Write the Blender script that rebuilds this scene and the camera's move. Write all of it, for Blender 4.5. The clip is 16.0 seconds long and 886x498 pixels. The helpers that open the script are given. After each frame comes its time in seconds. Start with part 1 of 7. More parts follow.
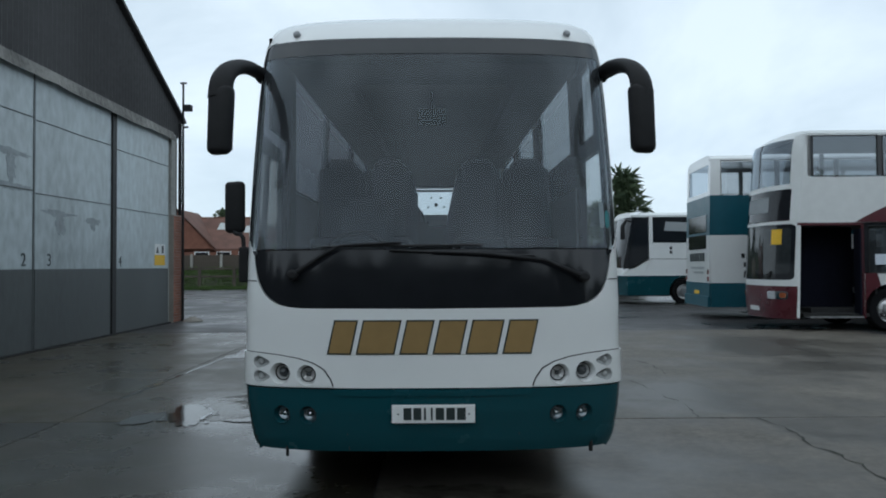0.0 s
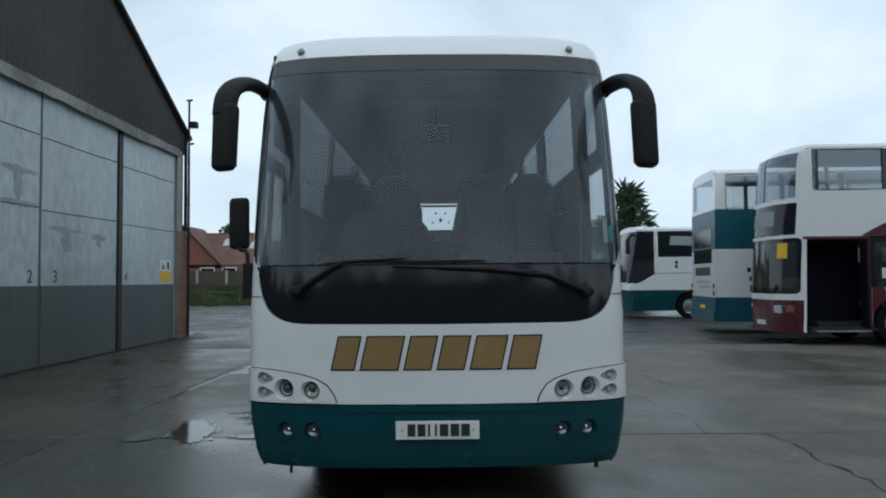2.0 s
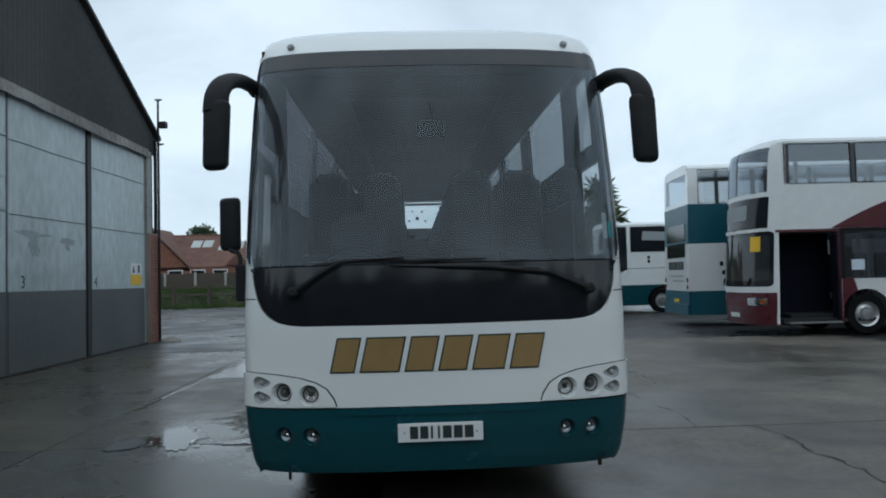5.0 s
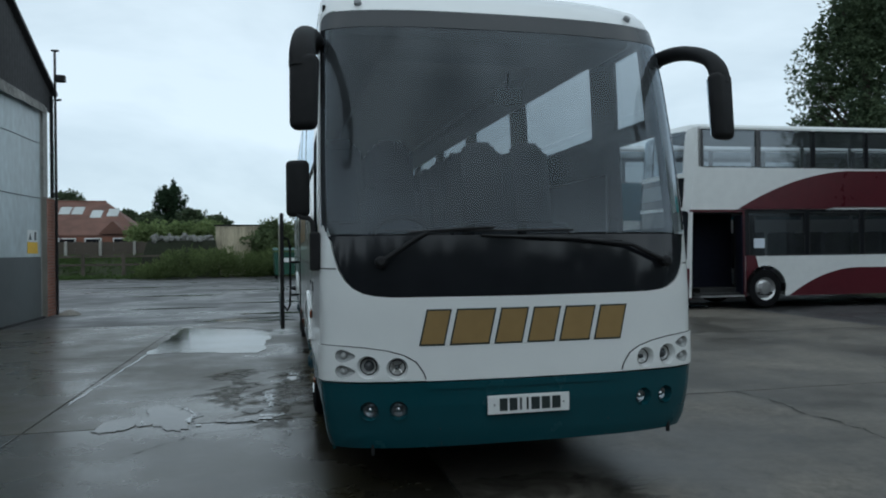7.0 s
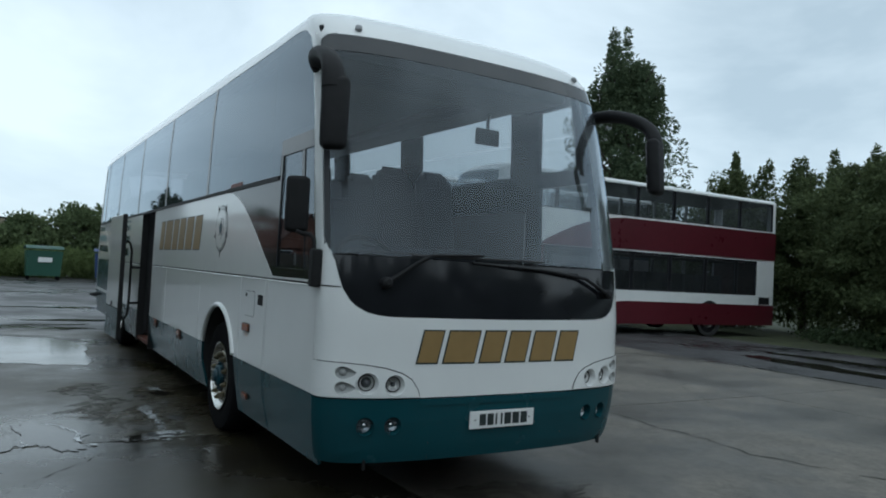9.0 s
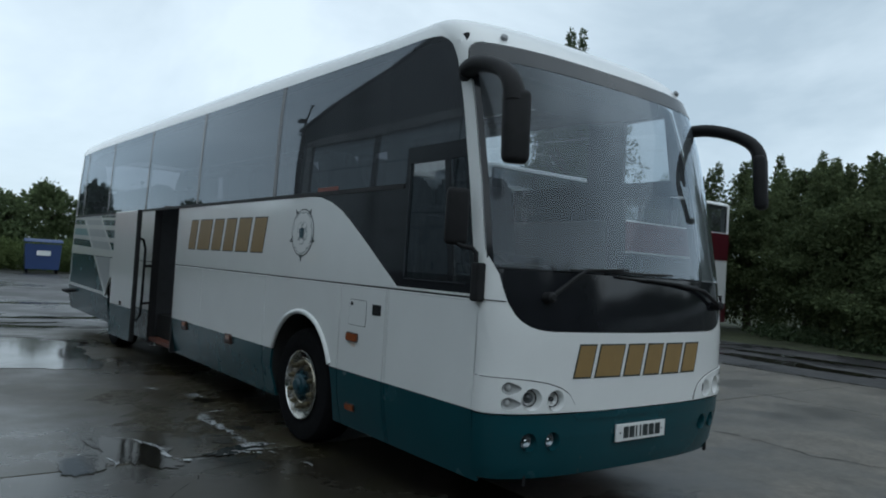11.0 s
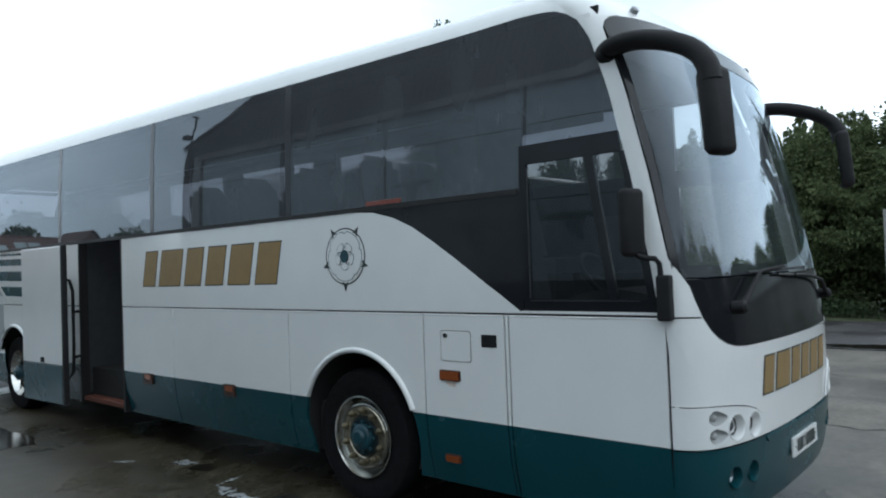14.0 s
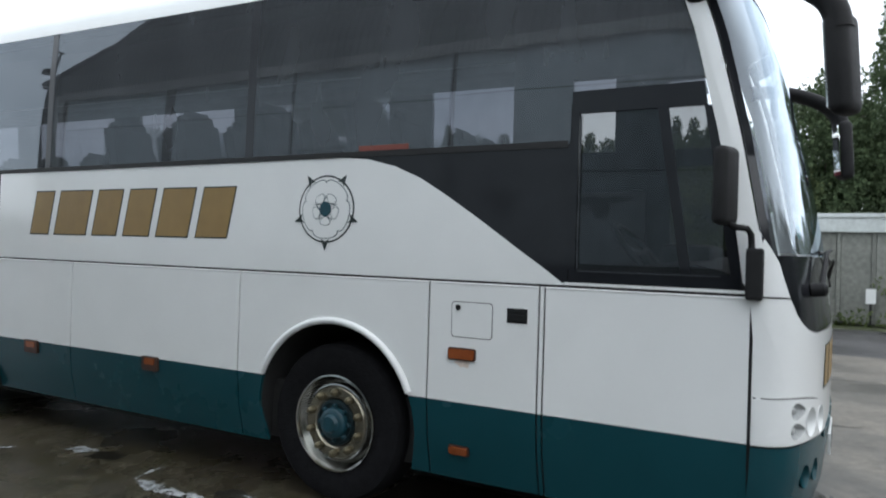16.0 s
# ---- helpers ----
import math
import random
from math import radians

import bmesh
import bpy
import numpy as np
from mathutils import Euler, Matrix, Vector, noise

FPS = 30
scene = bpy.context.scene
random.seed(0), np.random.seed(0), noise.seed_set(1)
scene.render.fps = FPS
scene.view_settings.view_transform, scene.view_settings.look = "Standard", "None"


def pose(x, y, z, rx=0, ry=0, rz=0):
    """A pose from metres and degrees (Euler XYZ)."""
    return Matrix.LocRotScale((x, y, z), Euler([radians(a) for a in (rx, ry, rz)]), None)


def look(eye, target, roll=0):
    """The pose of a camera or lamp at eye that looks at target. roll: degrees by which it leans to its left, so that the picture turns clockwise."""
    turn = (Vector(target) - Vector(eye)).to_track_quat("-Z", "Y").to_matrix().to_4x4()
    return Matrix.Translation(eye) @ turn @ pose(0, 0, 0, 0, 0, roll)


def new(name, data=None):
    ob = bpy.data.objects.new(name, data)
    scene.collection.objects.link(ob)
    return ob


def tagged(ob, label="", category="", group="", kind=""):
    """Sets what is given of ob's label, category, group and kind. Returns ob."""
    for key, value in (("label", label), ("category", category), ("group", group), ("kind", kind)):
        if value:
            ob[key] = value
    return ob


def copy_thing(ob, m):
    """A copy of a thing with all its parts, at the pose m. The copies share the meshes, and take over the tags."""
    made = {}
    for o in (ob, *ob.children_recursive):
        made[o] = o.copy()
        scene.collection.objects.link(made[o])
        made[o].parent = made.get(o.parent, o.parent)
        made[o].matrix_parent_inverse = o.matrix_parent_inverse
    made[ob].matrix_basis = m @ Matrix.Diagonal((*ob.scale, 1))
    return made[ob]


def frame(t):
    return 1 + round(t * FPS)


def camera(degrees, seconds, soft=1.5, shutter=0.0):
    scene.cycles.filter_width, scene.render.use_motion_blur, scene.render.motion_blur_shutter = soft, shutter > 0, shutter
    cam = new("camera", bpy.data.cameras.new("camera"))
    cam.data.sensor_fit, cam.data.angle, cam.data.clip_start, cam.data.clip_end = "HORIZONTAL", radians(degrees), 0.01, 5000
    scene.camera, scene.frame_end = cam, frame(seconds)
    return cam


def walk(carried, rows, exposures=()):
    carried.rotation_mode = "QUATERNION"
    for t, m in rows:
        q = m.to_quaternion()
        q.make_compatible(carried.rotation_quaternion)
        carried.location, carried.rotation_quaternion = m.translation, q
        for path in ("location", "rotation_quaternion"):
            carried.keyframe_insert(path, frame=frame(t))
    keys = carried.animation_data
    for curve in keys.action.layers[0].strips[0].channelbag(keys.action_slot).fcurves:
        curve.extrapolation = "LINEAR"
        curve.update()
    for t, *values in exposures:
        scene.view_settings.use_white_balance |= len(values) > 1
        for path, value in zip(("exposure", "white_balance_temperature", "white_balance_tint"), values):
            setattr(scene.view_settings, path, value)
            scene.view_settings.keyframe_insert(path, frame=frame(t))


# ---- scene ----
cam = camera(63.4, 16.0, soft=1.9, shutter=0.3)
PATH = [
    (0, (0.033, -4.576, 1.525), (0.048, -2.577, 1.572), -0.3),
    (0.5, (0.037, -4.586, 1.523), (0.053, -2.587, 1.588), -0.2),
    (1, (0.04, -4.586, 1.526), (0.043, -2.587, 1.591), -0.2),
    (1.5, (0.043, -4.583, 1.531), (0.049, -2.585, 1.608), -0.3),
    (2, (0.043, -4.578, 1.527), (0.044, -2.58, 1.616), -0.5),
    (2.5, (0.048, -4.588, 1.529), (0.041, -2.59, 1.616), -0.4),
    (3, (0.048, -4.579, 1.527), (0.051, -2.581, 1.618), -0.6),
    (3.5, (0.046, -4.585, 1.531), (0.048, -2.587, 1.623), -0.6),
    (4, (0.046, -4.577, 1.533), (0.049, -2.579, 1.622), -0.4),
    (4.2, (0.047, -4.57, 1.529), (0.06, -2.572, 1.605), -0.3),
    (6.3, (-0.901, -4.239, 1.54), (-0.647, -2.258, 1.638), -1.8),
    (6.5, (-1.027, -4.209, 1.534), (-0.741, -2.231, 1.607), 0.0),
    (7, (-1.451, -4.227, 1.536), (-1.024, -2.273, 1.54), -0.7),
    (7.5, (-1.772, -4.078, 1.524), (-1.211, -2.162, 1.632), -0.4),
    (8, (-2.134, -4.016, 1.552), (-1.425, -2.147, 1.558), 0.3),
    (8.2, (-2.274, -4.02, 1.531), (-1.482, -2.183, 1.559), 1.2),
    (10.3, (-3.842, -3.526, 1.615), (-2.682, -1.898, 1.65), 2.5),
    (10.5, (-3.921, -3.409, 1.579), (-2.764, -1.778, 1.624), 2.7),
    (11, (-4.129, -3.092, 1.612), (-2.922, -1.499, 1.665), 3.6),
    (11.5, (-4.397, -2.85, 1.612), (-3.037, -1.385, 1.562), 3.0),
    (12, (-4.492, -2.543, 1.648), (-3.082, -1.126, 1.584), 2.0),
    (12.5, (-4.601, -2.197, 1.68), (-3.212, -0.758, 1.723), 0.9),
    (13, (-4.776, -1.899, 1.665), (-3.291, -0.57, 1.837), 2.0),
    (13.5, (-4.894, -1.633, 1.648), (-3.352, -0.359, 1.648), 2.3),
    (14, (-4.856, -1.277, 1.746), (-3.342, 0.029, 1.795), -2.1),
    (14.5, (-4.941, -0.943, 1.607), (-3.387, 0.305, 1.78), 1.8),
    (15, (-5.014, -0.647, 1.598), (-3.274, 0.336, 1.517), 0.6),
    (15.5, (-4.892, -0.359, 1.596), (-3.168, 0.65, 1.505), -1.0),
    (16, (-4.846, -0.06, 1.599), (-3.101, 0.917, 1.608), 1.7),
]
EXPOSURES = [(0.0, -0.03, 5850, 4), (6.5, -0.08, 5800, 2), (7.5, -0.2, 5800, 1), (8.0, -0.08, 5800, 1), (10.5, 0.04, 5850, 2), (11.0, -0.05, 5850, 3), (11.5, 0.2, 5750, 5), (12.0, 0.65, 5900, 7), (12.5, 0.3, 5950, 5), (13.0, 0.07, 5900, 6), (13.5, 0.25, 5820, 5), (14.0, 0.7, 5900, 5), (14.5, 0.0, 5950, 6), (15.0, 0.72, 5950, 7), (15.5, 1.18, 6250, 9), (16.0, 1.13, 6330, 10)]
walk(cam, [(t, look(eye, target, roll)) for t, eye, target, roll in PATH], EXPOSURES)

# ---- world and light: an overcast sky ----
world = bpy.data.worlds.new("overcast_sky")
scene.world = world
world.use_nodes = True
wt = world.node_tree
wt.nodes.clear()


def wnode(kind, **values):
    n = wt.nodes.new(kind)
    for k, v in values.items():
        n.inputs[k].default_value = v
    return n


coords = wnode("ShaderNodeTexCoord")
squash = wnode("ShaderNodeMapping")
squash.inputs["Scale"].default_value = (1.0, 1.0, 2.2)
wt.links.new(coords.outputs["Generated"], squash.inputs["Vector"])
clouds = wnode("ShaderNodeTexNoise", Scale=1.7, Detail=6.0, Roughness=0.55, Distortion=0.4)
wt.links.new(squash.outputs["Vector"], clouds.inputs["Vector"])
tone = wnode("ShaderNodeValToRGB")
tone.color_ramp.elements[0].position, tone.color_ramp.elements[0].color = 0.34, (0.52, 0.585, 0.64, 1)
tone.color_ramp.elements[1].position, tone.color_ramp.elements[1].color = 0.66, (0.90, 0.945, 0.98, 1)
wt.links.new(clouds.outputs["Fac"], tone.inputs["Fac"])
split = wnode("ShaderNodeSeparateXYZ")
wt.links.new(coords.outputs["Generated"], split.inputs["Vector"])
rise = wnode("ShaderNodeMapRange")
for k, v in (("From Min", -0.1), ("From Max", 1.0), ("To Min", 1.1), ("To Max", 0.9)):
    rise.inputs[k].default_value = v
wt.links.new(split.outputs["Z"], rise.inputs["Value"])
sky = wnode("ShaderNodeTexSky")
sky.sky_type, sky.sun_disc = "NISHITA", False
sky.sun_elevation, sky.sun_rotation = radians(50), radians(188)
thin = wnode("ShaderNodeBackground", Strength=0.012)
wt.links.new(sky.outputs["Color"], thin.inputs["Color"])
cover = wnode("ShaderNodeBackground", Strength=0.9)
wt.links.new(tone.outputs["Color"], cover.inputs["Color"])
power = wnode("ShaderNodeMath")
power.operation = "MULTIPLY"
power.inputs[1].default_value = 0.95
wt.links.new(rise.outputs["Result"], power.inputs[0])
wt.links.new(power.outputs["Value"], cover.inputs["Strength"])
both = wnode("ShaderNodeAddShader")
wt.links.new(thin.outputs["Background"], both.inputs[0])
wt.links.new(cover.outputs["Background"], both.inputs[1])
sky_out = wnode("ShaderNodeOutputWorld")
wt.links.new(both.outputs["Shader"], sky_out.inputs["Surface"])

sun_data = bpy.data.lights.new("sun", "SUN")
sun_data.energy, sun_data.angle, sun_data.color = 0.6, radians(120), (1.0, 0.96, 0.9)
sun = new("sun", sun_data)
sun.matrix_world = look((-3, -18, 26), (0, 4, 0))

# ---- materials ----
def material(name, color, rough=0.5, metal=0.0, vary=0.15, scale=6.0, bump=0.0, bump_scale=40.0, rough_vary=0.0, spec=0.5, second=None, coat=0.0, stretch=(1, 1, 1), per_piece=0.0):
    """A surface whose colour wanders at two scales, with fine relief."""
    m = bpy.data.materials.new(name)
    m.use_nodes = True
    nt = m.node_tree
    bsdf = nt.nodes["Principled BSDF"]
    bsdf.inputs["Metallic"].default_value = metal
    bsdf.inputs["Specular IOR Level"].default_value = spec
    bsdf.inputs["Coat Weight"].default_value = coat
    bsdf.inputs["Coat Roughness"].default_value = 0.06
    co = nt.nodes.new("ShaderNodeTexCoord")
    mp = nt.nodes.new("ShaderNodeMapping")
    mp.inputs["Scale"].default_value = stretch
    nt.links.new(co.outputs["Object"], mp.inputs["Vector"])
    big = nt.nodes.new("ShaderNodeTexNoise")
    big.inputs["Scale"].default_value, big.inputs["Detail"].default_value = scale * 0.15, 4
    fine = nt.nodes.new("ShaderNodeTexNoise")
    fine.inputs["Scale"].default_value, fine.inputs["Detail"].default_value = scale * 2.5, 6
    for n in (big, fine):
        nt.links.new(mp.outputs["Vector"], n.inputs["Vector"])
    add = nt.nodes.new("ShaderNodeMath")
    add.operation = "MULTIPLY_ADD"
    add.inputs[1].default_value = 0.6
    nt.links.new(big.outputs["Fac"], add.inputs[0])
    half = nt.nodes.new("ShaderNodeMath")
    half.operation = "MULTIPLY"
    half.inputs[1].default_value = 0.4
    nt.links.new(fine.outputs["Fac"], half.inputs[0])
    nt.links.new(half.outputs["Value"], add.inputs[2])
    ramp = nt.nodes.new("ShaderNodeValToRGB")
    low = second or tuple(c * (1 - vary) for c in color)
    high = tuple(min(1.0, c * (1 + vary * 0.6)) for c in color)
    ramp.color_ramp.elements[0].position, ramp.color_ramp.elements[0].color = 0.36, (*low, 1)
    ramp.color_ramp.elements[1].position, ramp.color_ramp.elements[1].color = 0.62, (*high, 1)
    nt.links.new(add.outputs["Value"], ramp.inputs["Fac"])
    if per_piece:
        info = nt.nodes.new("ShaderNodeObjectInfo")
        hue = nt.nodes.new("ShaderNodeHueSaturation")
        span = nt.nodes.new("ShaderNodeMapRange")
        span.inputs["To Min"].default_value, span.inputs["To Max"].default_value = 1 - per_piece, 1 + per_piece
        nt.links.new(info.outputs["Random"], span.inputs["Value"])
        nt.links.new(span.outputs["Result"], hue.inputs["Value"])
        nt.links.new(ramp.outputs["Color"], hue.inputs["Color"])
        nt.links.new(hue.outputs["Color"], bsdf.inputs["Base Color"])
    else:
        nt.links.new(ramp.outputs["Color"], bsdf.inputs["Base Color"])
    if rough_vary:
        rr = nt.nodes.new("ShaderNodeMapRange")
        rr.inputs["From Min"].default_value, rr.inputs["From Max"].default_value = 0.38, 0.62
        rr.inputs["To Min"].default_value, rr.inputs["To Max"].default_value = max(0.02, rough - rough_vary), min(1.0, rough + rough_vary)
        nt.links.new(add.outputs["Value"], rr.inputs["Value"])
        nt.links.new(rr.outputs["Result"], bsdf.inputs["Roughness"])
    else:
        bsdf.inputs["Roughness"].default_value = rough
    if bump:
        rel = nt.nodes.new("ShaderNodeTexNoise")
        rel.inputs["Scale"].default_value, rel.inputs["Detail"].default_value = bump_scale, 5
        nt.links.new(mp.outputs["Vector"], rel.inputs["Vector"])
        bp = nt.nodes.new("ShaderNodeBump")
        bp.inputs["Strength"].default_value, bp.inputs["Distance"].default_value = bump, 0.02
        nt.links.new(rel.outputs["Fac"], bp.inputs["Height"])
        nt.links.new(bp.outputs["Normal"], bsdf.inputs["Normal"])
    return m


def glass(name, tint, shine_least=0.08, rough=0.0, haze=0.0, rise=4.5, patchy=0.55):
    """A thin pane: what passes is tinted, what glances off grows with the angle; haze: a film of dust and damp, with
    some reflected sky painted in.
    """
    m = bpy.data.materials.new(name)
    m.use_nodes = True
    nt = m.node_tree
    nt.nodes.clear()
    out = nt.nodes.new("ShaderNodeOutputMaterial")
    see = nt.nodes.new("ShaderNodeBsdfTransparent")
    see.inputs["Color"].default_value = (*tint, 1)
    shine = nt.nodes.new("ShaderNodeBsdfGlossy")
    shine.inputs["Roughness"].default_value = rough
    shine.inputs["Color"].default_value = (0.82, 0.91, 1.0, 1)
    edge_on = nt.nodes.new("ShaderNodeLayerWeight")
    edge_on.inputs["Blend"].default_value = 0.5
    steep = nt.nodes.new("ShaderNodeMath")
    steep.operation = "POWER"
    steep.inputs[1].default_value = rise
    nt.links.new(edge_on.outputs["Facing"], steep.inputs[0])
    share = nt.nodes.new("ShaderNodeMapRange")
    share.inputs["To Min"].default_value = shine_least
    nt.links.new(steep.outputs["Value"], share.inputs["Value"])
    mix = nt.nodes.new("ShaderNodeMixShader")
    under = see
    if haze:
        film = nt.nodes.new("ShaderNodeBsdfDiffuse")
        film.inputs["Color"].default_value = (0.46, 0.50, 0.54, 1)
        veil = nt.nodes.new("ShaderNodeMixShader")
        veil.inputs["Fac"].default_value = haze
        # rain-washed dust and a painted veil of sky: soft patches, drawn out downwards
        place = nt.nodes.new("ShaderNodeTexCoord")
        runs = nt.nodes.new("ShaderNodeMapping")
        runs.inputs["Scale"].default_value = (1.6, 1.6, 0.7)
        dust = nt.nodes.new("ShaderNodeTexNoise")
        dust.inputs["Scale"].default_value, dust.inputs["Detail"].default_value = 2.2, 5
        some = nt.nodes.new("ShaderNodeMapRange")
        some.inputs["From Min"].default_value, some.inputs["From Max"].default_value = 0.3, 0.7
        some.inputs["To Min"].default_value, some.inputs["To Max"].default_value = haze * (1 - patchy), haze * (1 + patchy)
        nt.links.new(place.outputs["Object"], runs.inputs["Vector"])
        nt.links.new(runs.outputs["Vector"], dust.inputs["Vector"])
        nt.links.new(dust.outputs["Fac"], some.inputs["Value"])
        nt.links.new(some.outputs["Result"], veil.inputs["Fac"])
        nt.links.new(see.outputs["BSDF"], veil.inputs[1])
        nt.links.new(film.outputs["BSDF"], veil.inputs[2])
        under = veil
    nt.links.new(share.outputs["Result"], mix.inputs["Fac"])
    nt.links.new(under.outputs[0], mix.inputs[1])
    nt.links.new(shine.outputs["BSDF"], mix.inputs[2])
    nt.links.new(mix.outputs["Shader"], out.inputs["Surface"])
    return m


WHITE = material("white_coach_paint", (0.78, 0.79, 0.78), 0.3, vary=0.04, scale=1.2, rough_vary=0.02, coat=0.8)
TEAL = material("teal_coach_paint", (0.008, 0.057, 0.071), 0.27, vary=0.10, scale=1.2, rough_vary=0.04, coat=0.0, spec=0.28)
TEAL_PALE = material("pale_teal_stripe", (0.10, 0.22, 0.23), 0.35, vary=0.1, scale=2)
GREY_BAND = material("grey_stripe", (0.33, 0.35, 0.36), 0.35, vary=0.08, scale=2)
GOLD = material("gold_vinyl", (0.27, 0.175, 0.065), 0.45, vary=0.12, scale=4)
INK = material("dark_vinyl", (0.02, 0.03, 0.03), 0.45, vary=0.1, scale=4)
GLOSS_BLACK = material("gloss_black", (0.014, 0.015, 0.018), 0.09, vary=0.2, scale=2, rough_vary=0.03, spec=0.42)
BLACK = material("black_plastic", (0.017, 0.017, 0.018), 0.6, vary=0.25, scale=5, bump=0.15, bump_scale=180, spec=0.18)
SEAL = material("rubber_seal", (0.012, 0.012, 0.013), 0.6, vary=0.2, scale=5)
TYRE = material("tyre_rubber", (0.011, 0.011, 0.012), 0.95, vary=0.3, scale=8, bump=0.3, bump_scale=60, spec=0.05)
ALLOY = material("polished_rim", (0.62, 0.62, 0.60), 0.09, metal=1.0, vary=0.25, scale=6, rough_vary=0.1)
STEEL = material("brushed_steel", (0.5, 0.5, 0.5), 0.35, metal=1.0, vary=0.2, scale=6)
HUB_TEAL = material("teal_hub_paint", (0.007, 0.045, 0.062), 0.45, vary=0.4, scale=8)
DARK = material("dark_underbody", (0.02, 0.02, 0.02), 0.9, vary=0.3, scale=4)
LENS = material("lamp_reflector", (0.75, 0.76, 0.78), 0.12, metal=1.0, vary=0.1, scale=10)
AMBER = material("amber_lens", (0.24, 0.065, 0.02), 0.2, vary=0.15, scale=20)
RED_LENS = material("red_lens", (0.16, 0.02, 0.015), 0.2, vary=0.15, scale=20)
PLATE = material("plate_white", (0.72, 0.73, 0.72), 0.4, vary=0.05, scale=6)
TRIM = material("interior_trim", (0.05, 0.052, 0.056), 0.7, vary=0.2, scale=5)
SEAT = material("seat_moquette", (0.035, 0.04, 0.05), 0.9, vary=0.35, scale=14, bump=0.2, bump_scale=120)
SCREEN = glass("windscreen_glass", (0.66, 0.70, 0.71), 0.03, haze=0.095, rise=2.8)
TINT = glass("tinted_side_glass", (0.13, 0.13, 0.145), 0.085, haze=0.125, rise=5.5, patchy=0.15)
CLEAR = glass("clear_pane", (0.27, 0.265, 0.255), 0.062, haze=0.015)


def broken(m, scale, low, high):
    """Lets the ground show through a thin crust where a noise falls below the threshold."""
    nt = m.node_tree
    geo = nt.nodes.new("ShaderNodeNewGeometry")
    crust = nt.nodes.new("ShaderNodeTexNoise")
    for k, v in (("Scale", scale), ("Detail", 9.0), ("Roughness", 0.68), ("Distortion", 0.9)):
        crust.inputs[k].default_value = v
    nt.links.new(geo.outputs["Position"], crust.inputs["Vector"])
    share = nt.nodes.new("ShaderNodeMapRange")
    share.inputs["From Min"].default_value, share.inputs["From Max"].default_value = low, high
    nt.links.new(crust.outputs["Fac"], share.inputs["Value"])
    nt.links.new(share.outputs["Result"], nt.nodes["Principled BSDF"].inputs["Alpha"])
    return m


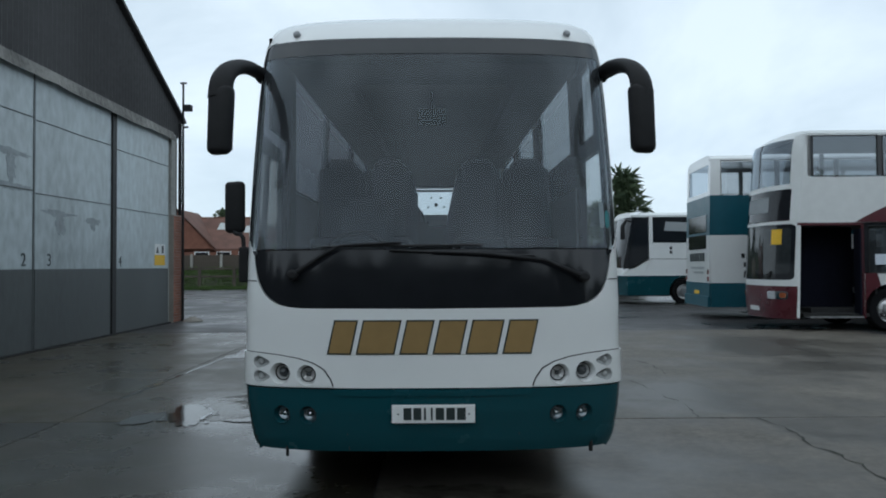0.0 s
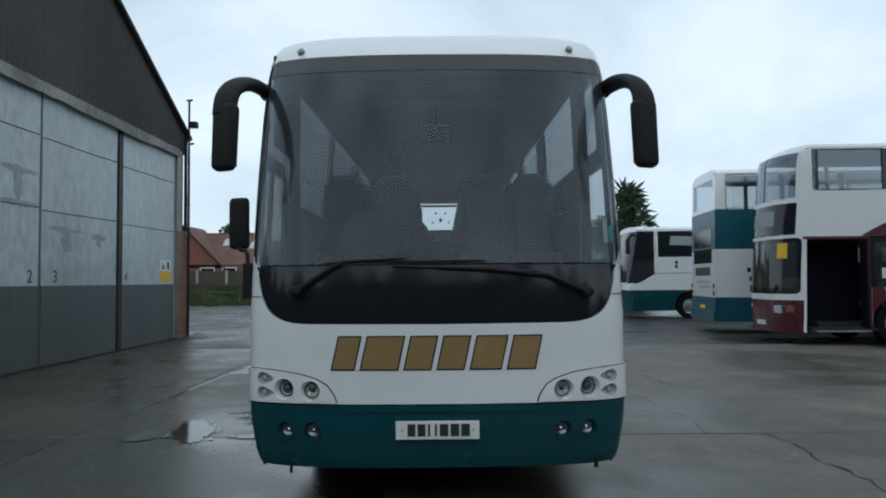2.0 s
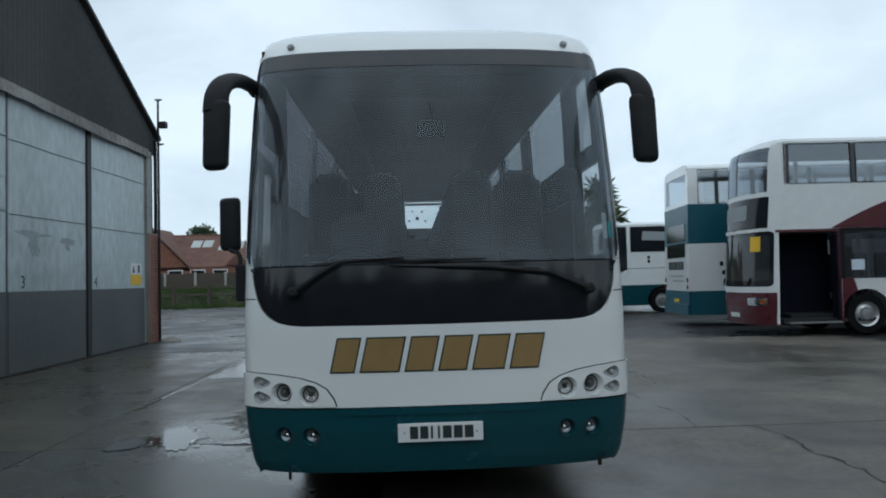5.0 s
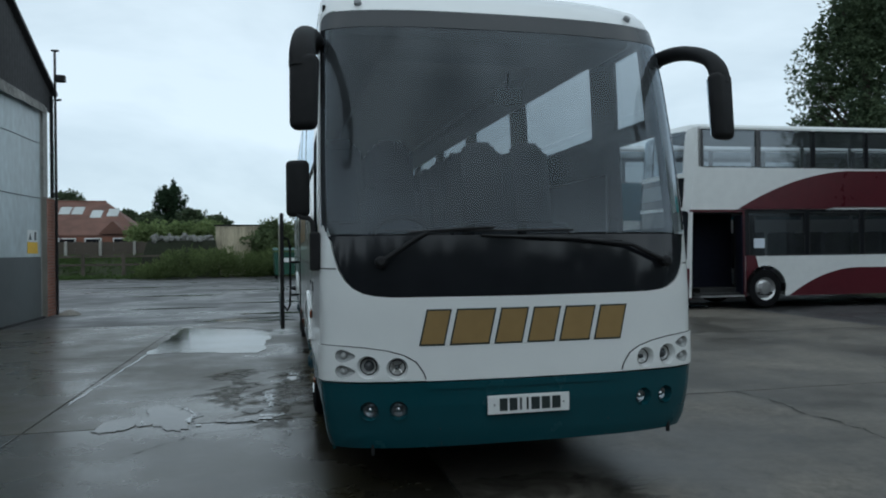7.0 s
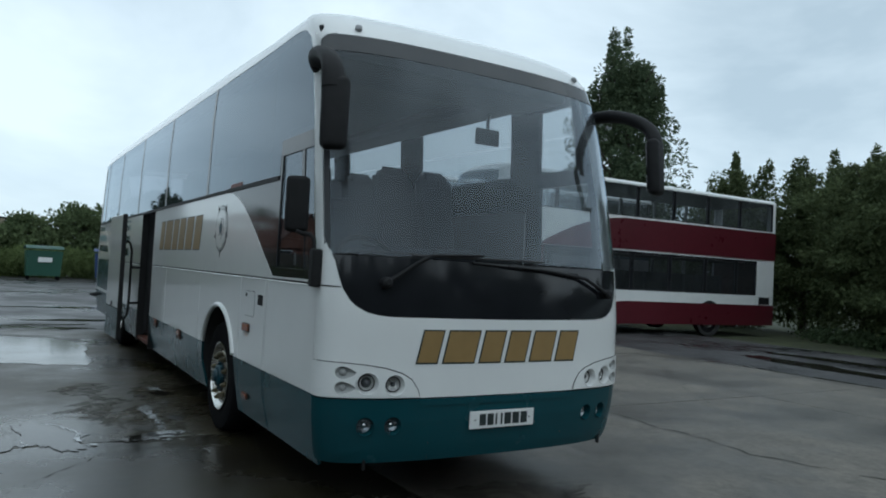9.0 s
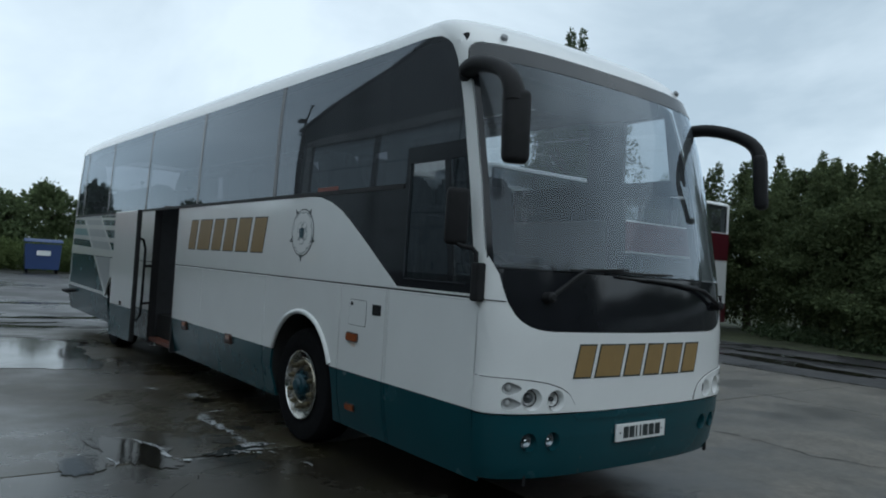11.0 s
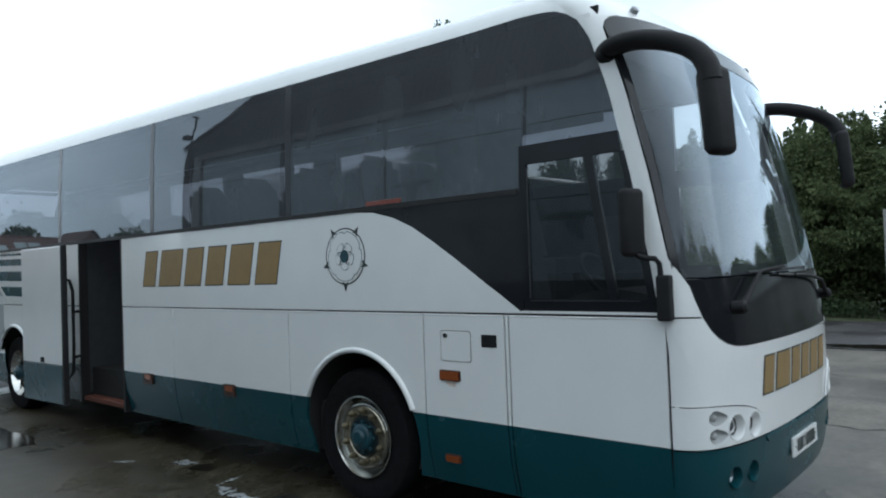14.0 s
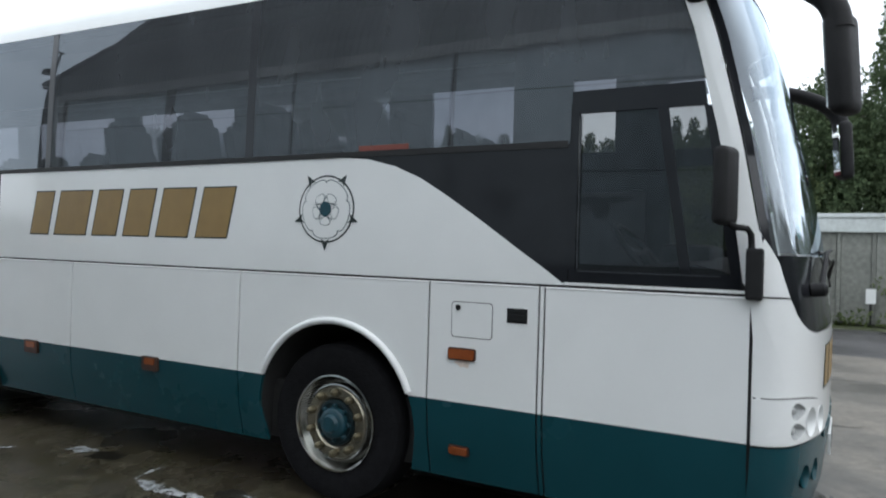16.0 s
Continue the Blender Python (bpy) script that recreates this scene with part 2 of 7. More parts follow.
# ---- building helpers ----
class Shape:
    """Collects faces for one mesh."""

    def __init__(self):
        self.v, self.f = [], []

    def add(self, verts, faces):
        n = len(self.v)
        self.v += [tuple(p) for p in verts]
        self.f += [tuple(i + n for i in f) for f in faces]
        return self

    def box(self, lo, hi, bevel=0.0):
        lo, hi = Vector(lo), Vector(hi)
        if not bevel:
            c = [(x, y, z) for z in (lo.z, hi.z) for y in (lo.y, hi.y) for x in (lo.x, hi.x)]
            return self.add(c, [(0, 2, 3, 1), (4, 5, 7, 6), (0, 1, 5, 4), (2, 6, 7, 3), (0, 4, 6, 2), (1, 3, 7, 5)])
        b = bmesh.new()
        bmesh.ops.create_cube(b, size=1.0, matrix=Matrix.LocRotScale((lo + hi) / 2, None, hi - lo))
        bmesh.ops.bevel(b, geom=b.edges[:], offset=bevel, segments=2, affect="EDGES", profile=0.6)
        return self.bm(b)

    def bm(self, b):
        b.verts.index_update()
        self.add([p.co.copy() for p in b.verts], [tuple(p.index for p in f.verts) for f in b.faces])
        b.free()
        return self

    def tube(self, path, radius, n=8, flat=1.0, caps=True, up=(0, 0, 1)):
        """A round bar along a path; radius: one number or one for each point."""
        path = [Vector(p) for p in path]
        radii = radius if isinstance(radius, (list, tuple)) else [radius] * len(path)
        base = len(self.v)
        side = None
        for i, p in enumerate(path):
            d = (path[min(i + 1, len(path) - 1)] - path[max(i - 1, 0)]).normalized()
            if side is None:
                side = d.cross(Vector(up))
                if side.length < 1e-3:
                    side = d.cross(Vector((1, 0, 0)))
            side = (side - d * side.dot(d)).normalized()
            other = d.cross(side)
            for k in range(n):
                a = 2 * math.pi * k / n
                self.v.append(tuple(p + float(radii[i]) * (math.cos(a) * side + flat * math.sin(a) * other)))
        for i in range(len(path) - 1):
            for k in range(n):
                a, b = base + i * n + k, base + i * n + (k + 1) % n
                self.f.append((a, b, b + n, a + n))
        if caps:
            self.f.append(tuple(base + k for k in reversed(range(n))))
            self.f.append(tuple(base + (len(path) - 1) * n + k for k in range(n)))
        return self

    def lathe(self, profile, centre, axis, n=32, start=None):
        """Turns (radius, height) pairs about an axis."""
        axis = Vector(axis).normalized()
        a = axis.orthogonal().normalized()
        b = axis.cross(a)
        centre = Vector(centre)
        base = len(self.v)
        for r, h in profile:
            for k in range(n):
                w = 2 * math.pi * k / n
                self.v.append(tuple(centre + axis * float(h) + float(r) * (math.cos(w) * a + math.sin(w) * b)))
        for i in range(len(profile) - 1):
            for k in range(n):
                p, q = base + i * n + k, base + i * n + (k + 1) % n
                self.f.append((p, q, q + n, p + n))
        return self

    def slab(self, poly, place, depth):
        """A flat outline of (a, b) pairs laid out by place(a, b, h), thick from h = 0 to depth."""
        n = len(poly)
        if not depth:
            return self.add([place(a, b, 0.0) for a, b in poly], [tuple(range(n))])
        self.add([place(a, b, 0.0) for a, b in poly] + [place(a, b, depth) for a, b in poly],
                 [tuple(range(n))[::-1], tuple(range(n, 2 * n))] + [(i, (i + 1) % n, n + (i + 1) % n, n + i) for i in range(n)])
        return self

    def mesh(self, name, mat, smooth=None):
        me = bpy.data.meshes.new(name)
        me.from_pydata(self.v, [], self.f)
        b = bmesh.new()
        b.from_mesh(me)
        if not any(e.is_boundary for e in b.edges):
            bmesh.ops.recalc_face_normals(b, faces=b.faces[:])
        b.to_mesh(me)
        b.free()
        me.materials.append(mat)
        if smooth:
            me.shade_smooth()
            me.set_sharp_from_angle(angle=radians(smooth))
        return me


def part(name, shape, mat, parent, label="", smooth=None):
    ob = new(name, shape.mesh(name, mat, smooth))
    ob.parent = parent
    return tagged(ob, label)


def solid(name, shape, mat, label, category, group="", kind="", smooth=None):
    return tagged(new(name, shape.mesh(name, mat, smooth)), label, category, group, kind)


def thing(name, label, category, at=None, group=""):
    ob = new(name)
    ob.empty_display_size = 0.2
    if at is not None:
        ob.matrix_world = at
    return tagged(ob, label, category, group)


def panel(outline, surf, off=0.0, thick=0.02, du=0.12, dz=0.12, holes=()):
    """A sheet cut to an outline in (u, z), with holes, bent over surf(u, z) and given thickness."""
    b = bmesh.new()
    if holes:
        loops = []
        for ring in (outline, *holes):
            vs = [b.verts.new((u, z, 0)) for u, z in ring]
            loops += [b.edges.new((vs[i - 1], vs[i])) for i in range(len(vs))]
        bmesh.ops.triangle_fill(b, edges=loops, use_beauty=True, normal=(0, 0, 1 if sum(outline[i - 1][0] * p[1] - p[0] * outline[i - 1][1] for i, p in enumerate(outline)) > 0 else -1))
    else:
        b.faces.new([b.verts.new((u, z, 0)) for u, z in outline])
    us, zs = [u for u, _ in outline], [z for _, z in outline]
    for lo, hi, step, no in ((min(us), max(us), du, (1, 0, 0)), (min(zs), max(zs), dz, (0, 1, 0))):
        count = max(1, int((hi - lo) / step))
        for k in range(1, count):
            c = lo + (hi - lo) * k / count
            bmesh.ops.bisect_plane(b, geom=b.verts[:] + b.edges[:] + b.faces[:], plane_co=(c * no[0], c * no[1], 0), plane_no=no, dist=1e-5)
    bmesh.ops.remove_doubles(b, verts=b.verts[:], dist=1e-4)
    b.verts.index_update()
    n = len(b.verts)
    top, low = [], []
    for p in b.verts:
        u, z = p.co.x, p.co.y
        e = 1e-3
        at = Vector(surf(u, z))
        nor = (Vector(surf(u + e, z)) - Vector(surf(u - e, z))).cross(Vector(surf(u, z + e)) - Vector(surf(u, z - e))).normalized()
        top.append(at + nor * off)
        low.append(at + nor * (off - thick))
    faces = [tuple(p.index for p in f.verts) for f in b.faces]
    rim = [(e.verts[0].index, e.verts[1].index) for e in b.edges if len(e.link_faces) == 1]
    b.free()
    s = Shape()
    if not thick:
        return s.add(top, faces)
    s.add(top + low, faces + [tuple(i + n for i in reversed(f)) for f in faces] + [(a, c, c + n, a + n) for a, c in rim])
    return s


def arc(cx, cz, r, a0, a1, n=12, rz=None):
    return [(cx + r * math.cos(radians(a0 + (a1 - a0) * k / n)), cz + (rz or r) * math.sin(radians(a0 + (a1 - a0) * k / n))) for k in range(n + 1)]


def rounded(u0, z0, u1, z1, r, n=5, rz=None):
    rz = rz or r
    return (arc(u1 - r, z0 + rz, r, -90, 0, n, rz) + arc(u1 - r, z1 - rz, r, 0, 90, n, rz)
            + arc(u0 + r, z1 - rz, r, 90, 180, n, rz) + arc(u0 + r, z0 + rz, r, 180, 270, n, rz))


# ---- ground ----
def wet_ground(name, dry, wet, scale, rough_lo, rough_hi, bump, patch=0.35, grain=90, moss=None):
    """Rained-on ground: darker and smoother where the water lies."""
    m = bpy.data.materials.new(name)
    m.use_nodes = True
    nt = m.node_tree
    bsdf = nt.nodes["Principled BSDF"]
    co = nt.nodes.new("ShaderNodeTexCoord")
    geo = nt.nodes.new("ShaderNodeNewGeometry")
    pools = nt.nodes.new("ShaderNodeTexNoise")
    pools.inputs["Scale"].default_value, pools.inputs["Detail"].default_value, pools.inputs["Roughness"].default_value = patch, 5, 0.6
    grit = nt.nodes.new("ShaderNodeTexNoise")
    grit.inputs["Scale"].default_value, grit.inputs["Detail"].default_value = grain, 4
    stain = nt.nodes.new("ShaderNodeTexNoise")
    stain.inputs["Scale"].default_value, stain.inputs["Detail"].default_value, stain.inputs["Roughness"].default_value = scale, 8, 0.7
    for n in (pools, grit, stain):
        nt.links.new(geo.outputs["Position"], n.inputs["Vector"])
    damp = nt.nodes.new("ShaderNodeMapRange")
    damp.inputs["From Min"].default_value, damp.inputs["From Max"].default_value = 0.40, 0.60
    nt.links.new(pools.outputs["Fac"], damp.inputs["Value"])
    a = nt.nodes.new("ShaderNodeMix")
    a.data_type = "RGBA"
    a.inputs[6].default_value, a.inputs[7].default_value = (*wet, 1), (*dry, 1)
    nt.links.new(damp.outputs["Result"], a.inputs[0])
    fleck = nt.nodes.new("ShaderNodeTexNoise")
    fleck.inputs["Scale"].default_value, fleck.inputs["Detail"].default_value, fleck.inputs["Roughness"].default_value = scale * 6, 8, 0.75
    nt.links.new(geo.outputs["Position"], fleck.inputs["Vector"])
    fine = nt.nodes.new("ShaderNodeMath")
    fine.operation = "MULTIPLY_ADD"
    fine.inputs[1].default_value = 0.55
    nt.links.new(fleck.outputs["Fac"], fine.inputs[0])
    coarse = nt.nodes.new("ShaderNodeMath")
    coarse.operation = "MULTIPLY"
    coarse.inputs[1].default_value = 0.45
    nt.links.new(stain.outputs["Fac"], coarse.inputs[0])
    nt.links.new(coarse.outputs["Value"], fine.inputs[2])
    b = nt.nodes.new("ShaderNodeMix")
    b.data_type, b.blend_type = "RGBA", "MULTIPLY"
    b.inputs[0].default_value = 1.0
    spots = nt.nodes.new("ShaderNodeValToRGB")
    spots.color_ramp.elements[0].position, spots.color_ramp.elements[0].color = 0.38, (0.40, 0.38, 0.35, 1)
    spots.color_ramp.elements[1].position, spots.color_ramp.elements[1].color = 0.62, (1.25, 1.21, 1.15, 1)
    nt.links.new(fine.outputs["Value"], spots.inputs["Fac"])
    nt.links.new(a.outputs[2], b.inputs[6])
    nt.links.new(spots.outputs["Color"], b.inputs[7])
    top = b.outputs[2]
    if moss:
        growth = nt.nodes.new("ShaderNodeTexNoise")
        for key, v in (("Scale", 1.4), ("Detail", 9.0), ("Roughness", 0.72), ("Distortion", 0.6)):
            growth.inputs[key].default_value = v
        nt.links.new(geo.outputs["Position"], growth.inputs["Vector"])
        cover = nt.nodes.new("ShaderNodeMapRange")
        cover.inputs["From Min"].default_value, cover.inputs["From Max"].default_value = 0.47, 0.60
        cover.inputs["To Max"].default_value = 0.75
        nt.links.new(growth.outputs["Fac"], cover.inputs["Value"])
        c = nt.nodes.new("ShaderNodeMix")
        c.data_type = "RGBA"
        c.inputs[7].default_value = (*moss, 1)
        nt.links.new(cover.outputs["Result"], c.inputs[0])
        nt.links.new(top, c.inputs[6])
        top = c.outputs[2]
    nt.links.new(top, bsdf.inputs["Base Color"])
    r = nt.nodes.new("ShaderNodeMapRange")
    r.inputs["To Min"].default_value, r.inputs["To Max"].default_value = rough_lo, rough_hi
    mixed = nt.nodes.new("ShaderNodeMath")
    mixed.operation = "MULTIPLY_ADD"
    mixed.inputs[1].default_value, mixed.inputs[2].default_value = 0.5, 0.0
    nt.links.new(fine.outputs["Value"], mixed.inputs[0])
    total = nt.nodes.new("ShaderNodeMath")
    total.operation = "MULTIPLY_ADD"
    total.inputs[1].default_value = 0.7
    nt.links.new(damp.outputs["Result"], total.inputs[0])
    nt.links.new(mixed.outputs["Value"], total.inputs[2])
    nt.links.new(total.outputs["Value"], r.inputs["Value"])
    nt.links.new(r.outputs["Result"], bsdf.inputs["Roughness"])
    bp = nt.nodes.new("ShaderNodeBump")
    bp.inputs["Strength"].default_value, bp.inputs["Distance"].default_value = bump, 0.01
    h = nt.nodes.new("ShaderNodeMath")
    h.operation = "MULTIPLY_ADD"
    h.inputs[1].default_value = 0.35
    nt.links.new(grit.outputs["Fac"], h.inputs[0])
    nt.links.new(stain.outputs["Fac"], h.inputs[2])
    nt.links.new(h.outputs["Value"], bp.inputs["Height"])
    nt.links.new(bp.outputs["Normal"], bsdf.inputs["Normal"])
    bsdf.inputs["Specular IOR Level"].default_value = 0.5
    return m


CONCRETE = wet_ground("wet_concrete", (0.150, 0.138, 0.120), (0.072, 0.067, 0.058), 1.9, 0.26, 0.66, 0.14, 0.4)
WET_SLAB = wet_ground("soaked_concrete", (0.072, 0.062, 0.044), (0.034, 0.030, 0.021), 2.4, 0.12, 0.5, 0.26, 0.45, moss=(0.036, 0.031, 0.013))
# Wet, glossy slabs; the coach's dark reflection is mixed into their base colour.
WET_DARKENED = wet_ground("wet_concrete_with_reflection", (0.042, 0.038, 0.030), (0.018, 0.017, 0.013), 2.4, 0.07, 0.34, 0.16, 0.45, moss=(0.026, 0.023, 0.011))
ASPHALT = wet_ground("wet_asphalt", (0.055, 0.054, 0.058), (0.026, 0.026, 0.029), 1.1, 0.14, 0.62, 0.3, 0.3, 140)
EARTH = wet_ground("rough_grass_ground", (0.06, 0.075, 0.03), (0.04, 0.05, 0.02), 0.7, 0.8, 1.0, 0.5, 0.1)
WATER = material("puddle_water", (0.016, 0.015, 0.012), 0.07, vary=0.2, scale=2, bump=0.05, bump_scale=13, spec=0.26)
FILM = wet_ground("thin_water_film", (0.04, 0.037, 0.032), (0.025, 0.023, 0.02), 1.2, 0.05, 0.15, 0.02, 0.5)
MUD = wet_ground("wet_mud_edge", (0.06, 0.052, 0.042), (0.035, 0.03, 0.026), 3.0, 0.15, 0.5, 0.4, 0.8)

ground = Shape()
for x0, x1 in ((-900, -60), (-60, 60), (60, 900)):
    for y0, y1 in ((-900, -60), (-60, 60), (60, 900)):
        ground.add([(x0, y0, -0.09), (x1, y0, -0.09), (x1, y1, -0.09), (x0, y1, -0.09)], [(0, 1, 2, 3)])
solid("ground", ground, EARTH, "rough grassy ground running to the horizon", "ground", kind="structure")
solid("road", Shape().box((-60, -40, -0.4), (15.6, 45.5, -0.012)), ASPHALT, "wet worn tarmac yard beyond the concrete", "yard", kind="structure")
apron = tagged(new("pavement"), "wet concrete yard laid in large slabs", "yard", kind="structure")
JOINTS_X = [-7.3, -3.7, -0.4, 3.2, 6.5, 9.6]
JOINTS_Y = [-16.0, -11.4, -6.8, -2.1, 2.58, 7.3, 12.2]
for i in range(5):
    for j in range(6):
        if i == 3 and j > 2:
            continue
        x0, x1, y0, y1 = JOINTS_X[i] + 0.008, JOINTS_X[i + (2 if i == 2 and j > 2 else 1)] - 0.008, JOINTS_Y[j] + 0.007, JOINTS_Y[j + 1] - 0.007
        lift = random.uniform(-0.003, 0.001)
        part("slab", Shape().box((x0, y0, -0.2), (x1, y1, lift), 0.006), (WET_DARKENED if y1 < 3 else WET_SLAB) if x1 < 0 else CONCRETE, apron)


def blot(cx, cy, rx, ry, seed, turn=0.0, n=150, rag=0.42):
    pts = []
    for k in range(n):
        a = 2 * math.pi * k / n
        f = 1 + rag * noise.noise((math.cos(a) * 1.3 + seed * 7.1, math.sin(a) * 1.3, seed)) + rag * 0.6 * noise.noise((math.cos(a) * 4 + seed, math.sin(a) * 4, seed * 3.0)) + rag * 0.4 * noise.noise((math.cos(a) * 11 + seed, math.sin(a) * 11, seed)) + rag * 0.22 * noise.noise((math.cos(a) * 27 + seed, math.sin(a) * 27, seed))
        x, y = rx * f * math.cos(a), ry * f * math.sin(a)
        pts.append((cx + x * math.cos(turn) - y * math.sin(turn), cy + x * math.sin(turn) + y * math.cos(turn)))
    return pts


POOLS = [(-2.56, 2.90, 0.24, 0.50, 21, 0.22), (-2.94, 2.69, 0.16, 0.28, 22, -0.25), (-1.78, 2.65, 0.29, 0.10, 23, 0.30), (-1.36, 4.72, 0.10, 0.14, 3, 0.3),
         (11.55, 4.7, 0.45, 1.9, 7, -0.12), (13.3, 5.3, 0.32, 2.0, 8, 0.05), (10.25, 1.5, 0.3, 0.75, 9, 0.1),
         (-2.45, 12.75, 0.95, 0.28, 10, -0.2), (-2.2, 13.4, 0.8, 0.12, 11, 0.1), (-1.3, 14.6, 1.1, 0.25, 17, 0.0), (-4.5, 17.2, 1.2, 0.14, 12, 0.05), (-1.6, 18.8, 1.5, 0.2, 13, 0.0), (-5.6, 23.5, 1.6, 0.25, 14, 0.0), (-2.6, 27.0, 1.8, 0.2, 15, 0.0), (-8.0, 31.0, 2.2, 0.3, 16, 0.0)]
for k, (cx, cy, rx, ry, seed, turn) in enumerate(POOLS):
    z = 0.002 + 0.0006 * (k % 3) if (-7.3 < cx < 9.6 and cy < 12.2) else -0.008
    tagged(solid("puddle", Shape().slab(blot(cx, cy, rx, ry, seed, turn), lambda a, b, h, z=z: (a, b, z + h), 0.003), WATER, "shallow rain puddle reflecting the sky", "puddle", "puddles in the yard"))



def ragged(points, width, seed, z, fray=0.0):
    """A strip of standing water along a line, with uneven banks."""
    pts = []
    for (x0, y0), (x1, y1) in zip(points, points[1:]):
        steps = max(2, int(math.hypot(x1 - x0, y1 - y0) / (0.012 if fray else 0.03)))
        pts += [(x0 + (x1 - x0) * t / steps, y0 + (y1 - y0) * t / steps) for t in range(steps)]
    m, banks = len(pts), []
    for sign in (-1, 1):
        for i, (x, y) in enumerate(pts):
            f = max(0.03, min(1.0, i / 8, (m - 1 - i) / 8)) * width * max(0.12, 0.55 + 0.9 * noise.noise((x * 4, y * 4, seed + sign)) + 0.5 * noise.noise((x * 13, y * 13, seed + sign)) + fray * noise.noise((x * 24, y * 24, seed + sign)))
            banks.append((x + sign * f, y + sign * f * 0.6, z))
    return Shape().add(banks, [(i, i + 1, m + i + 1, m + i) for i in range(m - 1)])


for k, (pts, w) in enumerate((([(-1.9, 10.2), (-1.55, 10.1), (-1.7, 9.5)], 0.12), ([(-3.64, 3.7), (-3.60, 5.4), (-3.54, 7.6), (-3.50, 10.2)], 0.030))):
    tagged(solid("puddle", ragged(pts, w, k + 0.5, 0.004), WATER, "ragged streak of rain water", "puddle", "puddles in the yard"))
tagged(solid("puddle", ragged([(9.70, 6.2), (9.68, 4.4), (9.66, 2.6), (9.62, 0.4)], 0.13, 6.5, -0.006), WATER, "water lying along the edge of the slabs", "puddle", "puddles in the yard"))
for k, (pts, w) in enumerate((([(-3.1, 11.3), (-2.6, 11.05), (-2.1, 10.75), (-1.7, 10.25)], 0.20), ([(-3.0, 12.35), (-2.4, 12.2), (-1.6, 11.95)], 0.20))):
    tagged(solid("mud_strip", ragged(pts, w, k + 9.5, 0.0065), MUD, "dark strip of wet mud on the slab", "mud"))
# hollows with muddy water, the rim of the water film, and pale scum and glints along it
HOLLOW = material("muddy_water", (0.020, 0.019, 0.015), 0.28, vary=0.4, scale=12, bump=0.2, bump_scale=60, spec=0.35)
for cx, cy, rx, ry, seed, turn in ((-1.79, 2.96, 0.09, 0.08, 2, 0.1), (-1.45, 3.35, 0.07, 0.10, 5, 0.3)):
    tagged(solid("puddle", Shape().slab(blot(cx, cy, rx, ry, seed, turn), lambda a, b, h: (a, b, 0.002 + h), 0.003), HOLLOW, "small muddy hollow filled with rain water", "puddle", "puddles in the yard"))
MOSS = broken(material("trodden_moss_and_silt", (0.070, 0.060, 0.040), 0.7, vary=0.75, scale=26, bump=0.6, bump_scale=45, spec=0.25, second=(0.035, 0.033, 0.016)), 7.0, 0.36, 0.74)
for pts, w in (([(-1.15, 6.2), (-1.35, 5.2), (-1.45, 4.2), (-1.55, 3.3), (-1.55, 2.6), (-1.45, 2.2)], 0.42), ([(-2.1, 5.6), (-2.05, 4.6), (-2.0, 3.7), (-1.95, 3.0)], 0.36)):
    tagged(solid("moss_patch", ragged(pts, w, 31.5, 0.0012), MOSS, "thin brown moss and silt on wet concrete", "moss", kind="stuff"))
WET_SHADE = broken(wet_ground("wet_concrete_with_nose_shade", (0.030, 0.029, 0.025), (0.016, 0.016, 0.014), 2.0, 0.08, 0.3, 0.16, 0.6), 2.6, 0.34, 0.80)
# Wet patch under the nose; its dark colour also paints the coach's shade.
tagged(solid("wet_patch", Shape().add([(a, b, 0.0022) for a, b in blot(-0.15, -0.05, 1.1, 0.5, 31)], [tuple(range(150))]), WET_SHADE, "wet patch with the nose's shade and reflection put in its colour", "wet patch", kind="stuff"))
tagged(solid("wet_patch", ragged([(-0.30, -0.6), (-0.12, -2.0), (-0.18, -4.0), (-0.15, -7.0)], 0.7, 41.5, 0.0018), WET_SHADE, "dark rain-soaked band along a joint", "wet patch", kind="stuff"))
# Pale crust whose streaks also paint bright glints on the water's edge.
SCUM_GLINT = broken(material("pale_scum_and_glint", (0.44, 0.46, 0.47), 0.25, vary=0.4, scale=16), 16.0, 0.45, 0.50)
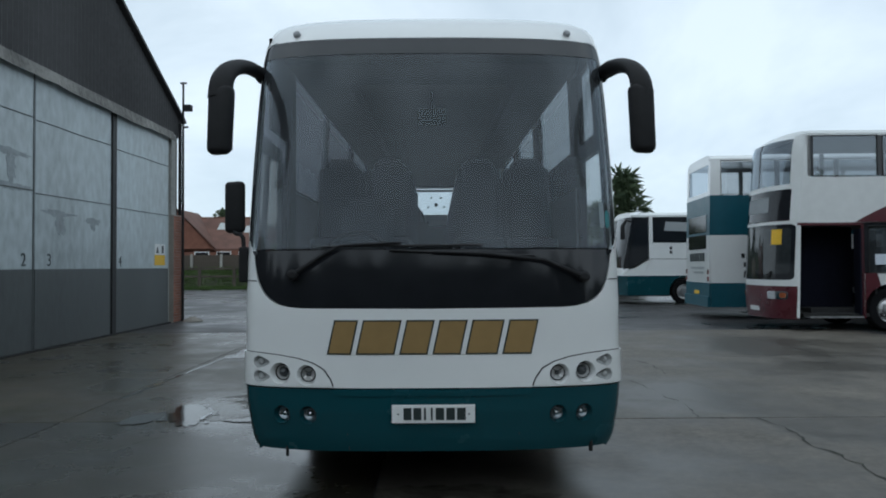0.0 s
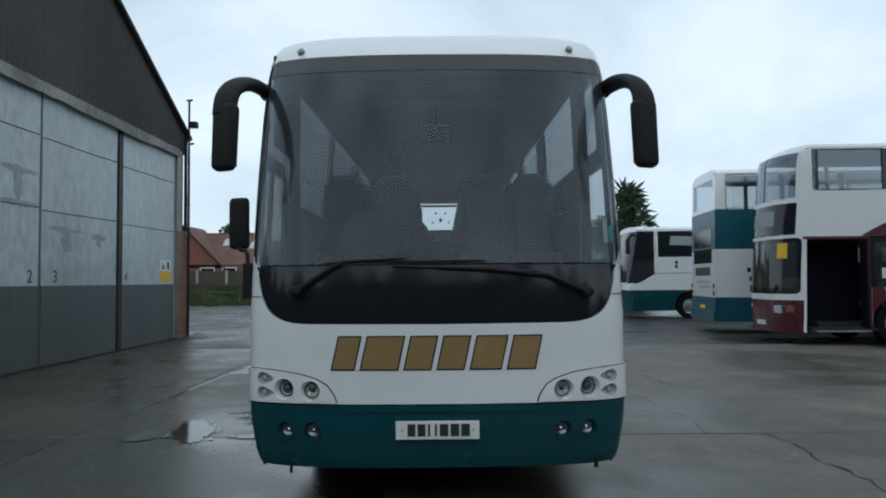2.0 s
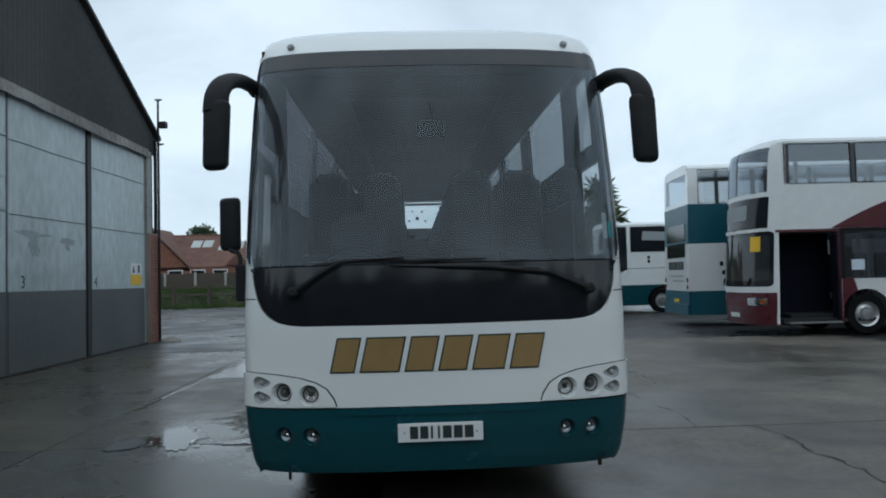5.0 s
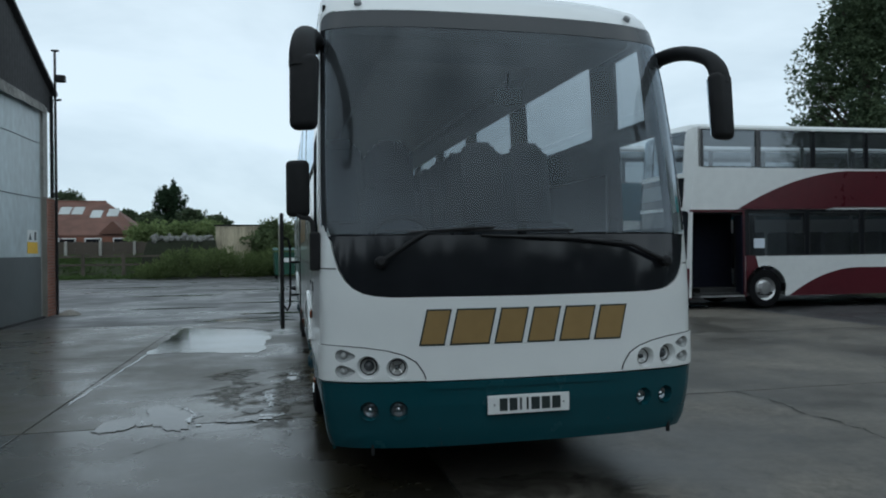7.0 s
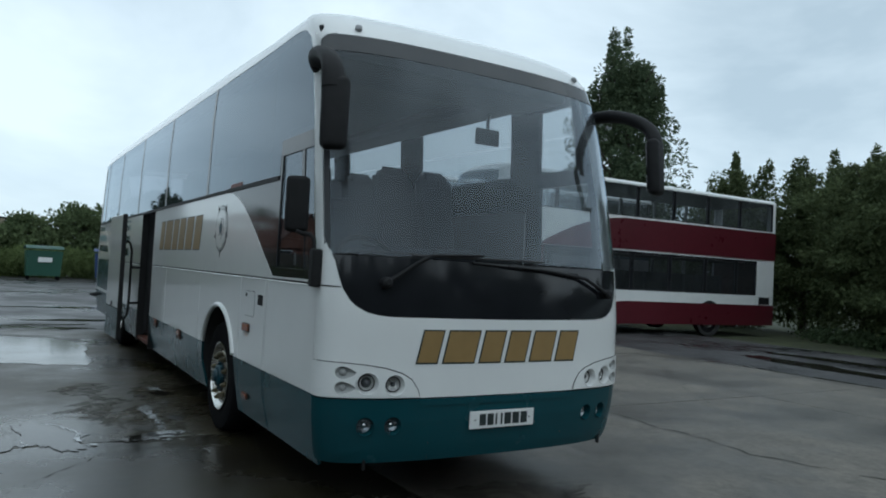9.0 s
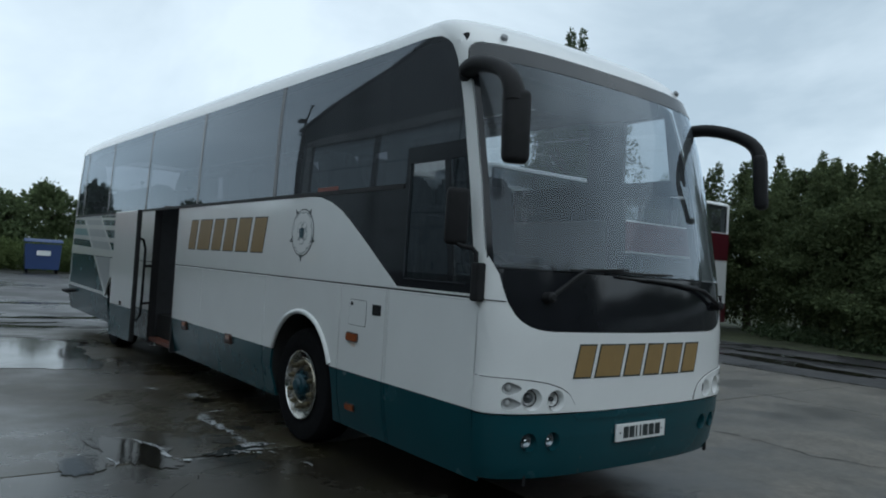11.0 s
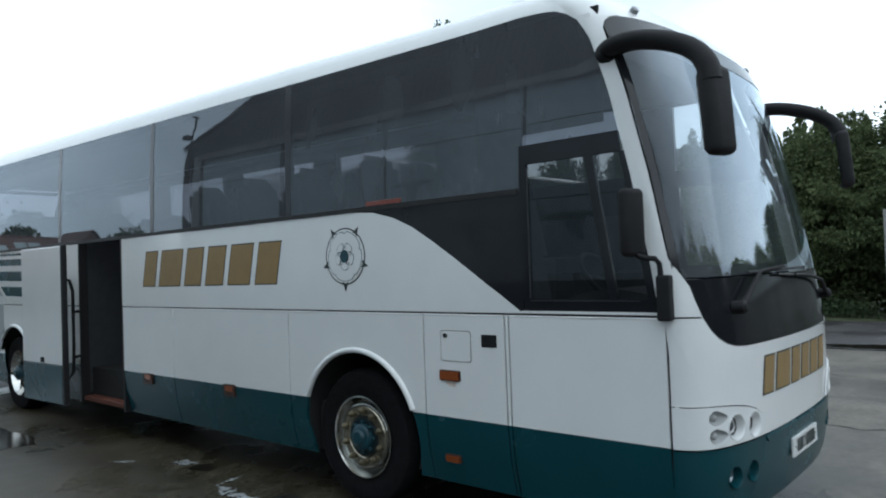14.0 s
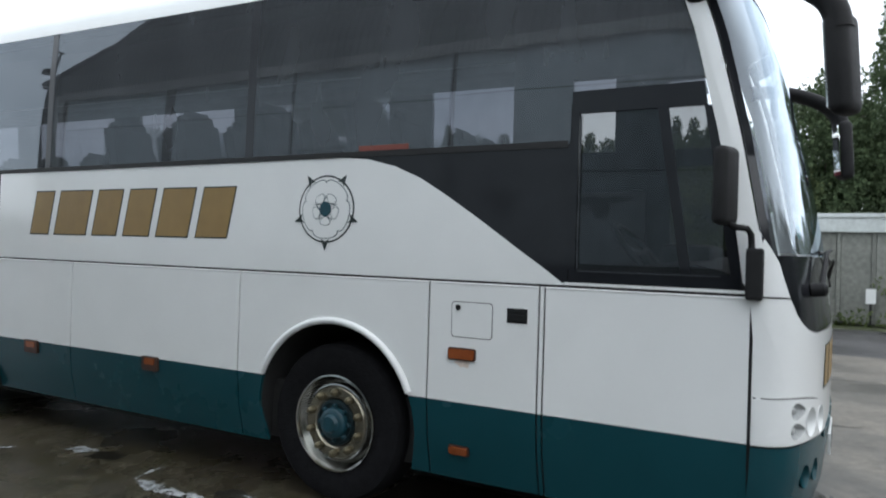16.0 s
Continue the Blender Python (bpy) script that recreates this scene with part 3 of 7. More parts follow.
SCUM_GLINT_LINES = [([(-2.58, 3.42), (-2.46, 3.29), (-2.39, 3.13), (-2.33, 2.99), (-2.32, 2.86), (-2.33, 2.69), (-2.31, 2.58)], 0.022), ([(-2.31, 2.58), (-2.22, 2.48), (-2.10, 2.51), (-1.98, 2.60), (-1.90, 2.66)], 0.020),
              ([(-1.66, 4.06), (-1.49, 4.13), (-1.30, 4.14)], 0.035), ([(-1.64, 4.08), (-1.61, 3.99), (-1.65, 3.67), (-1.65, 3.44), (-1.61, 3.32)], 0.045), ([(-1.62, 3.36), (-1.63, 3.05), (-1.63, 2.90), (-1.65, 2.78)], 0.028),
              ([(-1.72, 2.80), (-1.60, 2.76), (-1.50, 2.72), (-1.40, 2.68)], 0.060), ([(-1.97, 2.55), (-1.84, 2.51), (-1.74, 2.60), (-1.65, 2.58), (-1.53, 2.55)], 0.030), ([(-1.84, 2.64), (-1.74, 2.52), (-1.62, 2.46)], 0.055), ([(-1.62, 2.58), (-1.48, 2.58), (-1.32, 2.56)], 0.020),
              ([(-1.58, 2.50), (-1.52, 2.38)], 0.025), ([(-1.48, 2.12), (-1.44, 2.06), (-1.43, 1.99), (-1.46, 1.92)], 0.014), ([(-1.44, 5.11), (-1.36, 5.01), (-1.31, 4.84)], 0.060), ([(-1.68, 4.79), (-1.60, 4.78)], 0.030),
              ([(-2.76, 2.80), (-2.72, 2.62), (-2.78, 2.48)], 0.014), ([(-3.02, 2.86), (-2.90, 2.98), (-2.82, 3.05)], 0.012), ([(-1.80, 5.70), (-1.60, 5.45)], 0.040), ([(-1.46, 3.30), (-1.38, 3.02)], 0.030)]
for k, (pts, w) in enumerate(SCUM_GLINT_LINES):
    tagged(solid("scum_streak", ragged(pts, w * 1.5, k + 20.5, 0.0085, 0.7), SCUM_GLINT, "pale ragged scum and painted water glints beside the puddles", "scum", "scum streaks"))
film = []
for (x0, y0), (x1, y1) in zip([(-3.55, 7.4), (-1.84, 7.15), (-1.74, 9.4), (-1.95, 10.7), (-3.52, 11.3)], [(-1.84, 7.15), (-1.74, 9.4), (-1.95, 10.7), (-3.52, 11.3), (-3.55, 7.4)]):
    for t in np.linspace(0, 1, 30, endpoint=False):
        x, y = x0 + (x1 - x0) * t, y0 + (y1 - y0) * t
        film.append((x + 0.08 * noise.noise((x * 2, y * 2, 3.3)) + 0.03 * noise.noise((x * 9, y * 9, 1.3)), y + 0.25 * noise.noise((x * 2, y * 2, 7.3)) + 0.05 * noise.noise((x * 9, y * 9, 4.3))))
tagged(solid("puddle", Shape().slab(film, lambda a, b, h: (a, b, 0.002 + h), 0.003), FILM, "broad sheet of rain water on a slab", "puddle", "puddles in the yard"))
CRACK = material("crack_filler", (0.028, 0.030, 0.022), 0.8, vary=0.3)


def crack(points, width, seed):
    pts = []
    for (x0, y0), (x1, y1) in zip(points, points[1:]):
        steps = max(2, int(math.hypot(x1 - x0, y1 - y0) / 0.06))
        for k in range(steps):
            t = k / steps
            d = 0.06 * noise.noise((x0 * 2 + (x1 - x0) * t * 4, y0 * 2 + (y1 - y0) * t * 4, seed)) + 0.035 * noise.noise((k * 0.9, seed, x0))
            pts.append((x0 + (x1 - x0) * t + d, y0 + (y1 - y0) * t + d * 0.6 + 0.02 * noise.noise((k * 1.3, y0, seed))))
    left = [(x - width * max(0.05, 0.3 + 1.6 * noise.noise((x * 5, y * 5, seed))), y - width * 0.3) for x, y in pts]
    right = [(x + width * max(0.05, 0.3 + 1.6 * noise.noise((x * 6, y * 6, seed + 5))), y + width * 0.3) for x, y in pts]
    s, m = Shape(), len(pts)
    s.add([(x, y, 0.0025) for x, y in left + right], [(i, i + 1, m + i + 1, m + i) for i in range(m - 1)])
    return s


for k, (pts, w) in enumerate((([(2.55, 4.9), (2.62, 4.2), (2.75, 3.3), (2.61, 2.57), (3.17, 2.55)], 0.014), ([(3.2, 2.56), (3.3, 2.1), (3.18, 1.5), (3.25, 0.9), (3.12, 0.3), (3.4, -0.4), (3.6, -1.0)], 0.02), ([(3.03, 7.3), (3.3, 6.4), (3.2, 5.4)], 0.02), ([(5.2, 2.4), (6.0, 3.6), (7.4, 4.1)], 0.02), ([(-3.0, 1.2), (-2.2, 2.2), (-1.5, 2.35)], 0.012), ([(5.0, 7.6), (7.5, 7.2)], 0.03))):
    tagged(solid("crack", crack(pts, w, k + 2.5), CRACK, "thin dark crack in the concrete", "crack", "cracks in the yard"))

# ---- the coach: nose at y = 0, offside at x = -1.25 ----
Z_KNOTS = [0.28, 0.40, 0.60, 0.75, 1.25, 1.45, 1.70, 2.20, 2.70, 3.00, 3.13, 3.22, 3.30, 3.37, 3.43, 3.48, 3.51]
NOSE = [0.075, 0.03, 0.005, 0.0, 0.0, 0.02, 0.055, 0.15, 0.27, 0.37, 0.43, 0.50, 0.60, 0.74, 0.96, 1.30, 1.80]
HALF = [1.17, 1.21, 1.24, 1.25, 1.25, 1.25, 1.25, 1.245, 1.235, 1.225, 1.215, 1.21, 1.195, 1.15, 1.06, 0.90, 0.60]
DEEP, TAIL = 0.30, 13.68
ARC_T = np.linspace(0, math.pi / 2, 200)
ARC_X = np.sin(ARC_T) ** (2 / 2.6)
ARC_Y = 1 - np.cos(ARC_T) ** (2 / 2.6)
ARC_S = np.concatenate([[0], np.cumsum(np.hypot(np.diff(ARC_X) * 1.25, np.diff(ARC_Y) * DEEP))])
ARC_S = ARC_S / ARC_S[-1]


def nose(z):
    return float(np.interp(z, Z_KNOTS, NOSE))


def half(z):
    return float(np.interp(z, Z_KNOTS, HALF))


def ux(x):
    """The place along the front, -1 to 1, that lies at x."""
    return math.copysign(float(np.interp(abs(x) / 1.25, ARC_X, ARC_S)), x)


def front(u, z):
    s = min(1.0, abs(u))
    return (math.copysign(float(np.interp(s, ARC_S, ARC_X)), u) * half(z), nose(z) + DEEP * float(np.interp(s, ARC_S, ARC_Y)) + max(0, abs(u) - 1), z)


def offside(u, z):
    return (-half(min(z, 3.26)), -u, z)


def climb(y):
    """How much the roof line has risen at y."""
    return 0.02 * min(9.5, max(0.0, y - 2.0))


def nearside(u, z):
    return (half(min(z, 3.26)), u, z)


def tail(u, z):
    s = min(1.0, abs(u))
    return (-math.copysign(float(np.interp(s, ARC_S, ARC_X)), u) * half(min(z, 3.26)), TAIL - 0.17 * max(0.0, z - 1.2) - DEEP * 0.6 * float(np.interp(s, ARC_S, ARC_Y)) - max(0, abs(u) - 1), z)


def edge(z):
    """Where the front meets the side."""
    return nose(z) + DEEP


def off_panel(outline, off=0.0, thick=0.02, dy=0.5, dz=0.15):
    return panel([(-y, z) for y, z in outline], offside, off, thick, dy, dz)


def rect(y0, z0, y1, z1):
    return [(y0, z0), (y1, z0), (y1, z1), (y0, z1)]


coach = thing("coach", "white and teal touring coach parked on wet concrete", "coach")

# nose: bumper, white front with its pillars, windscreen
W0 = 0.94
low_left = [(ux(x), z) for x, z in ((-0.84, 1.262), (-0.93, 1.27), (-1.0, 1.287), (-1.06, 1.32), (-1.10, 1.36), (-1.14, 1.43), (-1.165, 1.52), (-1.18, 1.6))] + [(-W0, 1.75)]
low_edge = low_left[::-1] + [(0.0, 1.258)] + [(-u, z) for u, z in low_left]
LAMPS = ((0.98, 0.842, 0.064), (0.808, 0.832, 0.061), (1.125, 0.908, 0.036), (1.125, 0.815, 0.036))
FOGS = ((0.985, 0.575), (0.81, 0.575))


def lamp_hole(s, x, z, r, n=24):
    """A round hole, or for the small outer lamps a drop with its tip towards the middle of the nose."""
    ring = []
    for k in range(n):
        c, d = math.cos(2 * math.pi * k / n), math.sin(2 * math.pi * k / n)
        if r < 0.05 and c < 0:
            c, d = c * 1.9, d * (1 - 0.45 * abs(c))
        ring.append((s * ux(x + r * c), z + r * d))
    return ring


bumper = part("bumper", panel([(-1, 0.34), (-0.9, 0.34), (0.9, 0.34), (1, 0.34), (1, 0.742), (-1, 0.742)], front, 0.004, 0.03, 0.04, 0.08, holes=[lamp_hole(s, x, z, 0.058) for s in (-1, 1) for x, z in FOGS]), TEAL, coach, "teal front bumper", 40)
part("number_plate_recess", panel([(ux(-0.62), 0.70), (ux(0.62), 0.70), (ux(0.66), 0.735), (ux(-0.66), 0.735)], front, 0.012, 0.012, 0.05, 0.05), TEAL, bumper, smooth=40)
for x in (-0.563, 0.563):
    part("bumper_seam", panel([(ux(x - 0.003), 0.345), (ux(x + 0.003), 0.345), (ux(x + 0.003), 0.46), (ux(x - 0.003), 0.46)], front, 0.0055, 0.003, 0.05, 0.2), SEAL, bumper)
part("front_panel", panel([(-1, 0.75), (1, 0.75), (1, 1.46), (1.024, 1.5), (1.024, 3.0), (1.0, 3.135), (W0 - 0.09, 3.135), (W0 - 0.04, 3.122), (W0 - 0.01, 3.095), (W0 + 0.006, 3.055), (W0 + 0.01, 3.0)] + [(u * 1.006, z - 0.006) for u, z in low_edge[::-1]] + [(-W0 - 0.01, 3.0), (-W0 - 0.006, 3.055), (-W0 + 0.01, 3.095), (-W0 + 0.04, 3.122), (-W0 + 0.09, 3.135), (-1.0, 3.135), (-1.024, 3.0), (-1.024, 1.5), (-1, 1.46)], front, 0.004, 0.03, 0.04, 0.08, holes=[lamp_hole(s, x, z, r * 1.1) for s in (-1, 1) for x, z, r in LAMPS]), WHITE, coach, "white front panel and windscreen pillars", 40)
part("lower_screen_panel", panel([p for p in low_edge if p[1] < 1.63] and ([(-0.915, 1.63)] + [p for p in low_edge if p[1] < 1.63] + [(0.915, 1.63)]), front, 0.002, 0.02, 0.04, 0.08), GLOSS_BLACK, coach, "gloss black panel below the windscreen", 40)
windscreen = part("windscreen", panel([(-0.905, 1.64), (0.905, 1.64), (W0 - 0.03, 1.75), (W0 - 0.03, 3.0), (-W0 + 0.03, 3.0), (-W0 + 0.03, 1.75)], front, 0.0, 0.0, 0.04, 0.08), SCREEN, coach, "curved windscreen, misted and reflecting the sky", 40)
windscreen.visible_shadow = False
top_round = arc(W0 - 0.07, 3.055, 0.07, 0, 90, 5)
part("sun_strip", panel([(-W0, 3.0), (W0, 3.0)] + top_round + [(-u, z) for u, z in top_round[::-1]], front, 0.003, 0.012, 0.04, 0.05), material("dark_sun_strip", (0.035, 0.038, 0.042), 0.12, vary=0.1, scale=2), coach, "dark band along the top of the windscreen", 40)
for s in (-1, 1):
    part("screen_edge", panel([(s * (W0 - 0.03), 1.63), (s * W0, 1.63), (s * W0, 3.0), (s * (W0 - 0.03), 3.0)][::s], front, 0.003, 0.012, 0.04, 0.08), GLOSS_BLACK, coach, smooth=40)

for s in (-1, 1):
    seam = [(s * 1.0, 1.432), (s * ux(1.155), 1.428), (s * ux(1.155), 1.435), (s * 1.0, 1.440)]
    part("corner_joint", panel(seam if s > 0 else seam[::-1], front, 0.0055, 0.004, 0.02, 0.05), SEAL, coach, smooth=40)
LAMP_DISH = material("satin_lamp_dish", (0.72, 0.72, 0.71), 0.2, metal=0.25, vary=0.25, scale=30)
DARK_LENS = material("dark_lamp_glass", (0.05, 0.055, 0.06), 0.05, vary=0.2, scale=30)
DROP_LENS = material("grey_lamp_bowl", (0.42, 0.43, 0.425), 0.18, vary=0.15, scale=30)
FOG_DISH = material("fog_reflector", (0.22, 0.25, 0.27), 0.2, metal=0.8, vary=0.3, scale=30)


def on_nose(s, x, z, off):
    """A place on the nose, lifted by off, and the way it faces."""
    q = Vector(front(s * ux(x + 0.02), z)) - Vector(front(s * ux(x - 0.02), z))
    out = Vector((0, 0, 1)).cross(q).normalized()
    out = -out if out.y > 0 else out
    return Vector(front(s * ux(x), z)) + out * off, out


# head lamp panels, lamps and fog lamps
for s in (-1, 1):
    hump = [(0.64, 0.757), (0.655, 0.80), (0.70, 0.865), (0.77, 0.905), (0.87, 0.935), (1.0, 0.955), (1.12, 0.965), (1.2, 0.968), (1.23, 0.968)]
    line = [(ux(x), z) for x, z in hump]
    shape_line = [(s * u, z) for u, z in line] + [(s * 0.995, 0.968), (s * 0.995, 0.757)]
    pod = part("lamp_panel", panel(shape_line if s < 0 else shape_line[::-1], front, 0.016, 0.014, 0.04, 0.05, holes=[lamp_hole(s, x, z, r * 1.1) for x, z, r in LAMPS]), WHITE, coach, "raised white head lamp panel", 40)
    part("lamp_panel_joint", panel([(s * (u - 0.005), z + 0.005) for u, z in line] + [(s * 0.995, 0.974), (s * 0.995, 0.968)] + [(s * u, z) for u, z in line[::-1]], front, 0.006, 0.004, 0.05, 0.05), SEAL, coach, smooth=40)
    for x, z, r in LAMPS:
        p, out = on_nose(s, x, z, 0.014)
        if r > 0.05:
            lamp = part("head_lamp", Shape().lathe([(r * 1.13, 0.001), (r * 1.09, 0.004), (r * 1.04, 0.0), (r * 0.98, -0.014), (r * 0.90, -0.034), (r * 0.82, -0.046)], p, out, 32), WHITE, coach, "deep white lamp bowl", 35)
            part("bezel", Shape().lathe([(r * 0.84, -0.046), (r * 0.80, -0.036), (r * 0.72, -0.038), (r * 0.70, -0.05)], p, out, 28), BLACK, lamp, "thin black bezel", 35)
            part("reflector", Shape().lathe([(r * 0.73, -0.040), (r * 0.62, -0.052), (r * 0.40, -0.060), (0.001, -0.064)], p, out, 28), LAMP_DISH, lamp, "bright lamp reflector", 50)
            if x > 0.9:
                part("lens", Shape().lathe([(r * 0.52, -0.056), (r * 0.46, -0.042), (r * 0.28, -0.032), (0.001, -0.028)], p, out, 22), DARK_LENS, lamp, "clear projector lens", 50)
            else:
                part("lens", Shape().lathe([(r * 0.24, -0.060), (r * 0.24, -0.040), (r * 0.14, -0.034), (0.001, -0.032)], p, out, 16), DARK_LENS, lamp, "dark bulb shield", 50)
                for k in range(4):
                    w = math.pi / 4 + k * math.pi / 2
                    side = out.cross(Vector((0, 0, 1))).normalized()
                    d = side * math.cos(w) + Vector((0, 0, 1)) * math.sin(w)
                    part("rib", Shape().tube([p - out * 0.050 + d * r * 0.26, p - out * 0.042 + d * r * 0.66], 0.004, 6), ALLOY, lamp)
        else:
            drop = []
            for grow, deep in ((1.10, 0.002), (1.02, -0.002), (0.93, -0.014), (0.72, -0.026), (0.40, -0.032), (0.02, -0.034)):
                q, o = on_nose(s, x, z, 0.014 + deep)
                mid = Vector(front(s * ux(x), z))
                drop.append([mid + (Vector(front(u, w)) - mid) * grow + o * (0.014 + deep) for u, w in lamp_hole(s, x, z, r)])
            m = len(drop[0])
            lamp = part("head_lamp", Shape().add([v for ring in drop for v in ring], [(i * m + k, i * m + (k + 1) % m, (i + 1) * m + (k + 1) % m, (i + 1) * m + k) for i in range(len(drop) - 1) for k in range(m)]), DROP_LENS, coach, "small drop-shaped lamp with a grey lens", 60)
            part("bulb", Shape().lathe([(r * 0.62, -0.034), (r * 0.52, -0.018), (r * 0.3, -0.010), (0.001, -0.008)], p, out, 16), DROP_LENS, lamp, "round lamp lens", 50)
    for x, z in FOGS:
        p, out = on_nose(s, x, z, 0.004)
        r = 0.053
        lamp = part("fog_lamp", Shape().lathe([(r * 1.13, 0.001), (r * 1.08, 0.003), (r * 1.02, -0.004), (r * 0.95, -0.03), (r * 0.86, -0.05)], p, out, 26), TEAL, bumper, "fog lamp sunk in the bumper", 35)
        part("reflector", Shape().lathe([(r * 0.88, -0.048), (r * 0.7, -0.058), (r * 0.4, -0.064), (0.001, -0.066)], p, out, 20), FOG_DISH, lamp, smooth=50)
        part("bulb", Shape().lathe([(r * 0.36, -0.062), (r * 0.34, -0.044), (r * 0.2, -0.036), (0.001, -0.034)], p, out, 14), LENS, lamp, "bright bulb", 50)

# number plate with bars for its characters
plate = part("number_plate", Shape().box((-0.262, -0.016, 0.531), (0.265, -0.002, 0.645), 0.003), PLATE, coach, "white number plate")
xs = -0.188
for w, space in ((0.050, 0.013), (0.050, 0.016), (0.013, 0.030), (0.013, 0.018), (0.054, 0.014), (0.054, 0.014), (0.054, 0.0)):
    part("character_bar", Shape().box((xs, -0.019, 0.551), (xs + w, -0.0165, 0.627)), INK, plate)
    xs += w + space
for x in (-0.222, 0.226):
    part("plate_screw", Shape().lathe([(0.006, -0.002), (0.005, 0.003), (0.001, 0.004)], (x, -0.0165, 0.588), (0, -1, 0), 8), INK, plate)
part("tow_eye", Shape().tube([(-0.95, 0.13, 0.40), (-0.95, 0.13, 0.295)], 0.010, 8), BLACK, coach)
part("tow_eye", Shape().tube([(1.03, 0.15, 0.40), (1.03, 0.15, 0.31)], 0.014, 8), BLACK, coach)


def lettering(place, width, height, group_parent, widths, lift0=0.0, lean=0.22):
    """Six gold blocks with dark rims, leaning like the sign painted there."""
    total = sum(widths) + 0.06 * (len(widths) - 1)
    k = (width - lean * height) / total
    a = -width / 2
    for w in widths:
        w *= k
        for grow, mat, lift, nm in ((0.010, INK, 0.0015, "sign_outline"), (0.0, GOLD, 0.003, "sign_block")):
            pts = []
            for ta, tb in ((-grow, -grow), (w + grow, -grow), (w + grow, height + grow), (-grow, height + grow)):
                pts.append((a + ta + lean * tb, tb - height / 2))
            part(nm, panel(pts, place, lift0 + lift, 0.002, 0.08, 0.08), mat, group_parent, "gold block with a dark rim" if mat is GOLD else "", 40)
        a += w + 0.06 * k


SIX = (0.16, 0.27, 0.19, 0.19, 0.22, 0.2)
lettering(lambda a, b: front(ux(a), 1.072 + b), 1.33, 0.20, coach, SIX, 0.006)
lettering(lambda a, b: offside(a - 4.78, 1.83 + b), 2.36, 0.345, coach, SIX)

# offside: lower panels, upper band, glass
HUB_Y, HUB_Z, REAR_Y = 2.73, 0.50, 9.65
LOW, SPLIT, BELT, SILL, TOP = 0.30, 0.75, 1.445, 2.175, 3.258
gap = 0.006


def arch(cy, r=0.61):
    return [(cy + r * math.cos(a) , HUB_Z + 0.03 + r * math.sin(a)) for a in np.linspace(math.pi, 0, 25)]


def cut_by_arch(y0, y1, z0, z1, cy):
    """A panel from y0 to y1 with the wheel arch taken out of its lower edge."""
    a = [(y, z) for y, z in arch(cy) if z > z0 + 1e-4 and z < z1]
    ok = [(y, z) for y, z in arch(cy) if z0 < z < z1]
    left, right = [p for p in ok if p[0] < cy], [p for p in ok if p[0] > cy]
    if max(z for _, z in arch(cy)) < z1:
        foot = math.sqrt(max(0.0, 1 - ((z0 - HUB_Z - 0.03) / 0.61) ** 2)) * 0.61
        return [[(y0, z0), (cy - foot, z0)] + a + [(cy + foot, z0), (y1, z0), (y1, z1), (y0, z1)]]
    out = []
    foot = [0.61 * math.sqrt(max(0.0, 1 - ((z - HUB_Z - 0.03) / 0.61) ** 2)) for z in (z0, z1)]
    out.append([(y0, z0), (cy - foot[0], z0)] + left + [(cy - foot[1], z1), (y0, z1)])
    out.append([(y1, z1), (cy + foot[1], z1)] + right[::1] + [(cy + foot[0], z0), (y1, z0)])
    return out


def side_panels(make, nm_white, nm_teal):
    bays = [(edge(1.0) + 0.01, 1.325), (1.355, 2.035), (2.035, 3.53), (3.53, 5.375), (5.375, 6.44)]
    for y0, y1 in bays:
        if y0 < HUB_Y < y1:
            for o in cut_by_arch(y0 + gap, y1 - gap, SPLIT + 0.002, BELT - 0.013, HUB_Y):
                part("side_panel", make(o), WHITE, coach, nm_white, 30)
            for o in cut_by_arch(y0 + gap, y1 - gap, LOW, SPLIT - 0.002, HUB_Y):
                part("skirt_panel", make(o), TEAL, coach, nm_teal, 30)
        else:
            part("side_panel", make(rect(y0 + gap, SPLIT + 0.002, y1 - gap, BELT - 0.013)), WHITE, coach, nm_white, 30)
            part("skirt_panel", make(rect(y0 + gap, LOW, y1 - gap, SPLIT - 0.002)), TEAL, coach, nm_teal, 30)


side_panels(off_panel, "white locker panel on the coach side", "teal skirt panel on the coach side")
part("door_joint", off_panel(rect(1.30, LOW, 1.38, BELT - 0.013), -0.013, 0.004), SEAL, coach)
for z0, z1, m in ((LOW, SPLIT - 0.002, TEAL), (SPLIT + 0.002, BELT - 0.013, WHITE)):
    part("door_strip", off_panel(rect(1.330, z0, 1.350, z1), 0.0), m, coach, smooth=30)
part("front_joint", off_panel(rect(edge(1.0) - 0.01, LOW + 0.02, edge(1.0) + 0.03, BELT), -0.013, 0.004), SEAL, coach)
# behind the doorway
for y0, y1 in ((7.56, 8.70),):
    part("side_panel", off_panel(rect(y0, SPLIT + 0.002, y1, BELT - 0.013)), WHITE, coach, smooth=30)
    part("skirt_panel", off_panel(rect(y0, LOW, y1, SPLIT - 0.002)), TEAL, coach, smooth=30)
for o in cut_by_arch(8.70, 10.05, SPLIT + 0.002, BELT - 0.013, REAR_Y):
    part("side_panel", off_panel(o), WHITE, coach, smooth=30)
for o in cut_by_arch(8.70, 10.05, LOW, SPLIT - 0.002, REAR_Y):
    part("skirt_panel", off_panel(o), TEAL, coach, smooth=30)
BACK = TAIL - DEEP * 0.6


def tail_end(z):
    """Where the sides end at the sloping tail."""
    return BACK - 0.17 * max(0.0, z - 1.2)


part("engine_panel", off_panel(rect(10.05, 0.32, BACK, BELT)), TEAL, coach, "teal rear quarter panel", 30)
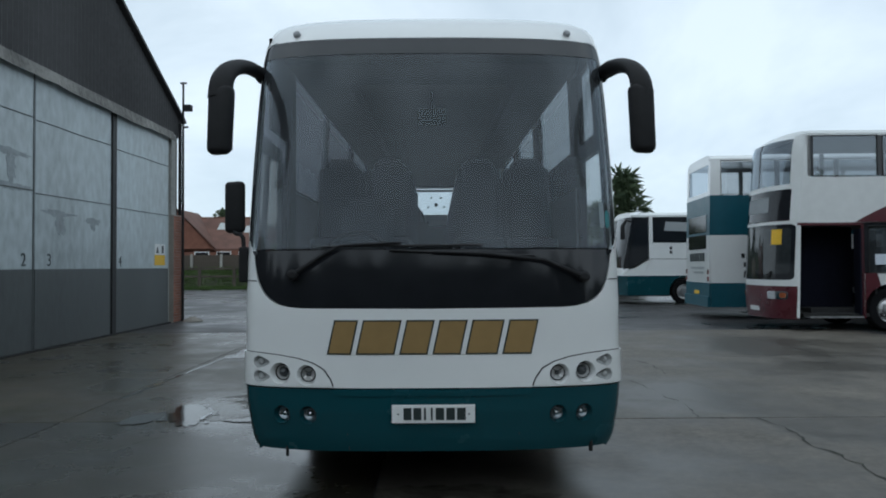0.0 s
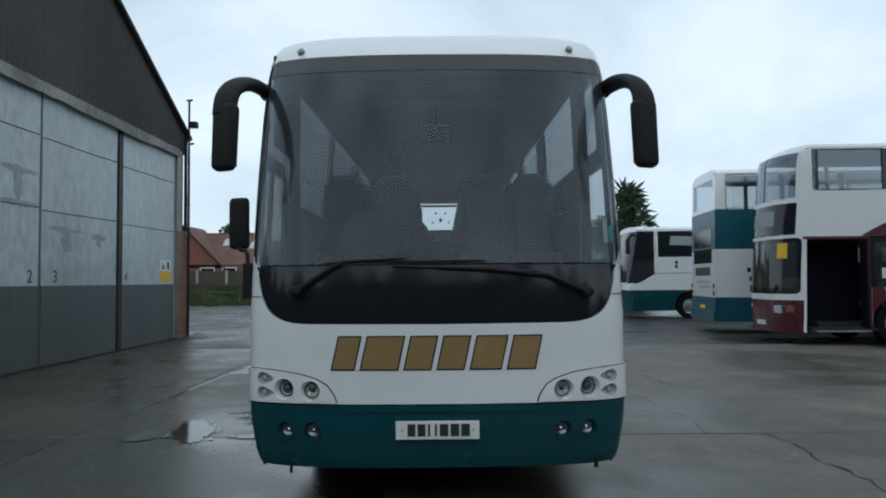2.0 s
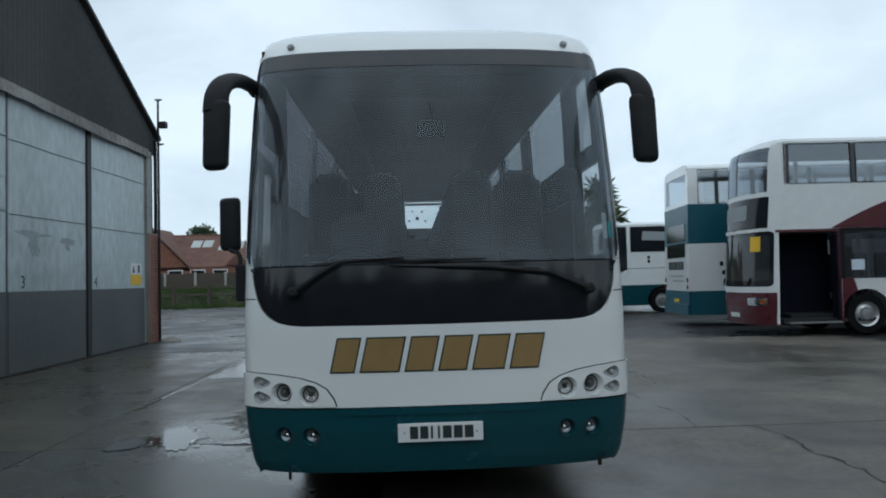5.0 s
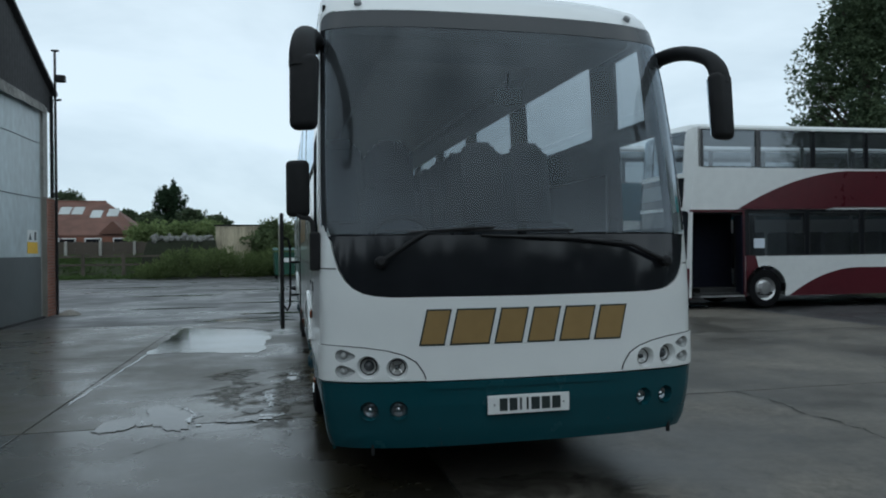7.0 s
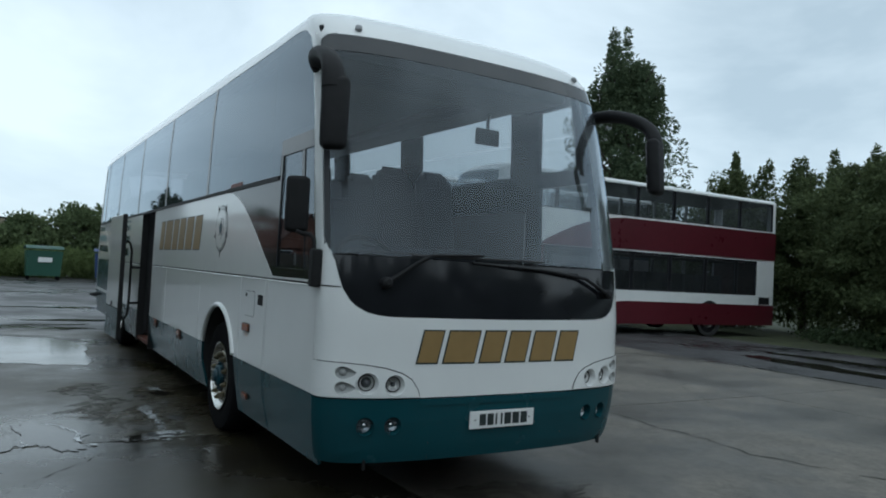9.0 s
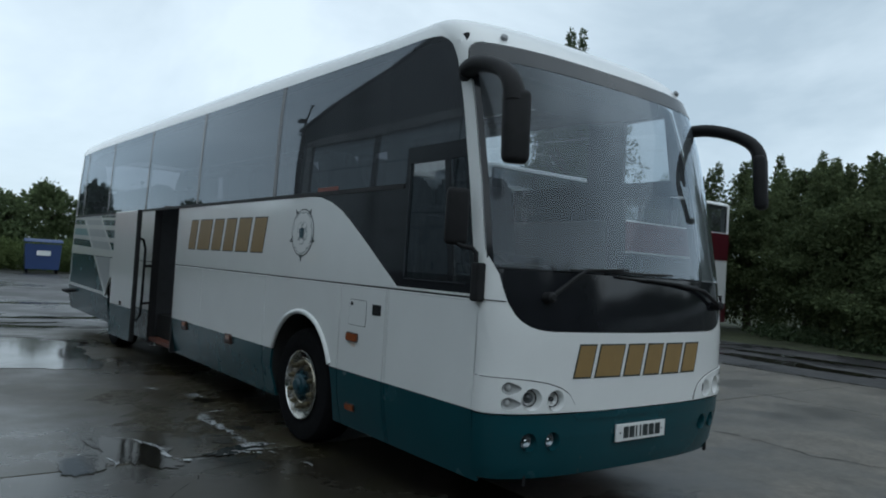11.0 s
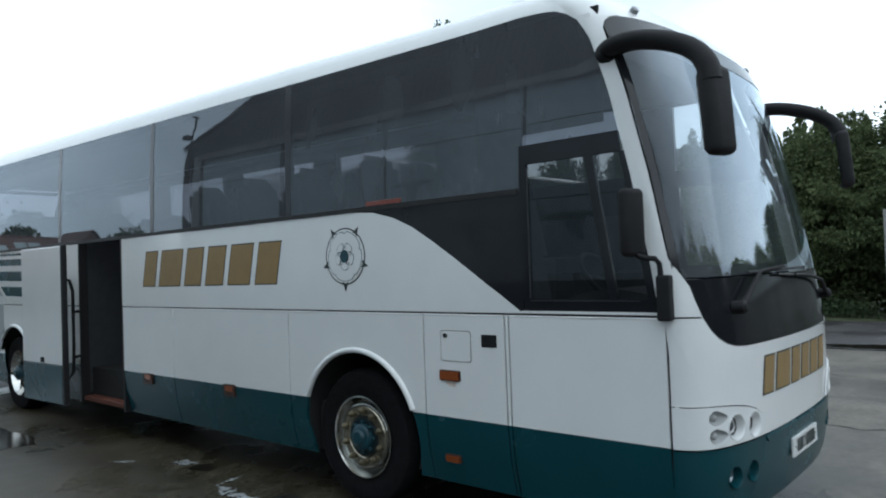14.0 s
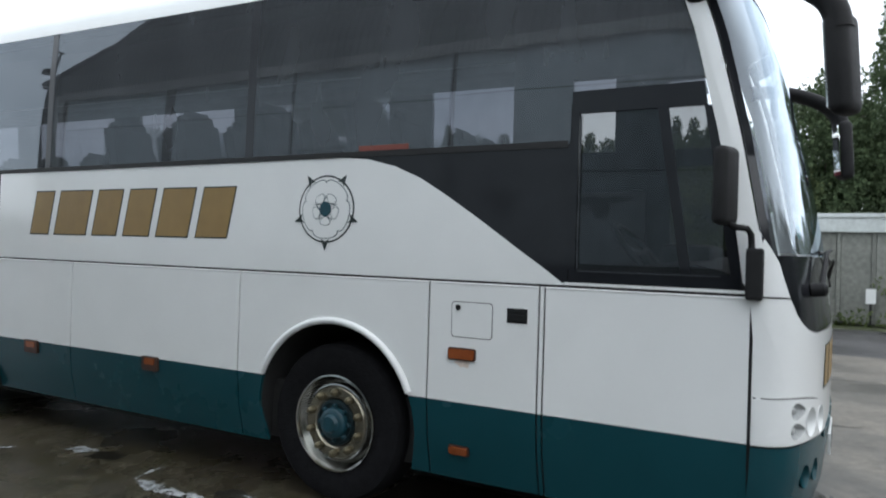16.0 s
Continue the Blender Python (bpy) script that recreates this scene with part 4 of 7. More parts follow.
# upper white band with the swoop at its front
swoop = [(1.215, BELT), (1.36, 1.545), (1.49, 1.63), (1.72, 1.785), (1.94, 1.925), (2.12, 2.03), (2.3, 2.105), (2.5, 2.155), (2.75, SILL)]
part("upper_side_panel", off_panel(swoop + [(6.44, SILL), (6.44, BELT)]), WHITE, coach, "white side panel with a swooping front edge", 30)
part("upper_side_panel", off_panel([(7.56, BELT), (tail_end(BELT), BELT), (tail_end(SILL), SILL), (7.56, SILL)]), WHITE, coach, smooth=30)
for y0, y1 in ((edge(1.4) + 0.01, 6.44), (7.57, 10.05)):
    part("belt_joint", off_panel(rect(y0, BELT - 0.03, y1, BELT + 0.006), -0.012, 0.004), SEAL, coach, smooth=30)
for y0, y1 in ((edge(1.0) + 0.015, 1.32), (1.36, 2.03), (2.04, 3.525), (3.535, 5.37), (5.38, 6.435), (7.57, 8.69)):
    part("panel_lip", Shape().tube([(-1.2475, y0, BELT - 0.0192), (-1.2475, y1, BELT - 0.0192)], 0.0058, 8), WHITE, coach, "rounded white lip along the panel edge", 60)
part("belt_moulding", off_panel(rect(edge(1.4) + 0.01, BELT + 0.001, 1.22, BELT + 0.016), 0.004, 0.008), WHITE, coach, smooth=30)
for y in (2.035, 3.53, 5.375):
    part("panel_joint", off_panel(rect(y - 0.02, LOW + 0.01, y + 0.02, BELT), -0.013, 0.004), SEAL, coach)
part("sill_moulding", off_panel(rect(2.75, SILL - 0.004, tail_end(SILL), SILL + 0.012), 0.006, 0.006), SEAL, coach, smooth=30)
# stripes on the rear quarter, rising a little towards the tail
def slant(z, foot, top):
    return foot[0] + (top[0] - foot[0]) * (z - foot[1]) / (top[1] - foot[1])


def up(y, z):
    return z + 0.018 * (y - 10.0)


S1, S2 = ((10.27, 0.81), (12.34, 2.10)), ((9.80, 1.45), (11.06, 2.18))
for k, (z0, z1) in enumerate(((2.115, 2.15), (1.98, 2.07), (1.77, 1.90), (1.56, 1.69))):
    for first_y, last_y, mat in ((8.75, S2, TEAL), (S2, S1, GREY_BAND), (S1, None, TEAL if k != 2 else TEAL_PALE)):
        y00, y01 = [(first_y if isinstance(first_y, float) else slant(z, *first_y) + 0.05) for z in (z0, z1)]
        y10, y11 = [(tail_end(z) - 0.04 if last_y is None else slant(z, *last_y) - 0.05) for z in (z0, z1)]
        part("stripe", off_panel([(y00, up(y00, z0)), (y10, up(y10, z0)), (y11, up(y11, z1)), (y01, up(y01, z1))], 0.002, 0.002), mat, coach, "grey stripe" if mat is GREY_BAND else "teal stripe")
part("grey_quarter", off_panel([(10.27, 0.80), (11.20, 1.43), (10.05, 1.43), (10.05, 1.1)], 0.002, 0.002), GREY_BAND, coach, "grey panel ahead of the slanting line")
for foot, top in (S1, S2):
    part("stripe_line", off_panel([(foot[0] - 0.05, foot[1]), (foot[0] + 0.05, foot[1]), (top[0] + 0.05, top[1]), (top[0] - 0.05, top[1])], 0.004, 0.002), WHITE, coach, "slanting white stripe")
part("stripe_line", off_panel([(10.05, 1.435), (tail_end(1.45), 1.47), (tail_end(1.5), 1.57), (10.05, 1.52)], 0.0035, 0.002), WHITE, coach, "white stripe")
part("stripe_line", off_panel([(10.22, 0.78), (BACK, 0.80), (BACK, 0.85), (10.27, 0.83)], 0.003, 0.002), WHITE, coach, "white stripe")
part("corner_trim", off_panel([(tail_end(0.8) - 0.06, 0.8), (tail_end(0.8), 0.8), (tail_end(3.2), 3.38), (tail_end(3.2) - 0.06, 3.38)], 0.005, 0.01), WHITE, coach, smooth=30)

# wheel arch lips
for cy in (HUB_Y, REAR_Y):
    pts = [(-1.252, y, z) for y, z in arch(cy, 0.620) if z > SPLIT]
    part("arch_lip", Shape().tube(pts, 0.022, 10, up=(1, 0, 0)), WHITE, coach, "white wheel arch lip", 50)
    part("arch_liner", panel([(y, 0) for y in (0, 1)] + [(1, 1), (0, 1)], lambda u, v, cy=cy: (-half(HUB_Z + 0.03 + 0.618 * math.sin(math.pi * min(1, max(0, (v - 0.1) / 0.8))) - 2.2 * max(0, 0.1 - v, v - 0.9)) + 0.021 + 0.75 * u, cy - 0.618 * math.cos(math.pi * min(1, max(0, (v - 0.1) / 0.8))), HUB_Z + 0.03 + 0.618 * math.sin(math.pi * min(1, max(0, (v - 0.1) / 0.8))) - 2.2 * max(0, 0.1 - v, v - 0.9)), 0, 0.01, 0.5, 0.05), DARK, coach, smooth=40)

# glass above the band
PILLAR = material("dark_glass_joint", (0.045, 0.048, 0.054), 0.2, vary=0.2, scale=3, spec=0.45)
divides = [3.49, 5.76, 8.08, 10.48, 12.6]
cuts = [edge(2.5) + 0.1] + divides + [tail_end(3.2) + 0.03]
first = [(1.21, 2.395), (1.21, SILL + 0.014), (divides[0] - 0.034, SILL + 0.014), (divides[0] - 0.034, TOP + climb(divides[0])), (2.0, TOP), (1.15, TOP), (0.963, 3.243), (0.872, 3.212), (0.784, 3.143), (0.732, 3.066), (0.70, 3.01)] + [(edge(z) + 0.028, z) for z in (2.95, 2.7, 2.395)]
for k in range(6):
    o = first if k == 0 else [(cuts[k] + 0.034, SILL + 0.014), (cuts[k + 1] - 0.034, SILL + 0.014), (cuts[k + 1] - 0.034, TOP + climb(cuts[k + 1])), (cuts[k] + 0.034, TOP + climb(cuts[k]))]
    pane = part("side_window", off_panel(o, -0.002, 0.0), TINT, coach, "dark tinted side window", 30)
    pane.visible_shadow = False
for y in divides:
    part("window_pillar", off_panel(rect(y - 0.035, SILL, y + 0.035, TOP + climb(y)), 0.001, 0.04), PILLAR, coach, smooth=30)
part("window_header", off_panel([(1.3, TOP - 0.05), (2.0, TOP - 0.05), (tail_end(TOP), TOP + climb(13) - 0.05), (tail_end(TOP), TOP + climb(13) + 0.004), (2.0, TOP + 0.004), (1.3, TOP + 0.004)], -0.012, 0.02), GLOSS_BLACK, coach, smooth=30)
part("pillar_corner", off_panel([(edge(3.13) - 0.03, 3.16), (edge(2.95) + 0.02, 2.95), (0.70, 3.01), (0.732, 3.066), (0.784, 3.143), (0.80, 3.16)], 0.002, 0.02, 0.05, 0.05), WHITE, coach, "white corner of the roof pillar", 40)
# black swoop panel round the driver's window
part("cab_surround", off_panel(swoop[::-1] + [(1.205, BELT), (1.205, SILL + 0.01), (2.75, SILL + 0.01)], -0.004, 0.02), GLOSS_BLACK, coach, "gloss black panel behind the cab window", 30)
cab = part("cab_window", off_panel(rect(0.36, BELT + 0.006, 1.2, BELT + 0.085), -0.004, 0.03), GLOSS_BLACK, coach, "sliding cab window in a black frame", 30)
BAR = [(0.715, 2.345), (0.765, 2.345), (0.635, BELT + 0.085), (0.585, BELT + 0.085)]
for o in ([(edge(2.34) + 0.02, 2.345), (edge(2.34) + 0.06, 2.345), (edge(BELT) + 0.085, BELT + 0.085), (edge(BELT) + 0.02, BELT + 0.085)], BAR, rect(1.165, BELT + 0.085, 1.206, 2.36)):
    part("frame_bar", off_panel(o, -0.004, 0.03), GLOSS_BLACK, cab, smooth=30)
pane = part("pane", off_panel([(edge(BELT) + 0.085, BELT + 0.085), BAR[3], BAR[0], (edge(2.34) + 0.06, 2.345)], -0.01, 0.0), CLEAR, cab, smooth=30)
pane.visible_shadow = False
pane = part("pane", off_panel([BAR[2], (1.165, BELT + 0.085), (1.165, 2.345), BAR[1]], -0.012, 0.0), CLEAR, cab, smooth=30)
pane.visible_shadow = False
part("frame_bar", off_panel([(edge(2.36) + 0.04, 2.345), (1.206, 2.345), (1.206, 2.462), (edge(2.46) + 0.035, 2.462)], -0.001, 0.02), GLOSS_BLACK, cab, smooth=30)

for o in (rect(1.150, BELT + 0.09, 1.156, 2.33), rect(0.45, BELT + 0.074, 1.15, BELT + 0.080)):
    part("window_channel", off_panel(o, 0.002, 0.006), PILLAR, cab, "thin grey channel of the sliding pane")
part("glass_seal", off_panel(rect(1.222, SILL - 0.004, tail_end(SILL), SILL + 0.03), 0.004, 0.02), SEAL, coach, "black rubber along the foot of the glass", 30)
part("red_strip", off_panel(rect(2.21, 2.206, 2.57, 2.238), 0.003, 0.003), material("dull_red_strip", (0.20, 0.055, 0.04), 0.5, vary=0.15, scale=20), coach, "dull red strip on the foot of the glass")
HOUSING = material("brown_lamp_housing", (0.05, 0.022, 0.014), 0.5, vary=0.3, scale=20)


def blot_outline(cy, cz, ry, rz):
    return [(cy + ry * math.cos(a) * (1 + 0.25 * math.sin(3 * a + 1)), cz + rz * math.sin(a) * (1 + 0.2 * math.sin(5 * a))) for a in np.linspace(0, 2 * math.pi, 25)[:-1]]


# small fittings on the side
flap = part("filler_flap", off_panel(rounded(1.63, 1.125, 1.88, 1.32, 0.02), 0.003, 0.004), WHITE, coach, "white filler flap", 30)
part("flap_joint", off_panel(rounded(1.626, 1.121, 1.884, 1.324, 0.022), 0.0015, 0.003), SEAL, flap)
part("flap_lock", Shape().lathe([(0.016, 0.0), (0.016, 0.008), (0.001, 0.008)], (-1.252, 1.84, 1.29), (-1, 0, 0), 12), BLACK, flap)
grille = part("side_vent", off_panel(rect(1.42, 1.225, 1.54, 1.305), 0.003, 0.006), BLACK, coach, "small black vent")
for k in range(3):
    part("slat", off_panel(rect(1.43, 1.238 + 0.024 * k, 1.53, 1.247 + 0.024 * k), 0.008, 0.006), BLACK, grille)
for y0, z0, y1, z1, mat, nm in ((1.73, 1.0, 1.89, 1.055, AMBER, "side_indicator"), (1.77, 0.455, 1.885, 0.495, AMBER, "side_reflector"), (4.32, 0.66, 4.49, 0.765, HOUSING, "side_marker"), (5.80, 0.655, 5.98, 0.76, HOUSING, "side_marker")):
    lamp = part(nm, off_panel(rounded(y0, z0, y1, z1, 0.012), 0.018, 0.02), mat, coach, "amber side lamp" if mat is AMBER else "dark red side lamp", 40)
    if mat is AMBER:
        part("housing", off_panel(rounded(y0 - 0.008, z0 - 0.008, y1 + 0.008, z1 + 0.008, 0.014), 0.008, 0.01), HOUSING, lamp, "dark lamp housing")
    if z0 > 0.6 and z0 < 0.9:
        part("lens", off_panel(rounded(y0 + 0.03, z0 + 0.045, y1 - 0.03, z1 - 0.012, 0.01), 0.022, 0.006), AMBER, lamp, "amber lens")

part("rust_stain", off_panel(blot_outline(1.80, 0.975, 0.045, 0.022), 0.0012, 0.002), material("rust_stain", (0.68, 0.58, 0.50), 0.4, vary=0.2, scale=20), coach, "faint rust stain below the lamp")

# rose badge in plain rings and petals
BADGE_LINE = material("badge_line", (0.16, 0.19, 0.20), 0.45, vary=0.1, scale=4)
badge = part("badge_ring", panel([(math.cos(a) * 0.22 - 2.81, 1.85 + 0.215 * math.sin(a)) for a in np.linspace(0, 2 * math.pi, 49)[:-1]], offside, 0.0015, 0.002, 0.06, 0.06), INK, coach, "round badge of rings and petals")
part("badge_field", panel([(math.cos(a) * 0.209 - 2.81, 1.85 + 0.204 * math.sin(a)) for a in np.linspace(0, 2 * math.pi, 49)[:-1]], offside, 0.003, 0.002, 0.06, 0.06), WHITE, badge)
for k in range(5):
    a = math.pi / 2 + math.pi / 5 + 2 * math.pi * k / 5
    c, s = math.cos(a), math.sin(a)

    def petal(r, w, k2, mat, lift, c=c, s=s):
        pts = []
        for t in np.linspace(0, 2 * math.pi, 25)[:-1]:
            p, q = k2 + r * math.cos(t), w * math.sin(t) * (1.0 + 0.35 * math.cos(t))
            pts.append((-2.81 + p * c - q * s, 1.85 + p * s + q * c))
        part("badge_petal", panel(pts, offside, lift, 0.002, 0.05, 0.05), mat, badge)

    petal(0.072, 0.098, 0.118, BADGE_LINE, 0.0045)
    petal(0.066, 0.091, 0.118, WHITE, 0.006)
    petal(0.03, 0.04, 0.075, BADGE_LINE, 0.0075)
    petal(0.026, 0.035, 0.075, WHITE, 0.009)
    pts = [(-2.81 + p * c - q * s, 1.85 + p * s + q * c) for p, q in ((0.19, -0.03), (0.265, 0.0), (0.19, 0.03), (0.205, 0.0))]
    part("badge_tip", panel(pts, offside, 0.0045, 0.002, 0.05, 0.05), INK, badge)
part("badge_eye", panel([(math.cos(a) * 0.045 - 2.81, 1.85 + 0.047 * math.sin(a)) for a in np.linspace(0, 2 * math.pi, 25)[:-1]], offside, 0.011, 0.002, 0.06, 0.06), HUB_TEAL, badge)

# nearside, tail, roof
part("nearside_panel", panel([(edge(1.0) + 0.02, SPLIT + 0.002), (BACK, SPLIT + 0.002), (tail_end(SILL), SILL - 0.11), (1.52, SILL - 0.11), (1.52, 1.49), (edge(1.4) + 0.03, 1.49)], nearside, 0, 0.02, 0.6, 0.2), WHITE, coach, smooth=30)
part("nearside_skirt", panel(rect(edge(0.5) + 0.02, LOW, BACK, SPLIT - 0.002), nearside, 0, 0.02, 0.6, 0.2), TEAL, coach, smooth=30)
NEAR_PANES = [(0.47, 1.24), (1.67, 3.48), (3.98, 5.62), (6.12, 7.76), (8.26, 9.9), (10.4, 12.05)]
NEAR_GLASS = glass("near_glass", (0.66, 0.69, 0.72), 0.06, haze=0.02, rise=2.4)
REAR_GLASS = glass("rear_glass", (0.88, 0.91, 0.93), 0.05)
DOOR_GLASS = glass("front_door_glass", (0.95, 0.97, 0.98), 0.04)
NEAR_FOOT = 2.50
near_holes = [rect(a, NEAR_FOOT if a < 2 else 2.60, c, 3.23) for a, c in NEAR_PANES[1:]] + [[(0.72, 2.5), (1.24, 2.5), (1.24, 3.06), (0.80, 3.06)], [(0.46, 1.68), (1.19, 1.68), (1.22, 2.36), (0.58, 2.36)]]
part("nearside_glazing", panel([(edge(1.5) + 0.03, 1.5), (1.5, 1.5), (1.5, SILL - 0.1), (tail_end(SILL), SILL - 0.1), (tail_end(TOP), TOP + climb(13)), (2.0, TOP), (1.1, TOP), (0.86, 3.2), (0.75, 3.1), (edge(2.5) + 0.03, 2.5)], nearside, -0.004, 0.04, 0.6, 0.2, holes=near_holes), GLOSS_BLACK, coach, "black glazing band of the far side", 30)
for k, o in enumerate(near_holes):
    pane = part("side_window", panel(o, nearside, -0.006, 0.0, 0.6, 0.2), DOOR_GLASS if k == 6 else NEAR_GLASS, coach, smooth=30)
    pane.visible_shadow = False
REAR_PANE = [(-0.48, 2.81), (0.48, 2.81), (0.60, 3.37), (-0.60, 3.37)]
part("tail_panel", panel([(-1, 0.42), (1, 0.42), (1, 3.43), (-1, 3.43)], tail, 0, 0.03, 0.05, 0.15, holes=[REAR_PANE]), WHITE, coach, smooth=40)
pane = part("rear_window", panel(REAR_PANE, tail, -0.006, 0.0, 0.06, 0.15), REAR_GLASS, coach, "rear window", 40)
pane.visible_shadow = False
for x, z, r in ((0.0, 3.05, 0.045), (-0.12, 3.22, 0.025), (0.12, 3.22, 0.025), (-0.20, 2.99, 0.025), (0.20, 2.99, 0.025)):
    part("window_dot", Shape().lathe([(0.001, 0.003), (r, 0.003), (r, -0.003), (0.001, -0.003)], (x, TAIL - 0.17 * (z - 1.2) - 0.03, z), (0, -1, 0), 14), INK, pane, "dark round dot of a badge on the glass")
part("tow_bar", Shape().tube([(-1.22, BACK - 0.75, 0.72), (-1.33, BACK - 0.55, 0.70), (-1.33, BACK + 0.1, 0.66), (-1.2, BACK + 0.35, 0.62)], 0.035, 8), BLACK, coach, smooth=50)
rings, roof = [], Shape()
RISE = [0.0, 0.24, 0.45, 0.63, 0.79, 0.92, 1.0, 1.0]


def roof_foot(y):
    """The height at which the roof begins: above the side glass higher than above the windscreen."""
    return float(np.interp(y, (0.77, 0.784, 0.872, 0.963, 1.15), (3.13, 3.14, 3.209, 3.24, 3.256)))


for i, k in enumerate(RISE):
    z_front = 3.13 + (3.51 - 3.13) * k
    cap = 0.3 if i == len(RISE) - 1 else half(z_front)
    base = [front(u, z_front) for u in np.linspace(-1, 1, 41)]
    ring = [(x * cap / half(z_front), y, z_front + (0.01 if i == len(RISE) - 1 else 0)) for x, y, _ in base]
    y0 = ring[-1][1]
    back = TAIL - 0.42 - (z_front - 3.13) * 0.5
    side = []
    for y in list(y0 + np.array([0.03, 0.07, 0.12, 0.2, 0.3, 0.45])) + list(np.linspace(y0 + 0.9, back, 8)):
        foot = roof_foot(y - y0 + 0.73)
        crest = 3.51 + 0.075 * min(1.0, max(0.0, (y - y0 - 0.6) / 2.4))
        z = foot + (crest - foot) * k + climb(y)
        w = 0.3 if i == len(RISE) - 1 else half(foot + (3.51 - foot) * k)
        side.append((w, y, z + (0.01 if i == len(RISE) - 1 else 0)))
    ring += side + [(-x, y, z) for x, y, z in side[::-1]]
    rings.append(ring)
n = len(rings[0])
for i, ring in enumerate(rings):
    roof.v += ring
for i in range(len(rings) - 1):
    for k in range(n):
        a, b = i * n + k, i * n + (k + 1) % n
        roof.f.append((a, b, b + n, a + n))
roof.f.append(tuple((len(rings) - 1) * n + k for k in range(n)))
roof_ob = part("roof", roof, WHITE, coach, "white domed roof", 40)
for y0 in (4.3, 8.2):
    hatch = part("roof_hatch", Shape().box((-0.5, y0, 3.54 + climb(y0)), (0.5, y0 + 1.0, 3.68 + climb(y0)), 0.03), WHITE, roof_ob, "white roof hatch", 40)
for s in (-1, 1):
    p = (s * 0.972, 0.535, 3.197)
    part("marker_lamp", Shape().lathe([(0.026, -0.02), (0.024, 0.003), (0.014, 0.008), (0.001, 0.009)], p, (s * 0.25, -0.75, 0.55), 14), material("marker_grey", (0.28, 0.29, 0.3), 0.3, vary=0.2, scale=20) if s < 0 else bpy.data.materials["marker_grey"], roof_ob, "small grey marker lamp", 50)


# mirrors on curved arms
def smoothed(path, radii, steps=4):
    """More points along a rounded path."""
    p = np.column_stack([np.array([tuple(q) for q in path]), radii])
    p = np.vstack([2 * p[0] - p[1], p, 2 * p[-1] - p[-2]])
    out = []
    for i in range(1, len(p) - 2):
        for t in np.linspace(0, 1, steps, endpoint=False):
            a, b, c, d = p[i - 1], p[i], p[i + 1], p[i + 2]
            out.append(0.5 * (2 * b + (c - a) * t + (2 * a - 5 * b + 4 * c - d) * t * t + (3 * b - a - 3 * c + d) * t ** 3))
    out.append(p[-2])
    return [tuple(map(float, q[:3])) for q in out], [float(q[3]) for q in out]


def big_mirror(s):
    root = Vector((s * 1.215, 0.605, 2.905))
    path = [root, (s * 1.245, 0.56, 2.918), (s * 1.28, 0.43, 2.918), (s * 1.308, 0.28, 2.885), (s * 1.328, 0.14, 2.828), (s * 1.34, 0.05, 2.765), (s * 1.346, 0.0, 2.69), (s * 1.347, -0.018, 2.60)]
    path, radii = smoothed(path, [0.055, 0.064, 0.067, 0.068, 0.069, 0.072, 0.077, 0.08])
    arm = part("mirror_arm", Shape().tube(path, radii, 18, 0.72, up=(0.3, 0, 1)), BLACK, coach, "black curved mirror arm", 60)
    part("arm_foot", Shape().lathe([(0.06, -0.02), (0.062, 0.02), (0.055, 0.04), (0.001, 0.04)], root, (s * 0.5, -0.8, 0.1), 16), BLACK, arm, smooth=40)
    at = pose(s * 1.341, -0.035, 2.455, -4, 0, s * 20)
    b = bmesh.new()
    bmesh.ops.create_cube(b, size=1.0, matrix=at @ Matrix.Diagonal((0.172, 0.10, 0.44, 1)))
    for q in b.verts:
        if q.co.z < 2.45:
            q.co.x = s * 1.341 + (q.co.x - s * 1.341) * 0.92
    bmesh.ops.bevel(b, geom=b.edges[:], offset=0.042, segments=4, affect="EDGES", profile=0.5)
    part("mirror_head", Shape().bm(b), BLACK, arm, "black mirror head", 60)
    b = bmesh.new()
    bmesh.ops.create_cube(b, size=1.0, matrix=at @ Matrix.Translation((0, 0.049, 0)) @ Matrix.Diagonal((0.125, 0.008, 0.37, 1)))
    part("mirror_glass", Shape().bm(b), bpy.data.materials.get("mirror") or material("mirror", (0.85, 0.87, 0.88), 0.02, metal=1.0, vary=0.02), arm, "mirror glass")


for s in (-1, 1):
    big_mirror(s)
b = bmesh.new()
bmesh.ops.create_cube(b, size=1.0, matrix=pose(-1.375, 0.42, 1.94, 0, 0, -20) @ Matrix.Diagonal((0.15, 0.072, 0.36, 1)))
bmesh.ops.bevel(b, geom=b.edges[:], offset=0.034, segments=4, affect="EDGES", profile=0.5)
kerb = part("side_mirror", Shape().bm(b), BLACK, coach, "black side mirror on a bent bracket", 50)
part("mirror_bracket", Shape().tube([(-1.375, 0.41, 1.80), (-1.37, 0.395, 1.765), (-1.35, 0.37, 1.752), (-1.31, 0.33, 1.748), (-1.29, 0.315, 1.72), (-1.283, 0.31, 1.60)], 0.015, 8), BLACK, kerb, smooth=50)
part("bracket_foot", Shape().box((-1.31, 0.26, 1.42), (-1.245, 0.335, 1.66), 0.015), BLACK, kerb)
b = bmesh.new()
bmesh.ops.create_cube(b, size=1.0, matrix=pose(-1.375, 0.42, 1.94, 0, 0, -20) @ Matrix.Translation((0, 0.0345, 0)) @ Matrix.Diagonal((0.085, 0.006, 0.28, 1)))
part("mirror_glass", Shape().bm(b), bpy.data.materials["mirror"], kerb)

